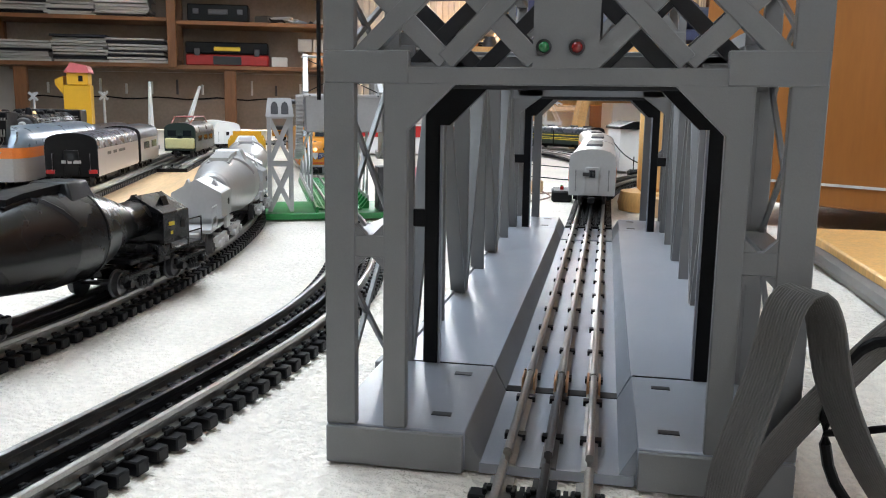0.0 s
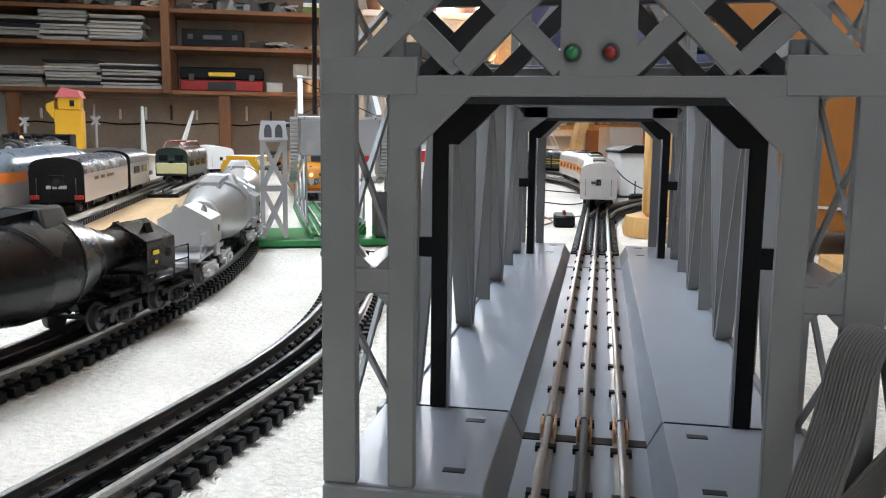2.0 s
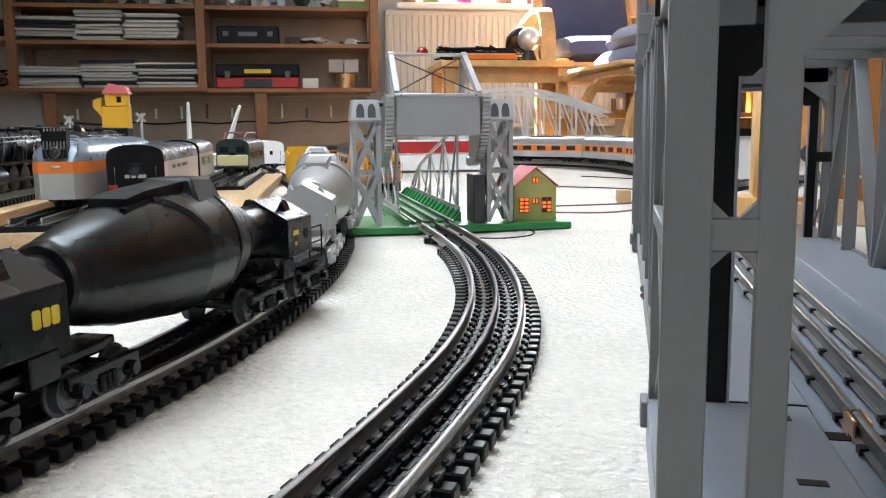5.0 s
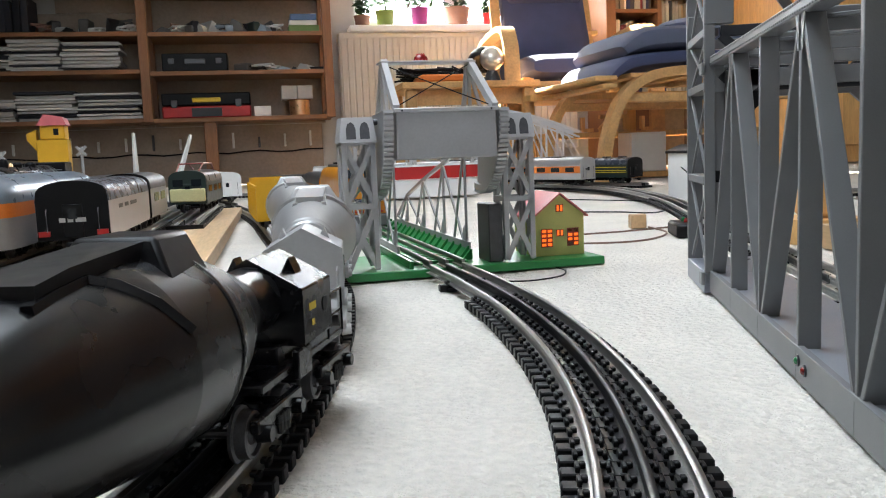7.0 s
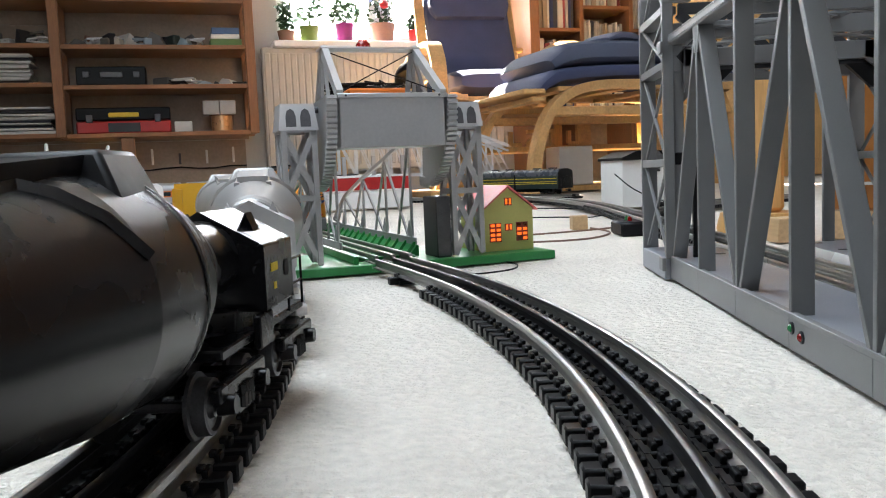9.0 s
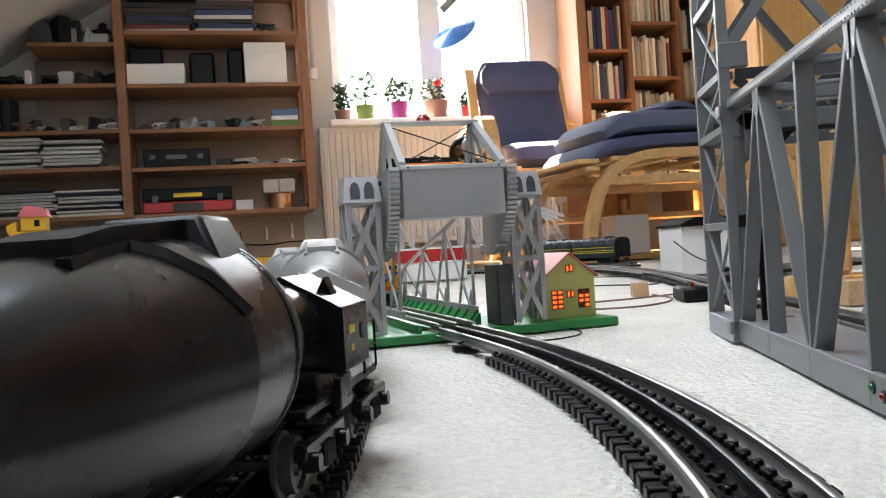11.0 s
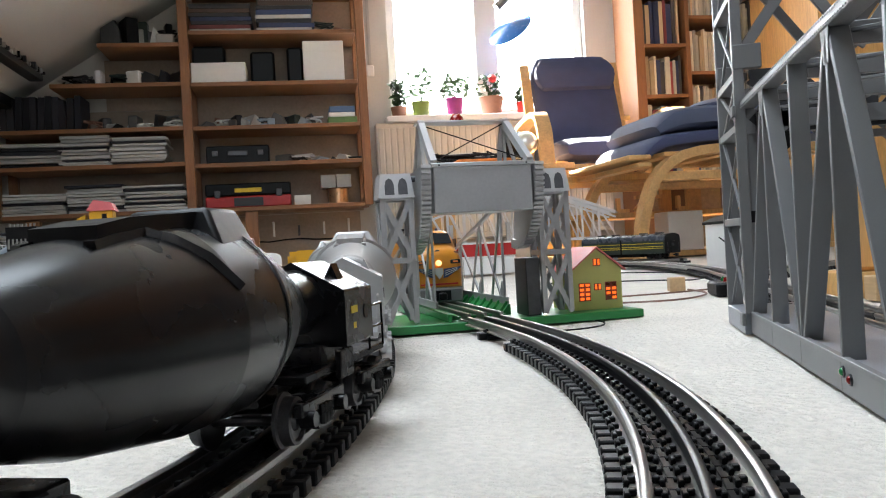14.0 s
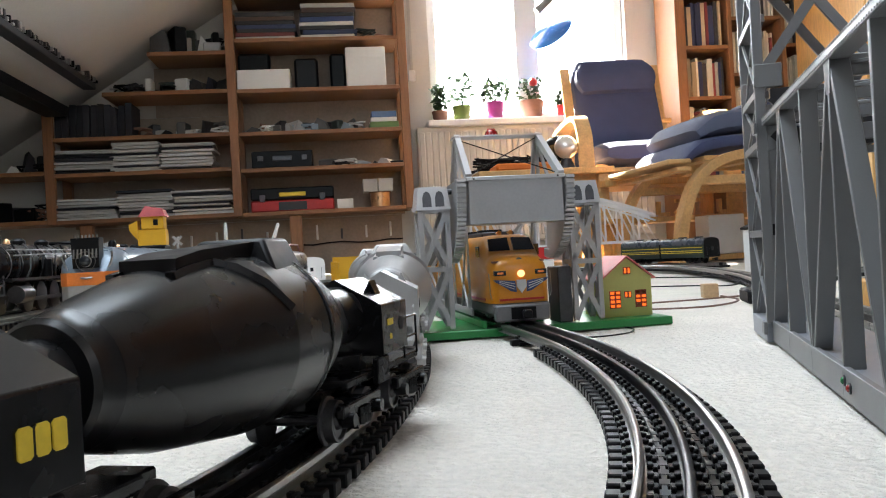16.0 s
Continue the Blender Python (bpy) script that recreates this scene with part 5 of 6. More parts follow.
dl = coach("diesel_locomotive", "dark green locomotive with thin yellow lines", 0.33, 0.064, 0.072, DARKGREEN, None, ROOF_GREY, BLACK, pose(-0.13, 2.36, 0, 0, 0, 45), "locomotive", windows=0)
for k in (0.03, 0.035, 0.044):
    part("side_line", Mesh().box(-0.0326, -0.0321, -0.16, 0.16, RT + k, RT + k + 0.0016), YELLOW_TEXT, dl, "thin yellow line")
part("coupling_gap", Mesh().box(-0.0327, 0.0327, -0.003, 0.003, RT + 0.016, RT + 0.058), BLACK, dl)
for k in (-0.12, -0.06, 0.05, 0.11):
    part("roof_fan", Mesh().cyl((0, k, RT + 0.0715), (0, k, RT + 0.0755), 0.013, n=18), STEEL, dl)
hs = thing("model_house", "white model house with a flat dark roof and a tiny window", "model house", pose(0.047, 1.6, 0.0, 0, 0, 14))
part("wall", Mesh().box(0, 0.165, 0, 0.12, 0, 0.098, c=0.001), WHITE, hs)
part("roof", Mesh().prism([(-0.003, 0.0975), (0.168, 0.0975), (0.168, 0.103), (0.12, 0.114), (0.03, 0.116), (-0.003, 0.103)], -0.008, 0.128), BLACK, hs, "dark roof")
for i in range(3):
    for j in range(3):
        part("pane", Mesh().box(0.068 + i * 0.0052, 0.072 + i * 0.0052, -0.0012, -0.0004, 0.072 + j * 0.0056, 0.0762 + j * 0.0056), BLACK, hs)
solo("wood_block", Mesh().box(-0.011, 0.011, -0.009, 0.009, 0, 0.02, c=0.0012), BOARD, "small wooden block on the carpet", "block", pose(-0.1, 1.05, 0, 0, 0, 10))
for k, pts in enumerate((((-0.2, 0.95, 0.002), (-0.1, 1.0, 0.002), (-0.02, 1.08, 0.002), (0.01, 1.2, 0.003)), ((-0.24, 0.85, 0.002), (-0.12, 0.86, 0.002), (-0.07, 0.95, 0.002), (-0.09, 1.03, 0.004)), ((-0.3, 1.4, 0.002), (-0.12, 1.34, 0.002), (-0.05, 1.3, 0.002), (0.0, 1.45, 0.003)), ((0.03, 1.59, 0.07), (0.06, 1.55, 0.04), (0.1, 1.53, 0.02), (0.15, 1.5, 0.004)), ((-0.2, 1.75, 0.002), (-0.05, 1.62, 0.002), (0.0, 1.5, 0.003), (0.02, 1.35, 0.003)))):
    solo("floor_wire", Mesh().tube(smooth_path(pts, 0.015), 0.0013, 6), WIRE if k < 2 else BLACK, "thin brown wire lying on the carpet" if k < 2 else "thin dark wire lying on the carpet", "wire", group="loose wires")
sw = thing("switch_motor", "black switch machine box beside the track", "switch machine", pose(-0.05, 0.93, 0, 0, 0, 4))
part("case", Mesh().box(-0.016, 0.016, -0.032, 0.032, 0, 0.018, c=0.003), BLACK, sw)
for k, c in ((-0.008, LED_RED), (0.008, LED_GREEN)):
    part("lamp", Mesh().lathe([(0.003, 0), (0.003, 0.004), (0, 0.006)], pose(0, k, 0.018), 10), c, sw)
solo("rc_receiver", Mesh().box(-0.02, 0.02, -0.015, 0.015, 0, 0.018, c=0.004).cyl((-0.01, 0, 0.018), (-0.01, 0, 0.045), 0.0012), BLACK, "small black receiver box with an aerial", "receiver", pose(0.085, 1.42, 0, 0, 0, 10))
CHEST = wood("orange_brown_wood", (0.286, 0.102, 0.017), (6, 6, 1), 5, 0.45, 0.12)


# ---- things beyond the bridge on the right ----
pl_ = thing("pine_post", "thick light pine post on a round foot", "post", pose(0.084, 0.835, 0))
part("shaft", Mesh().box(-0.021, 0.021, -0.021, 0.021, 0.0285, 0.187, c=0.005), PINE, pl_)
part("foot", Mesh().lathe([(0, 0.0005), (0.046, 0.0005), (0.048, 0.012), (0.044, 0.028), (0, 0.028)], None, 32), PINE, pl_)
solo("wood_block", Mesh().box(-0.02, 0.02, -0.014, 0.014, 0, 0.026, c=0.001), BOARD, "light wooden block beside the post", "block", pose(0.093, 0.765, 0, 0, 0, 8))
solo("wood_block", Mesh().box(-0.03, 0.03, -0.014, 0.014, 0, 0.03, c=0.001), BOARD, "light wooden block under the orange chest", "block", pose(0.165, 0.77, 0, 0, 0, -30))
cab = thing("orange_chest", "tall orange-brown wooden chest beside the bridge", "chest", pose(0.14, 0.775, 0.031, 0, 0, -38))
part("carcass", Mesh().box(0, 0.62, 0.0, 0.35, 0, 0.9, c=0.002), CHEST, cab)
part("shadow_gap", Mesh().box(0.002, 0.618, -0.002, 0.0002, 0.026, 0.029), PAPER, cab, "pale joint line")
fb = thing("floor_board", "light pine board lying on the carpet", "board", pose(0.235, 0.1, 0))
part("board", Mesh().box(0, 0.5, 0, 0.47, 0.0005, 0.018, c=0.002), PINE, fb)
solo("grey_cloth", Mesh().tube(smooth_path([(0.222, 0.46, 0.008), (0.222, 0.4, 0.009), (0.226, 0.34, 0.006), (0.224, 0.26, 0.008), (0.226, 0.16, 0.007)], 0.01), 0.008, 8), CABLE, "rolled dark grey cloth along the board", "cloth")


# ---- shelving along the window wall ----
QF, QB = 4.06, 4.36
BAYS = (-1.6, -0.725, 0.125)


def shelving():
    sh = thing("shelving_unit", "open orange pine shelving crammed with papers and boxes", "shelf", ROOM)
    for p, top in ((-1.6, 0.86), (-0.725, 1.42), (0.125, 1.94)):
        part("upright", Mesh().box(p - 0.022, p + 0.022, QF, QF + 0.04, 0.315, top, c=0.003), WOOD_V, sh)
        part("upright", Mesh().box(p - 0.022, p + 0.022, QB - 0.04, QB, 0.315, top - 0.04, c=0.003), WOOD_V, sh)
        part("side_rail", Mesh().box(p - 0.012, p + 0.012, QF + 0.04, QB - 0.04, 0.315, 0.36), WOOD, sh)
    for z in (0.33, 0.548, 0.728, 0.94, 1.19, 1.43):
        part("shelf_board", Mesh().box(-0.703, 0.103, QF + 0.006, QB - 0.006, z - 0.02, z, c=0.002), WOOD, sh)
    for z, a in ((0.335, -1.578), (0.56, -1.578), (0.732, -1.578), (0.945, -1.34), (1.135, -1.12)):
        part("shelf_board", Mesh().box(a, -0.747, QF + 0.006, QB - 0.006, z - 0.02, z, c=0.002), WOOD, sh)
    for z in (0.34, 0.575):
        part("shelf_board", Mesh().box(-2.05, -1.622, QF + 0.006, QB - 0.006, z - 0.02, z, c=0.002), WOOD, sh)
    for p in (-1.45, -0.45):
        part("leg", Mesh().box(p - 0.03, p + 0.03, QF + 0.02, QF + 0.06, 0.0, 0.308, c=0.003), WOOD_V, sh)
    # added sheets for the dim plaster behind the shelves, shade in their colour
    shaded_wall = mat("shaded_beige_wall", (0.33, 0.265, 0.215), 0.8, vary=0.15, scale=8)
    for p0, p1, z0, z1 in ((-1.55, 0.1, 0.0, 0.3), (-1.58, -0.73, 0.302, 0.86), (-0.728, 0.12, 0.302, 1.42), (-1.15, -0.732, 0.862, 1.12)):
        part("back_panel", Mesh().box(p0, p1, QB + 0.004, QB + 0.012, z0, z1), shaded_wall, sh)
    for i in range(12):
        part("wall_hook", Mesh().box(-1.4 + i * 0.13, -1.389 + i * 0.13, QB - 0.012, QB + 0.003, 0.185, 0.24 + 0.012 * (i % 3), c=0.002), STEEL if i % 4 == 1 else WHITE, sh)


shelving()
solo("wall_cable", Mesh().tube([(-1.5 + 0.08 * i, QB - 0.004, 0.165 + 0.006 * math.sin(i * 1.7)) for i in range(21)], 0.004, 6), BLACK, "dark cable run along the wall below the shelves", "cable", ROOM)


def paper_stack(p, z, w, h, sheets, label, tilt=2.5):
    st = thing("paper_stack", label, "paper stack", ROOM @ pose(p, QF + 0.14, z, 0, 0, random.uniform(-4, 4)), "stacks on the shelves")
    zz = 0.0
    for i in range(sheets):
        t = h / sheets * random.uniform(0.6, 1.4)
        dx, dy = random.uniform(-0.012, 0.012), random.uniform(-0.015, 0.012)
        mt = PAPER_DARK if random.random() < 0.24 else PAPER
        part("magazine", Mesh().box(-w / 2, w / 2, -0.11, 0.11, 0, t * 0.74, pose(dx, dy, zz, 0, random.uniform(-0.6, 0.6), random.uniform(-tilt, tilt))), mt, st)
        zz += t
    return st


for p, z, w, h, n in ((-1.45, 0.56, 0.3, 0.13, 9), (-0.965, 0.56, 0.25, 0.14, 11), (-1.2, 0.56, 0.22, 0.145, 10), (-1.45, 0.335, 0.28, 0.1, 8), (-1.17, 0.335, 0.26, 0.115, 9), (-0.9, 0.335, 0.28, 0.12, 9),
                      ):
    paper_stack(p, z, w, h, n, "stack of grey-white magazines and folders")


PILE = [mat("pile_%s" % k, c, 0.5, per=0.3) for k, c in (("navy", (0.02, 0.035, 0.11)), ("red", (0.2, 0.025, 0.02)), ("black", (0.012, 0.012, 0.014)), ("white", (0.5, 0.49, 0.47)), ("brown", (0.07, 0.035, 0.02)))]
for p, w, order in ((-0.55, 0.29, (3, 1, 2, 0, 2, 4, 2)), (-0.24, 0.27, (3, 0, 2, 3, 0, 2, 4, 3))):
    zz = 1.1905
    for k in order:
        t = random.uniform(0.016, 0.026)
        solo("book", Mesh().box(-w / 2, w / 2, -0.1, 0.1, 0, t - 0.0008, c=0.0012), PILE[k], "large book lying in a pile", "book", ROOM @ pose(p + random.uniform(-0.008, 0.008), QF + 0.14, zz, 0, 0, random.uniform(-2, 2)), "books")
        zz += t


def tool_case(p, z, w, h, base, lid, label):
    t = thing("tool_case", label, "tool case", ROOM @ pose(p, QF + 0.12, z))
    if base:
        part("tray", Mesh().box(-w / 2, w / 2, -0.09, 0.09, 0, h * 0.48, c=0.006), base, t)
        part("gap", Mesh().box(-w * 0.17, w * 0.17, -0.0925, -0.09, h * 0.05, h * 0.4), DARKGREY, t)
        part("cover", Mesh().box(-w / 2, w / 2, -0.088, 0.088, h * 0.5, h, c=0.006), BLACK, t)
        part("handle", Mesh().box(-w * 0.16, w * 0.16, -0.096, -0.088, h * 0.62, h * 0.8, c=0.003), lid, t)
    else:
        part("case_body", Mesh().box(-w / 2, w / 2, -0.09, 0.09, 0, h, c=0.005), BLACK, t)
        part("handle", Mesh().box(-w * 0.16, w * 0.16, -0.1, -0.09, h * 0.4, h * 0.7, c=0.003), STEEL, t)
    for s in (-1, 1):
        part("latch", Mesh().box(s * w * 0.36 - 0.014, s * w * 0.36 + 0.014, -0.097, -0.09, h * 0.42, h * 0.72, c=0.002), STEEL, t)
    return t


tool_case(-0.46, 0.33, 0.41, 0.118, RED, YELLOW_TEXT, "black tool case on a red tray, yellow handle")
tool_case(-0.5, 0.548, 0.3, 0.085, None, None, "flat black plastic tool case")
solo("carton", Mesh().box(-0.1, 0.1, -0.1, 0.1, 0, 0.2, c=0.003).box(-0.101, 0.101, -0.1015, -0.1, 0.15, 0.152), WHITE, "white cardboard box with a lid", "box", ROOM @ pose(-0.06, QF + 0.13, 0.94), "shelf clutter")
solo("carton", Mesh().box(-0.13, 0.13, -0.1, 0.1, 0, 0.1, c=0.003), WHITE, "low white cardboard box", "box", ROOM @ pose(-0.57, QF + 0.13, 0.94), "shelf clutter")
for p, w, h in ((-0.62, 0.16, 0.2), (-0.36, 0.12, 0.17), (-0.2, 0.08, 0.19)):
    z = 0.94 + (0.1 if p < -0.6 else 0)
    solo("camera_bag", Mesh().box(-w / 2, w / 2, -0.05, 0.05, 0, h - (0.1 if p < -0.6 else 0), c=0.012), BLACK, "black padded bag on the shelf", "bag", ROOM @ pose(p, QF + 0.16, z), "shelf clutter")
cw = thing("wire_spool", "copper wire spool under a carton", "spool", ROOM @ pose(-0.02, QF + 0.12, 0.33))
part("winding", Mesh().cyl((0, 0, 0.004), (0, 0, 0.076), 0.05, n=28), COPPER, cw)
for z in (0.0, 0.076):
    part("flange", Mesh().cyl((0, 0, z), (0, 0, z + 0.004), 0.058, n=28), WOOD, cw)
solo("carton", Mesh().box(-0.075, -0.002, -0.06, 0.06, 0, 0.065, c=0.002).box(0.002, 0.075, -0.06, 0.06, 0, 0.065, c=0.002), PAPER, "two small pale cartons side by side", "box", ROOM @ pose(-0.03, QF + 0.12, 0.4105), "shelf clutter")
solo("carton", Mesh().box(-0.04, 0.04, -0.05, 0.05, 0, 0.05, c=0.002), WHITE, "small white carton on the shelf", "box", ROOM @ pose(-0.2, QF + 0.1, 0.33), "shelf clutter")
solo("book", Mesh().box(-0.075, 0.07, -0.09, 0.09, 0, 0.03, c=0.002), mat("green_cover", (0.12, 0.22, 0.06), 0.5), "green book lying flat", "book", ROOM @ pose(0.02, QF + 0.11, 0.728), "shelf clutter")
solo("book", Mesh().box(-0.07, 0.06, -0.09, 0.09, 0, 0.022, c=0.002), WHITE, "white book on the pile", "book", ROOM @ pose(0.02, QF + 0.11, 0.7585), "shelf clutter")
solo("book", Mesh().box(-0.066, 0.06, -0.09, 0.09, 0, 0.03, c=0.002), mat("blue_cover", (0.08, 0.15, 0.3), 0.5), "blue book on top of the pile", "book", ROOM @ pose(0.02, QF + 0.11, 0.781), "shelf clutter")
CLUT = [BLACK, BLACK, STEEL, STEEL, DARKGREY, PAPER, WHITE, BLUEWHITE, CABLE, TERRACOTTA, DARKGREEN, PAPER_DARK]


def clutter(p0, p1, z, n, hmax, label):
    for i in range(n):
        p = p0 + (p1 - p0) * (i + random.uniform(0.2, 0.8)) / n
        w, d, h = random.uniform(0.03, 0.11), random.uniform(0.05, 0.14), random.uniform(0.25, 1.0) * hmax
        m = Mesh()
        kind = random.random()
        if kind < 0.45:
            m.box(-w / 2, w / 2, -d / 2, d / 2, 0, h, c=min(0.006, h * 0.2))
        elif kind < 0.75:
            m.prism([(-w / 2, 0), (w / 2, 0), (w * 0.3, h * 0.7), (-w * 0.1, h)], -d / 2, d / 2)
        else:
            m.tube([(w * 0.9 * math.sin(k * 1.3 + i), d * 0.4 * math.cos(k * 0.9), 0.006 + h * 0.8 * abs(math.sin(k * 0.37))) for k in range(16)], 0.005, 6)
        solo("oddment", m, random.choice(CLUT), label, "clutter", ROOM @ pose(p, QF + 0.13 + random.uniform(-0.05, 0.06), z, 0, 0, random.uniform(-35, 35)), "shelf clutter")


clutter(-0.68, -0.1, 0.728, 22, 0.07, "loose parts and tangled leads on the shelf")
clutter(-0.3, 0.09, 0.548, 9, 0.045, "small dark tools on the shelf")
clutter(-1.2, -0.76, 0.732, 11, 0.08, "odd boxes and tools on the shelf")
clutter(-1.3, -0.76, 0.945, 18, 0.08, "dark oddments piled on the shelf")
clutter(-1.08, -0.76, 1.135, 12, 0.14, "dark oddments under the roof slope")
clutter(-1.8, -1.65, 0.575, 4, 0.13, "grey gadgets on the shelf")
clutter(-2.0, -1.65, 0.34, 9, 0.11, "jars and reels on the shelf")
for i in range(11):
    h = random.uniform(0.14, 0.17)
    solo("book", Mesh().box(-0.015, 0.015, -0.09, 0.09, 0, h, c=0.002), PAPER_DARK, "dark binder standing on the shelf", "book", ROOM @ pose(-1.56 + 0.033 * i, QF + 0.13, 0.732, 0, random.uniform(-3, 3), 0), "books")
clutter(-0.1, 0.08, 1.19, 2, 0.1, "small pale box on the shelf")

# bars under the roof slope
rb = thing("roof_rail", "grey metal rail with ragged clips under the slope", "rail", ROOM)
part("rail", Mesh().box(-1.42, -1.36, 1.6, 4.05, 0.955, 0.985, c=0.003), STEEL, rb)
for i in range(60):
    w = random.uniform(0.008, 0.02)
    part("clip", Mesh().box(-1.385 - w, -1.36 + random.uniform(0, 0.012), 2.5 + i * 0.026, 2.5 + i * 0.026 + random.uniform(0.008, 0.02), 0.986, 0.986 + random.uniform(0.008, 0.03)), random.choice((STEEL, BLACK, SILVER)), rb)
solo("roof_beam", Mesh().box(-1.6, -1.5, 1.6, 4.05, 0.83, 0.885, c=0.004), BLACK, "dark beam running under the slope", "beam", ROOM)


# ---- armchairs ----
def bent_strip(m, pts, w, t, x):
    """A bent plywood strip in the local y, z plane at x."""
    ln = smooth_path([(0, a, b) for a, b in pts], 0.02)
    n = len(ln)
    vs = []
    for i, p in enumerate(ln):
        d = (ln[min(i + 1, n - 1)] - ln[max(i - 1, 0)]).normalized()
        nn = Vector((0, -d.z, d.y))
        for s in (-w / 2, w / 2):
            for k in (-t / 2, t / 2):
                vs.append(p + Vector((x + s, 0, 0)) + nn * k)
    fs = []
    for i in range(n - 1):
        a, b = i * 4, i * 4 + 4
        fs += [(a, a + 1, b + 1, b), (a + 2, b + 2, b + 3, a + 3), (a, b, b + 2, a + 2), (a + 1, a + 3, b + 3, b + 1)]
    fs += [(0, 2, 3, 1), ((n - 1) * 4, (n - 1) * 4 + 1, (n - 1) * 4 + 3, (n - 1) * 4 + 2)]
    return m.add(vs, fs, None, True)


def pad(prof, w, t, bulge=0.02):
    """A cushion following prof in y, z, w wide and t thick with soft edges."""
    ln = smooth_path([(0, a, b) for a, b in prof], 0.03)
    n, k = len(ln), 10
    vs = []
    for i, p in enumerate(ln):
        d = (ln[min(i + 1, n - 1)] - ln[max(i - 1, 0)]).normalized()
        nn = Vector((0, -d.z, d.y))
        e = min(1.0, 0.55 + 0.45 * min(i, n - 1 - i) / 2.0)
        for j in range(2 * k):
            a = math.pi * 2 * j / (2 * k)
            cx, cz = math.cos(a), math.sin(a)
            x = math.copysign(abs(cx) ** 0.35, cx) * w / 2 * (0.84, 0.94, 0.98)[min(i, n - 1 - i)] if min(i, n - 1 - i) < 3 else math.copysign(abs(cx) ** 0.35, cx) * w / 2
            z = math.copysign(abs(cz) ** 0.5, cz) * t / 2 * e
            vs.append(p + Vector((x, 0, 0)) + nn * z)
    m = 2 * k
    fs = [(i * m + j, i * m + (j + 1) % m, (i + 1) * m + (j + 1) % m, (i + 1) * m + j) for i in range(n - 1) for j in range(m)]
    fs += [tuple(range(m))[::-1], tuple(range((n - 1) * m, n * m))]
    return Mesh().add(vs, fs, None, True)


def armchair(m):
    c = thing("armchair", "bentwood armchair with a high dark blue cushioned back", "armchair", m)
    for s in (-1, 1):
        part("side_frame", bent_strip(Mesh(), [(0.3, 0.0), (-0.2, 0.0), (-0.32, 0.04), (-0.35, 0.14), (-0.34, 0.44), (-0.31, 0.55), (-0.2, 0.615), (0.15, 0.6), (0.3, 0.55)], 0.06, 0.024, s * 0.3), BIRCH, c)
        part("back_frame", bent_strip(Mesh(), [(-0.28, 0.4), (0.12, 0.36), (0.22, 0.44), (0.38, 0.95)], 0.045, 0.022, s * 0.22), BIRCH, c)
    for y, z in ((-0.25, 0.385), (0.0, 0.36), (0.3, 0.66)):
        part("cross_slat", Mesh().box(-0.27, 0.27, y - 0.025, y + 0.025, z - 0.01, z + 0.01, c=0.003), BIRCH, c)
    part("back_cushion", pad([(0.17, 0.52), (0.21, 0.6), (0.29, 0.78), (0.36, 0.99)], 0.4, 0.1), FABRIC, c)
    part("seat_cushion", pad([(-0.34, 0.45), (-0.1, 0.46), (0.2, 0.475)], 0.5, 0.1), FABRIC, c)
    part("head_roll", pad([(0.232, 0.8), (0.258, 0.87), (0.3, 0.965)], 0.395, 0.078), FABRIC, c)
    return c


def footstool(m):
    c = thing("footstool", "bentwood footstool with grey-blue cushions stacked on it", "footstool", m)
    for s in (-1, 1):
        part("side_frame", bent_strip(Mesh(), [(-0.33, 0.0), (-0.31, 0.15), (-0.25, 0.28), (-0.13, 0.345), (0.1, 0.355), (0.4, 0.35), (0.5, 0.33)], 0.05, 0.03, s * 0.25), BIRCH, c)
        part("rear_leg", bent_strip(Mesh(), [(0.48, 0.0), (0.47, 0.2), (0.42, 0.33)], 0.05, 0.03, s * 0.25), BIRCH, c)
        part("lower_rail", Mesh().box(s * 0.25 - 0.015, s * 0.25 + 0.015, -0.26, 0.46, 0.255, 0.285, c=0.004), BIRCH, c)
    for y in (-0.2, 0.0, 0.2, 0.4):
        part("slat", Mesh().box(-0.25, 0.25, y - 0.025, y + 0.025, 0.336, 0.35), BIRCH, c)
    part("seat_cushion", pad([(-0.27, 0.34), (-0.2, 0.385), (0.1, 0.402), (0.5, 0.398)], 0.52, 0.055), FABRIC, c)
    part("loose_cushion", pad([(-0.22, 0.425), (-0.14, 0.462), (0.15, 0.47), (0.5, 0.466)], 0.5, 0.08), FABRIC_LIGHT, c)
    for x, y in ((-0.1, 0.02), (0.0, 0.1), (0.14, 0.05)):
        part("blanket_fold", pad([(y - 0.08, 0.508), (y - 0.03, 0.524), (y + 0.05, 0.522), (y + 0.11, 0.508)], 0.16, 0.03), FABRIC_LIGHT, c, "rumpled blanket fold", pose(x, 0, 0, 0, 0, x * 120))
    for k, z in enumerate((0.325, 0.3)):
        part("armrest_end", Mesh().box(-0.27, 0.27, -0.36 + k * 0.03, -0.28, z, z + 0.016, c=0.004), BIRCH, c)
    return c


armchair(ROOM @ pose(1.095, 3.48, 0, 0, 0, -4))
footstool(ROOM @ pose(1.16, 2.7, 0, 0, 0, -88))

side = thing("side_table", "low pine side table with a shelf of wooden letters", "table", ROOM @ pose(0.9, 2.72, 0))
part("lower_shelf", Mesh().box(-0.12, 0.9, 0.25, 0.6, 0.155, 0.175, c=0.003), PINE, side)
part("upper_board", Mesh().box(-0.12, 0.9, 0.25, 0.6, 0.3, 0.325, c=0.003), PINE, side)
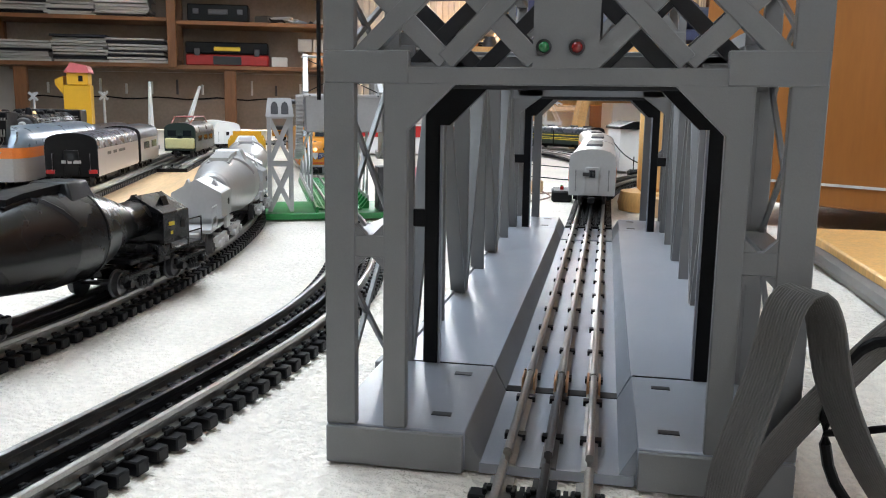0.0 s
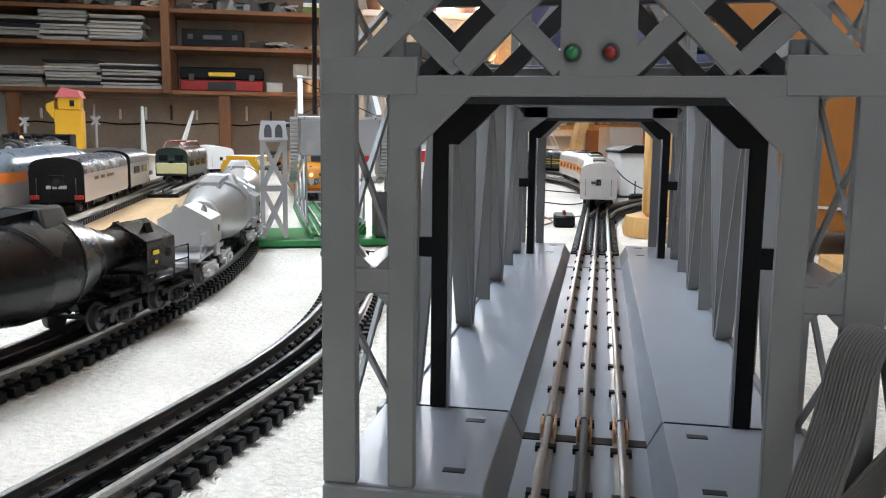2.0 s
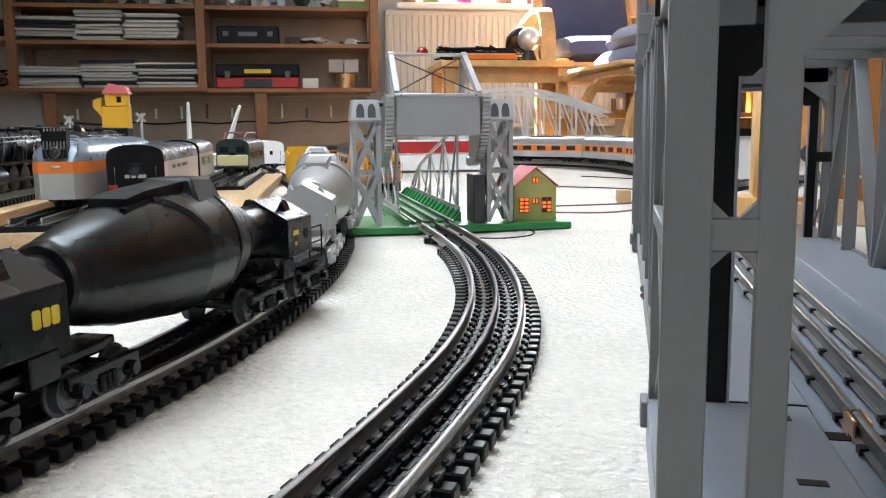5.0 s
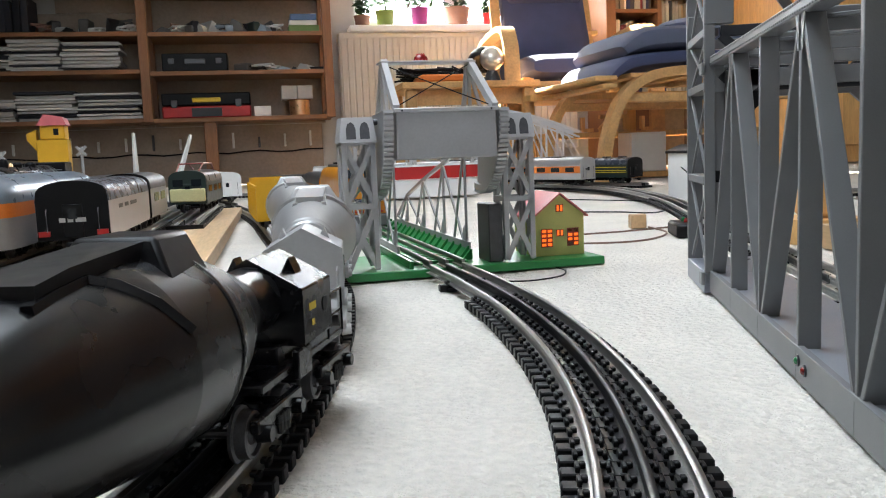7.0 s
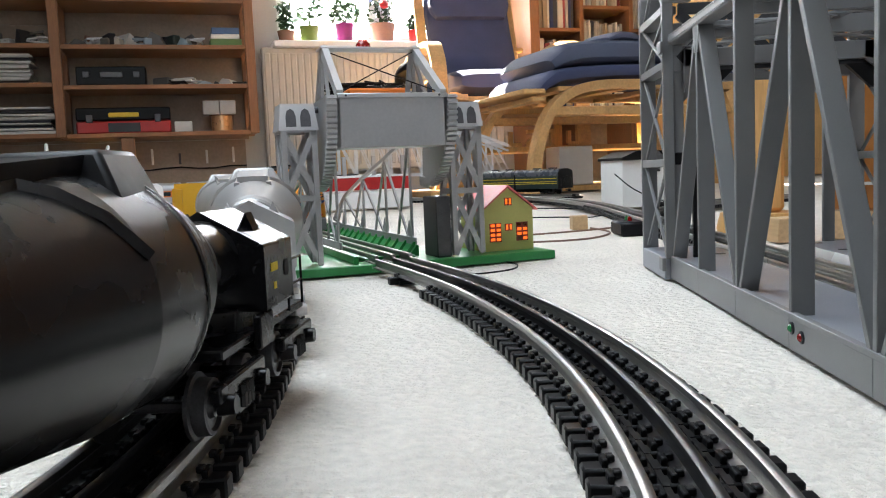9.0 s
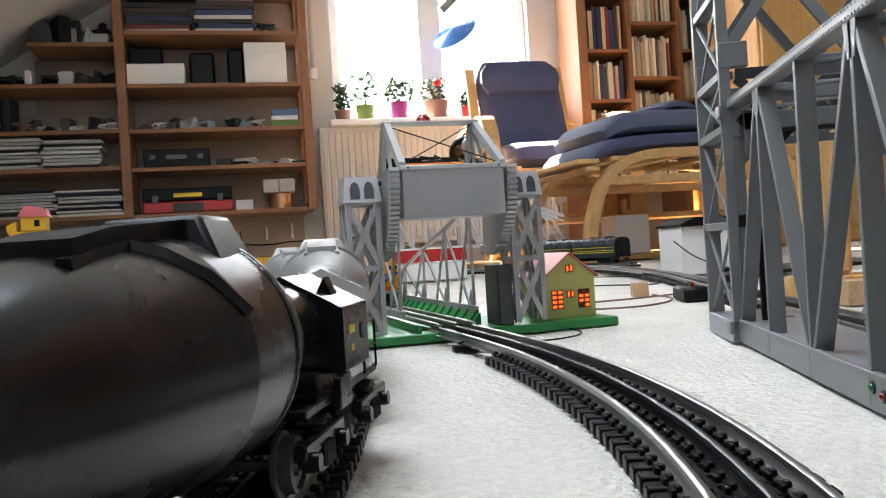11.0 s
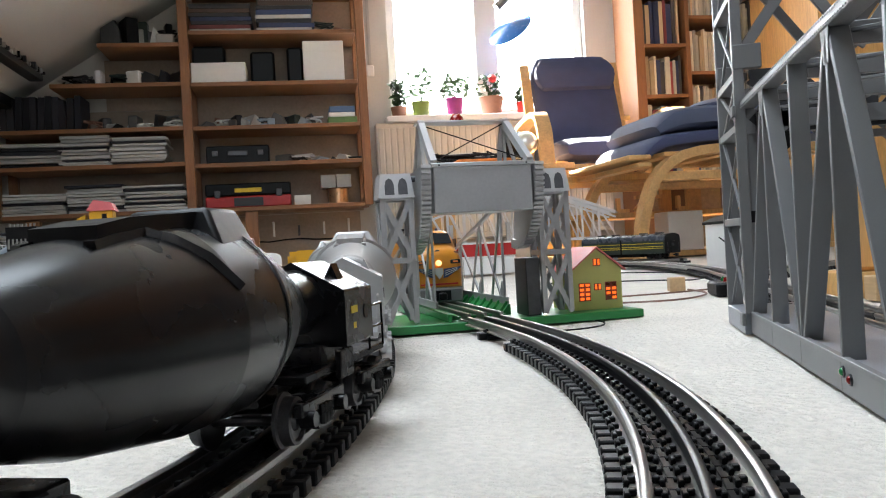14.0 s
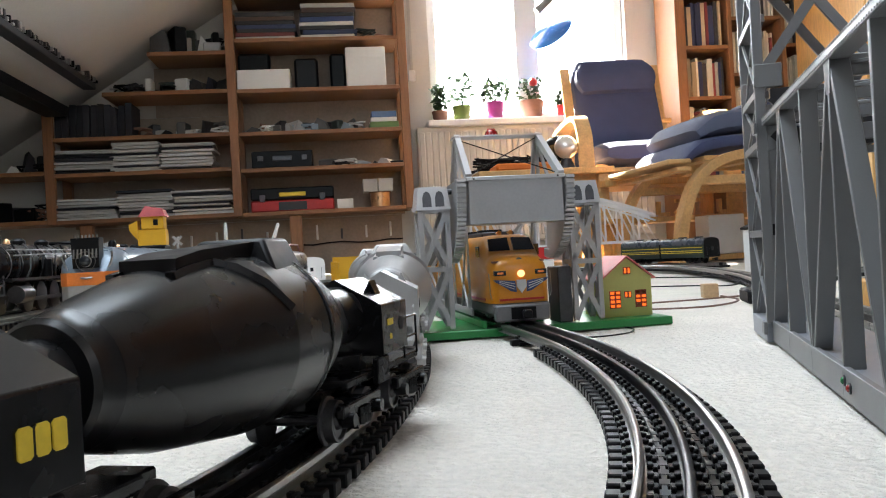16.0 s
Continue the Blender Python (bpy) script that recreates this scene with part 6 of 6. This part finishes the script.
for p in (-0.05, 0.4, 0.82):
    part("leg", Mesh().box(p - 0.03, p + 0.03, 0.3, 0.36, 0, 0.154, c=0.003), PINE, side)
    part("upper_leg", Mesh().box(p - 0.02, p + 0.02, 0.48, 0.52, 0.176, 0.299, c=0.003), PINE, side)
part("foot_board", Mesh().box(-0.3, 0.9, 0.06, 0.62, 0.0, 0.02, c=0.002), PINE, side)
LETTERS = {"L": (((0, 0), (0, 1)), ((0, 0), (0.7, 0))), "Z": (((0, 1), (0.8, 1)), ((0.8, 1), (0, 0)), ((0, 0), (0.8, 0))), "T": (((0.4, 0), (0.4, 1)), ((0, 1), (0.8, 1))), "U": (((0, 1), (0, 0)), ((0, 0), (0.7, 0)), ((0.7, 0), (0.7, 1)))}
for ch, a in (("L", 0.1), ("Z", 0.17), ("T", 0.255), ("U", 0.35)):
    lt = Mesh()
    for (x0, z0), (x1, z1) in LETTERS[ch]:
        lt.bar((a + x0 * 0.06, 0.28, 0.008 + z0 * 0.05), (a + x1 * 0.06, 0.28, 0.008 + z1 * 0.05), 0.014, 0.02, (0, 1, 0))
    solo("wooden_letter", lt, PINE, "thick cut-out wooden letter on the shelf", "letter", ROOM @ pose(0.9, 2.72, 0.1755), "cut-out letters")
solo("carton", Mesh().box(-0.07, 0.07, -0.06, 0.06, 0, 0.145, c=0.003), WHITE, "white box beside the pine table", "box", ROOM @ pose(1.18, 2.86, 0.021), "floor boxes")

# lamp table before the radiator
lt_ = thing("lamp_table", "wooden side table catching bright sun", "table", ROOM @ pose(0.6, 3.22, 0))
part("tabletop", Mesh().box(-0.3, 0.24, -0.2, 0.2, 0.36, 0.385, c=0.003), BIRCH, lt_)
for a in (-0.26, 0.2):
    for b in (-0.16, 0.16):
        part("leg", Mesh().box(a - 0.02, a + 0.02, b - 0.02, b + 0.02, 0, 0.359, c=0.003), BIRCH, lt_)
part("apron", Mesh().box(-0.24, 0.18, -0.15, -0.13, 0.3, 0.359), BIRCH, lt_)
PEARL = mat("pearly_chrome", (0.8, 0.78, 0.72), 0.32, metal=0.6, vary=0.04)
lp = thing("globe_lamp", "chromed globe lamp with a dark hood", "lamp", ROOM @ pose(0.7, 3.2, 0.386))
part("globe", Mesh().lathe([(0.048 * math.sin(radians(a)), 0.1 - 0.048 * math.cos(radians(a))) for a in range(0, 181, 12)], None, 28), PEARL, lp)
part("hood", Mesh().lathe([(0.07 * math.sin(radians(a)), 0.1 - 0.07 * math.cos(radians(a))) for a in range(90, 181, 10)], pose(-0.01, 0.03, 0.0, -28, 0, 0), 28), BLACK, lp)
part("foot", Mesh().cyl((0, 0, 0), (0, 0, 0.052), 0.04, 0.02, 20), STEEL, lp)
heap = thing("cable_heap", "heap of dark leads on the table", "cables", ROOM @ pose(0.5, 3.24, 0.386))
for k in range(26):
    part("lead", Mesh().tube([(random.uniform(-0.2, 0.2), random.uniform(-0.08, 0.08), 0.01 + random.uniform(0, 0.06)) for _ in range(4)], 0.004, 5), BLACK, heap)
solo("orange_tray", Mesh().box(-0.12, 0.12, -0.08, 0.08, 0, 0.03, c=0.008), ORANGE, "orange plastic tray on the table", "tray", ROOM @ pose(0.5, 3.14, 0.386))


# ---- window sill ----
def pot_plant(p, r, h, pot, n, spread, tall, label):
    t = thing("pot_plant", label, "pot plant", ROOM @ pose(p, 4.37, 0.786), "plants on the sill")
    part("pot", Mesh().lathe([(0, 0), (r * 0.75, 0), (r, h), (r * 0.9, h), (r * 0.85, h - 0.01), (0, h - 0.01)], None, 24), pot, t)
    fo = Mesh()
    for i in range(int(n * 1.5)):
        a, e = random.uniform(0, 6.28), random.uniform(0.1, 1)
        d = spread * random.random() ** 0.6
        c = Vector((d * math.cos(a), d * math.sin(a) * 0.5, h + tall * e))
        u = Vector((random.uniform(-1, 1), random.uniform(-1, 1), random.uniform(-0.4, 0.8))).normalized()
        v = u.orthogonal().normalized()
        s = random.uniform(0.014, 0.03)
        fo.add([c - u * s, c + v * s * 0.5, c + u * s, c - v * s * 0.5 + Vector((0, 0, 0.003))], [(0, 1, 2, 3)])
        if i % 12 == 0:
            fo.tube([(0, 0, h - 0.01), (c.x * 0.4, c.y * 0.4, h + tall * e * 0.6), c], 0.0016, 5)
    tagged(part("foliage", fo, LEAF, t), "green leaves", kind="stuff")
    return t


pot_plant(0.34, 0.045, 0.06, TERRACOTTA, 70, 0.04, 0.14, "small leafy plant at the window")
pot_plant(0.46, 0.052, 0.085, POT_GREEN, 60, 0.08, 0.17, "sparse plant in an olive green pot")
pot_plant(0.645, 0.05, 0.1, POT_PINK, 90, 0.09, 0.13, "bushy plant in a magenta pot")
pot_plant(0.85, 0.07, 0.1, TERRACOTTA, 50, 0.08, 0.12, "plant in a square terracotta pot")
pot_plant(1.04, 0.05, 0.07, RED, 60, 0.06, 0.09, "plant in a red pot")
sc = thing("hanging_ufo", "blue disc mobile hanging before the window", "mobile", ROOM @ pose(0.94, 4.22, 1.22, 28, -40, 0))
part("disc", Mesh().lathe([(0, 0.03), (0.04, 0.025), (0.12, 0.004), (0.125, 0.0), (0.12, -0.004), (0.04, -0.02), (0, -0.022)], None, 32), BLUE_GLASS, sc)
solo("hanging_tube", Mesh().cyl((-0.06, 0, -0.05), (0.05, 0, 0.05), 0.022, n=18), RAIL, "silver tube mobile hanging before the window", "mobile", ROOM @ pose(0.93, 4.22, 1.385))
solo("mobile_thread", Mesh().cyl((0, 0, 0), (0, 0, 0.66), 0.001, n=5), BLACK, "thin thread holding the mobiles", "thread", ROOM @ pose(0.94, 4.22, 1.25))
solo("toy_heart", Mesh().lathe([(0, 0), (0.022, 0.01), (0.024, 0.03), (0.012, 0.045), (0, 0.045)], None, 16), RED, "small red ornament above the plant", "ornament", ROOM @ pose(0.85, 4.31, 0.955))


# ---- bookcase ----
def bookcase():
    b = thing("bookcase", "tall pine bookcase filled with books", "bookcase", ROOM @ pose(1.62, 4.08, 0))
    for p in (0.0, 0.26, 0.56, 0.86):
        part("upright", Mesh().box(p - 0.012 - (0.03 if p == 0 else 0), p + 0.012, 0, 0.28, 0, 2.1, c=0.002), WOOD_V, b)
    for k, p in enumerate((0.0, 0.26, 0.56)):
        wd = 0.26 if k == 0 else 0.3
        for z in ((0.35, 0.6, 0.83, 1.1, 1.4, 1.7) if k != 1 else (0.4, 0.7, 0.95, 1.25, 1.55)):
            part("shelf_board", Mesh().box(p + 0.012, p + wd - 0.012, 0.004, 0.276, z - 0.018, z), WOOD, b)
    part("back", Mesh().box(-0.03, 0.86, 0.281, 0.287, 0, 2.1), BOARD, b)


bookcase()
BOOKS = [mat("book_%s" % k, c, 0.6, per=0.4) for k, c in (("red", (0.25, 0.04, 0.04)), ("navy", (0.04, 0.05, 0.12)), ("tan", (0.45, 0.33, 0.2)), ("cream", (0.55, 0.5, 0.4)), ("dark", (0.05, 0.045, 0.045)))]
for k, p in enumerate((0.0, 0.26, 0.56)):
    wd = 0.26 if k == 0 else 0.3
    for z, top in (((0.35, 0.22), (0.6, 0.2), (0.83, 0.24), (1.1, 0.27), (1.4, 0.27)) if k != 1 else ((0.4, 0.24), (0.7, 0.2), (0.95, 0.26), (1.25, 0.26))):
        x = p + 0.016
        while x < p + wd - 0.045:
            t = random.uniform(0.013, 0.032) if k == 0 else random.uniform(0.008, 0.02)
            h = top * random.uniform(0.72, 0.9)
            mt = random.choice(BOOKS) if k == 0 else (BOOKS[3] if random.random() < 0.8 else random.choice(BOOKS))
            solo("book", Mesh().box(0, t - 0.001, 0, 0.2, 0, h, c=0.001), mt, "book standing upright in the bookcase", "book", ROOM @ pose(1.62 + x, 4.1 + random.uniform(0, 0.02), z), "books")
            x += t

# pine wardrobe beside the bookcase
wr = thing("pine_wardrobe", "tall light pine wardrobe with panelled doors", "wardrobe", ROOM @ pose(2.2, 3.4, 0))
part("carcass", Mesh().box(0, 1.1, 0.02, 0.6, 0, 2.1, c=0.004), PINE, wr)
for k in (0.01, 0.56):
    dr = part("door", Mesh().box(k, k + 0.53, 0, 0.018, 0.08, 2.08, c=0.004), PINE, wr)
    part("knob", Mesh().lathe([(0, 0.02), (0.012, 0.016), (0.008, 0.0)], pose(k + (0.48 if k < 0.1 else 0.05), 0, 1.0, 90), 14), PINE, dr)


# ---- moving trains ----
STEP = 0.01
LINE_C = smooth_path([(0, -1.2, 0), (0, 0.0, 0)] + PATH_C, STEP)
LINE_U = smooth_path([(-1.1, 2.4, 0), (-0.75, 1.62, 0), (-0.55, 1.16, 0), (-0.47, 0.98, 0), (-0.395, 0.8, 0), (-0.312, 0.613, 0), (-0.27, 0.51, 0), (-0.232, 0.41, 0), (-0.203, 0.31, 0)], STEP)


def silver_coach(label):
    c = coach("passenger_coach", label, 0.3, 0.062, 0.078, SILVER_LIGHT, ORANGE, SILVER, SILVER_LIGHT, None, group="moving passenger train", windows=5)
    part("roof_vent", Mesh().box(-0.012, 0.012, -0.06, 0.06, RT + 0.077, RT + 0.081, c=0.002), STEEL, c)
    part("end_number", Mesh().box(-0.0125, -0.0025, -0.1545, -0.1531, RT + 0.042, RT + 0.047).box(-0.0005, 0.003, -0.1545, -0.1531, RT + 0.042, RT + 0.047), STEEL, c, "dark number bars")
    return c


TRAIN = [silver_coach("silver coach with a broad orange stripe, grey end wall") for _ in range(3)]


def union_loco():
    """A yellow cab unit with a rounded nose."""
    L = thing("diesel_cab_unit", "yellow diesel locomotive with grey skirt and lit headlight", "locomotive")
    w = 0.031
    z0, zt = RT + 0.02, RT + 0.088
    secs = []

    def ring(y, kx, top, sh):
        n = 22
        out = []
        zc = z0 + (top - z0) * 0.45
        for i in range(n + 1):
            a = math.pi * i / n
            c, s = math.cos(a), math.sin(a)
            out.append((w * kx * math.copysign(abs(c) ** sh, c), y, zc + (top - zc) * s ** 0.75))
        return [(w * kx, y, z0)] + out + [(-w * kx, y, z0)]

    for y, kx, top, sh in ((-0.153, 0.7, RT + 0.056, 0.5), (-0.15, 0.86, RT + 0.062, 0.45), (-0.143, 0.95, RT + 0.066, 0.4), (-0.13, 1.0, RT + 0.0685, 0.38), (-0.122, 1.0, RT + 0.07, 0.36), (-0.109, 1.0, zt - 0.004, 0.36), (-0.1, 1.0, zt, 0.36), (0.15, 1.0, zt, 0.36)):
        secs.append(ring(y, kx, top, sh))
    n = len(secs[0])
    v, f = [], []
    for s in secs:
        v += s
    for i in range(len(secs) - 1):
        f += [(i * n + j, i * n + j + 1, (i + 1) * n + j + 1, (i + 1) * n + j) for j in range(n - 1)] + [(i * n + n - 1, i * n, (i + 1) * n, (i + 1) * n + n - 1)]
    f += [tuple(range(n)), tuple(range((len(secs) - 1) * n, len(secs) * n))]
    part("body", Mesh().add(v, f, None, True), YELLOW, L)
    for s in (-1, 1):
        part("windscreen", Mesh().add([(s * 0.002, -0.1223, RT + 0.0715), (s * 0.0235, -0.1215, RT + 0.0712), (s * 0.022, -0.1115, RT + 0.083), (s * 0.002, -0.1117, RT + 0.0845), (s * 0.002, -0.1245, RT + 0.0718), (s * 0.0235, -0.1238, RT + 0.0715), (s * 0.022, -0.1142, RT + 0.0838), (s * 0.002, -0.1142, RT + 0.085)], [(0, 1, 2, 3), (4, 5, 6, 7), (0, 1, 5, 4), (1, 2, 6, 5), (2, 3, 7, 6), (3, 0, 4, 7)]), GLASS_DARK, L, "cab window")
        part("side_window", Mesh().box(*sorted((s * 0.0309, s * 0.0317)), -0.112, -0.096, RT + 0.066, RT + 0.077), GLASS_DARK, L)
        part("number_board", Mesh().box(s * 0.0205 - 0.006, s * 0.0205 + 0.006, -0.1535, -0.143, RT + 0.047, RT + 0.052, c=0.0006), GLASS_DARK, L)
        part("number_bars", Mesh().box(s * 0.0205 - 0.003, s * 0.0205 + 0.003, -0.1541, -0.1534, RT + 0.0485, RT + 0.0505), ORANGE, L)
        part("wing", Mesh().prism([(s * 0.005, RT + 0.0305), (s * 0.01, RT + 0.0315), (s * 0.026, RT + 0.0415), (s * 0.027, RT + 0.0435), (s * 0.006, RT + 0.0415)], -0.1545, -0.144), BLUE_MARK, L, "blue wing marking")
        for k in range(3):
            part("wing_line", Mesh().bar((s * 0.007, -0.1548, RT + 0.0335 + k * 0.0026), (s * 0.022, -0.1548, RT + 0.0395 + k * 0.0014), 0.0006, 0.0006), PAPER, L)
        part("name_bar", Mesh().box(s * 0.018 - 0.008, s * 0.018 + 0.008, -0.1475, -0.14, RT + 0.0595, RT + 0.0615), TERRACOTTA, L)
        part("grab_iron", Mesh().tube([(s * 0.029, -0.15, RT + 0.024), (s * 0.031, -0.151, RT + 0.03), (s * 0.031, -0.149, RT + 0.05)], 0.0005, 5), RAIL, L)
        part("side_stripe", Mesh().box(*sorted((s * 0.0309, s * 0.0315)), -0.13, 0.149, RT + 0.0225, RT + 0.0245), RED, L)
    part("shield", Mesh().prism([(-0.0045, RT + 0.0425), (0.0045, RT + 0.0425), (0.0048, RT + 0.036), (0.0, RT + 0.0295), (-0.0048, RT + 0.036)], -0.1556, -0.145), PAPER, L, "pale shield on the nose")
    part("nose_stripe", Mesh().box(-0.0225, 0.0225, -0.1538, -0.146, RT + 0.0225, RT + 0.0245), RED, L)
    part("headlight", Mesh().lathe([(0.0035, 0), (0.0035, 0.002), (0.0027, 0.0026), (0, 0.0028)], pose(0, -0.1535, RT + 0.0485, 90), 16), HEADLIGHT, L, "glowing headlight")
    part("upper_lamp", Mesh().lathe([(0.0036, 0), (0.0036, 0.0016), (0, 0.002)], pose(0, -0.148, RT + 0.0605, 80), 14), STEEL, L)
    part("roof_horn", Mesh().cyl((-0.006, -0.1, zt + 0.002), (-0.006, -0.088, zt + 0.002), 0.0025, 0.0012, 8).cyl((0.006, -0.1, zt + 0.002), (0.006, -0.088, zt + 0.002), 0.0025, 0.0012, 8), YELLOW, L)
    part("roof_hatch", Mesh().box(-0.018, 0.018, -0.07, 0.13, zt - 0.001, zt + 0.004, c=0.001), STEEL, L)
    for k in (-0.03, 0.03, 0.09):
        part("fan", Mesh().cyl((0, k, zt + 0.004), (0, k, zt + 0.007), 0.014, n=22), BLACK, L)
    part("skirt", Mesh().box(-0.0285, 0.0285, -0.15, 0.15, RT + 0.009, RT + 0.02, c=0.0015), STEEL_GREY, L)
    pl = part("pilot", Mesh().box(-0.0275, 0.0275, -0.157, -0.146, RT + 0.002, RT + 0.019, c=0.002), STEEL_GREY, L, "grey pilot")
    part("pilot_opening", Mesh().box(-0.0125, 0.0125, -0.1578, -0.1568, RT + 0.0045, RT + 0.016), BLACK, pl)
    coupler(L, -0.157, -1, RT + 0.01)
    for k in (-0.1, 0.1):
        truck(L, pose(0, k, RT), 0.04, STEEL_GREY)
    return L


BLUE_MARK = mat("dark_blue_marking", (0.03, 0.05, 0.14), 0.4)
STEEL_GREY = mat("grey_skirt_paint", (0.15, 0.15, 0.155), 0.4)
LOCO = union_loco()
coach_u = coach("baggage_coach", "yellow coach with a grey roof behind the locomotive", 0.3, 0.062, 0.076, YELLOW, None, STEEL, YELLOW, None, group="yellow train", windows=3)


def rows_along(line, where, shift, flip=False):
    rows = []
    t = 0.0
    while t <= 16.001:
        s = float(np.interp(t, [a for a, _ in where], [b for _, b in where])) + shift
        a, _ = on_path(line, STEP, s - 0.09)
        b, _ = on_path(line, STEP, s + 0.09)
        d = b - a
        h = math.degrees(math.atan2(-d.x, d.y))
        c = (a + b) / 2
        rows.append((t, pose(c.x, c.y, 0, 0, 0, h + (180 if flip else 0))))
        t += 0.25
    return rows


# metres along the track from its start to the tail of the silver train, by seconds
TAIL = [(0, 1.92), (0.6, 2.055), (1.2, 2.145), (1.8, 2.23), (2.4, 2.37), (3.0, 2.48), (3.6, 2.58), (4.2, 2.68), (4.5, 2.73), (7.0, 3.41), (7.6, 3.58), (8.4, 3.76), (9.7, 4.05), (16, 5.5)]


def s_of(line, p):
    return min(range(len(line)), key=lambda i: (line[i] - Vector(p)).length) * STEP


U0 = s_of(LINE_U, (-0.312, 0.613, 0))
NOSE = [(0, U0 - 0.5), (9, U0 - 0.4), (13.2, U0 - 0.25), (14.0, U0 - 0.18), (14.5, U0 - 0.135), (15, U0 - 0.092), (15.5, U0 - 0.045), (16, U0 + 0.03)]


def motions():
    for i, c in enumerate(TRAIN):
        walk(c, rows_along(LINE_C, TAIL, 0.155 + i * 0.325))
    walk(LOCO, rows_along(LINE_U, NOSE, -0.16, True))
    walk(coach_u, rows_along(LINE_U, NOSE, -0.16 - 0.33, True))


motions()
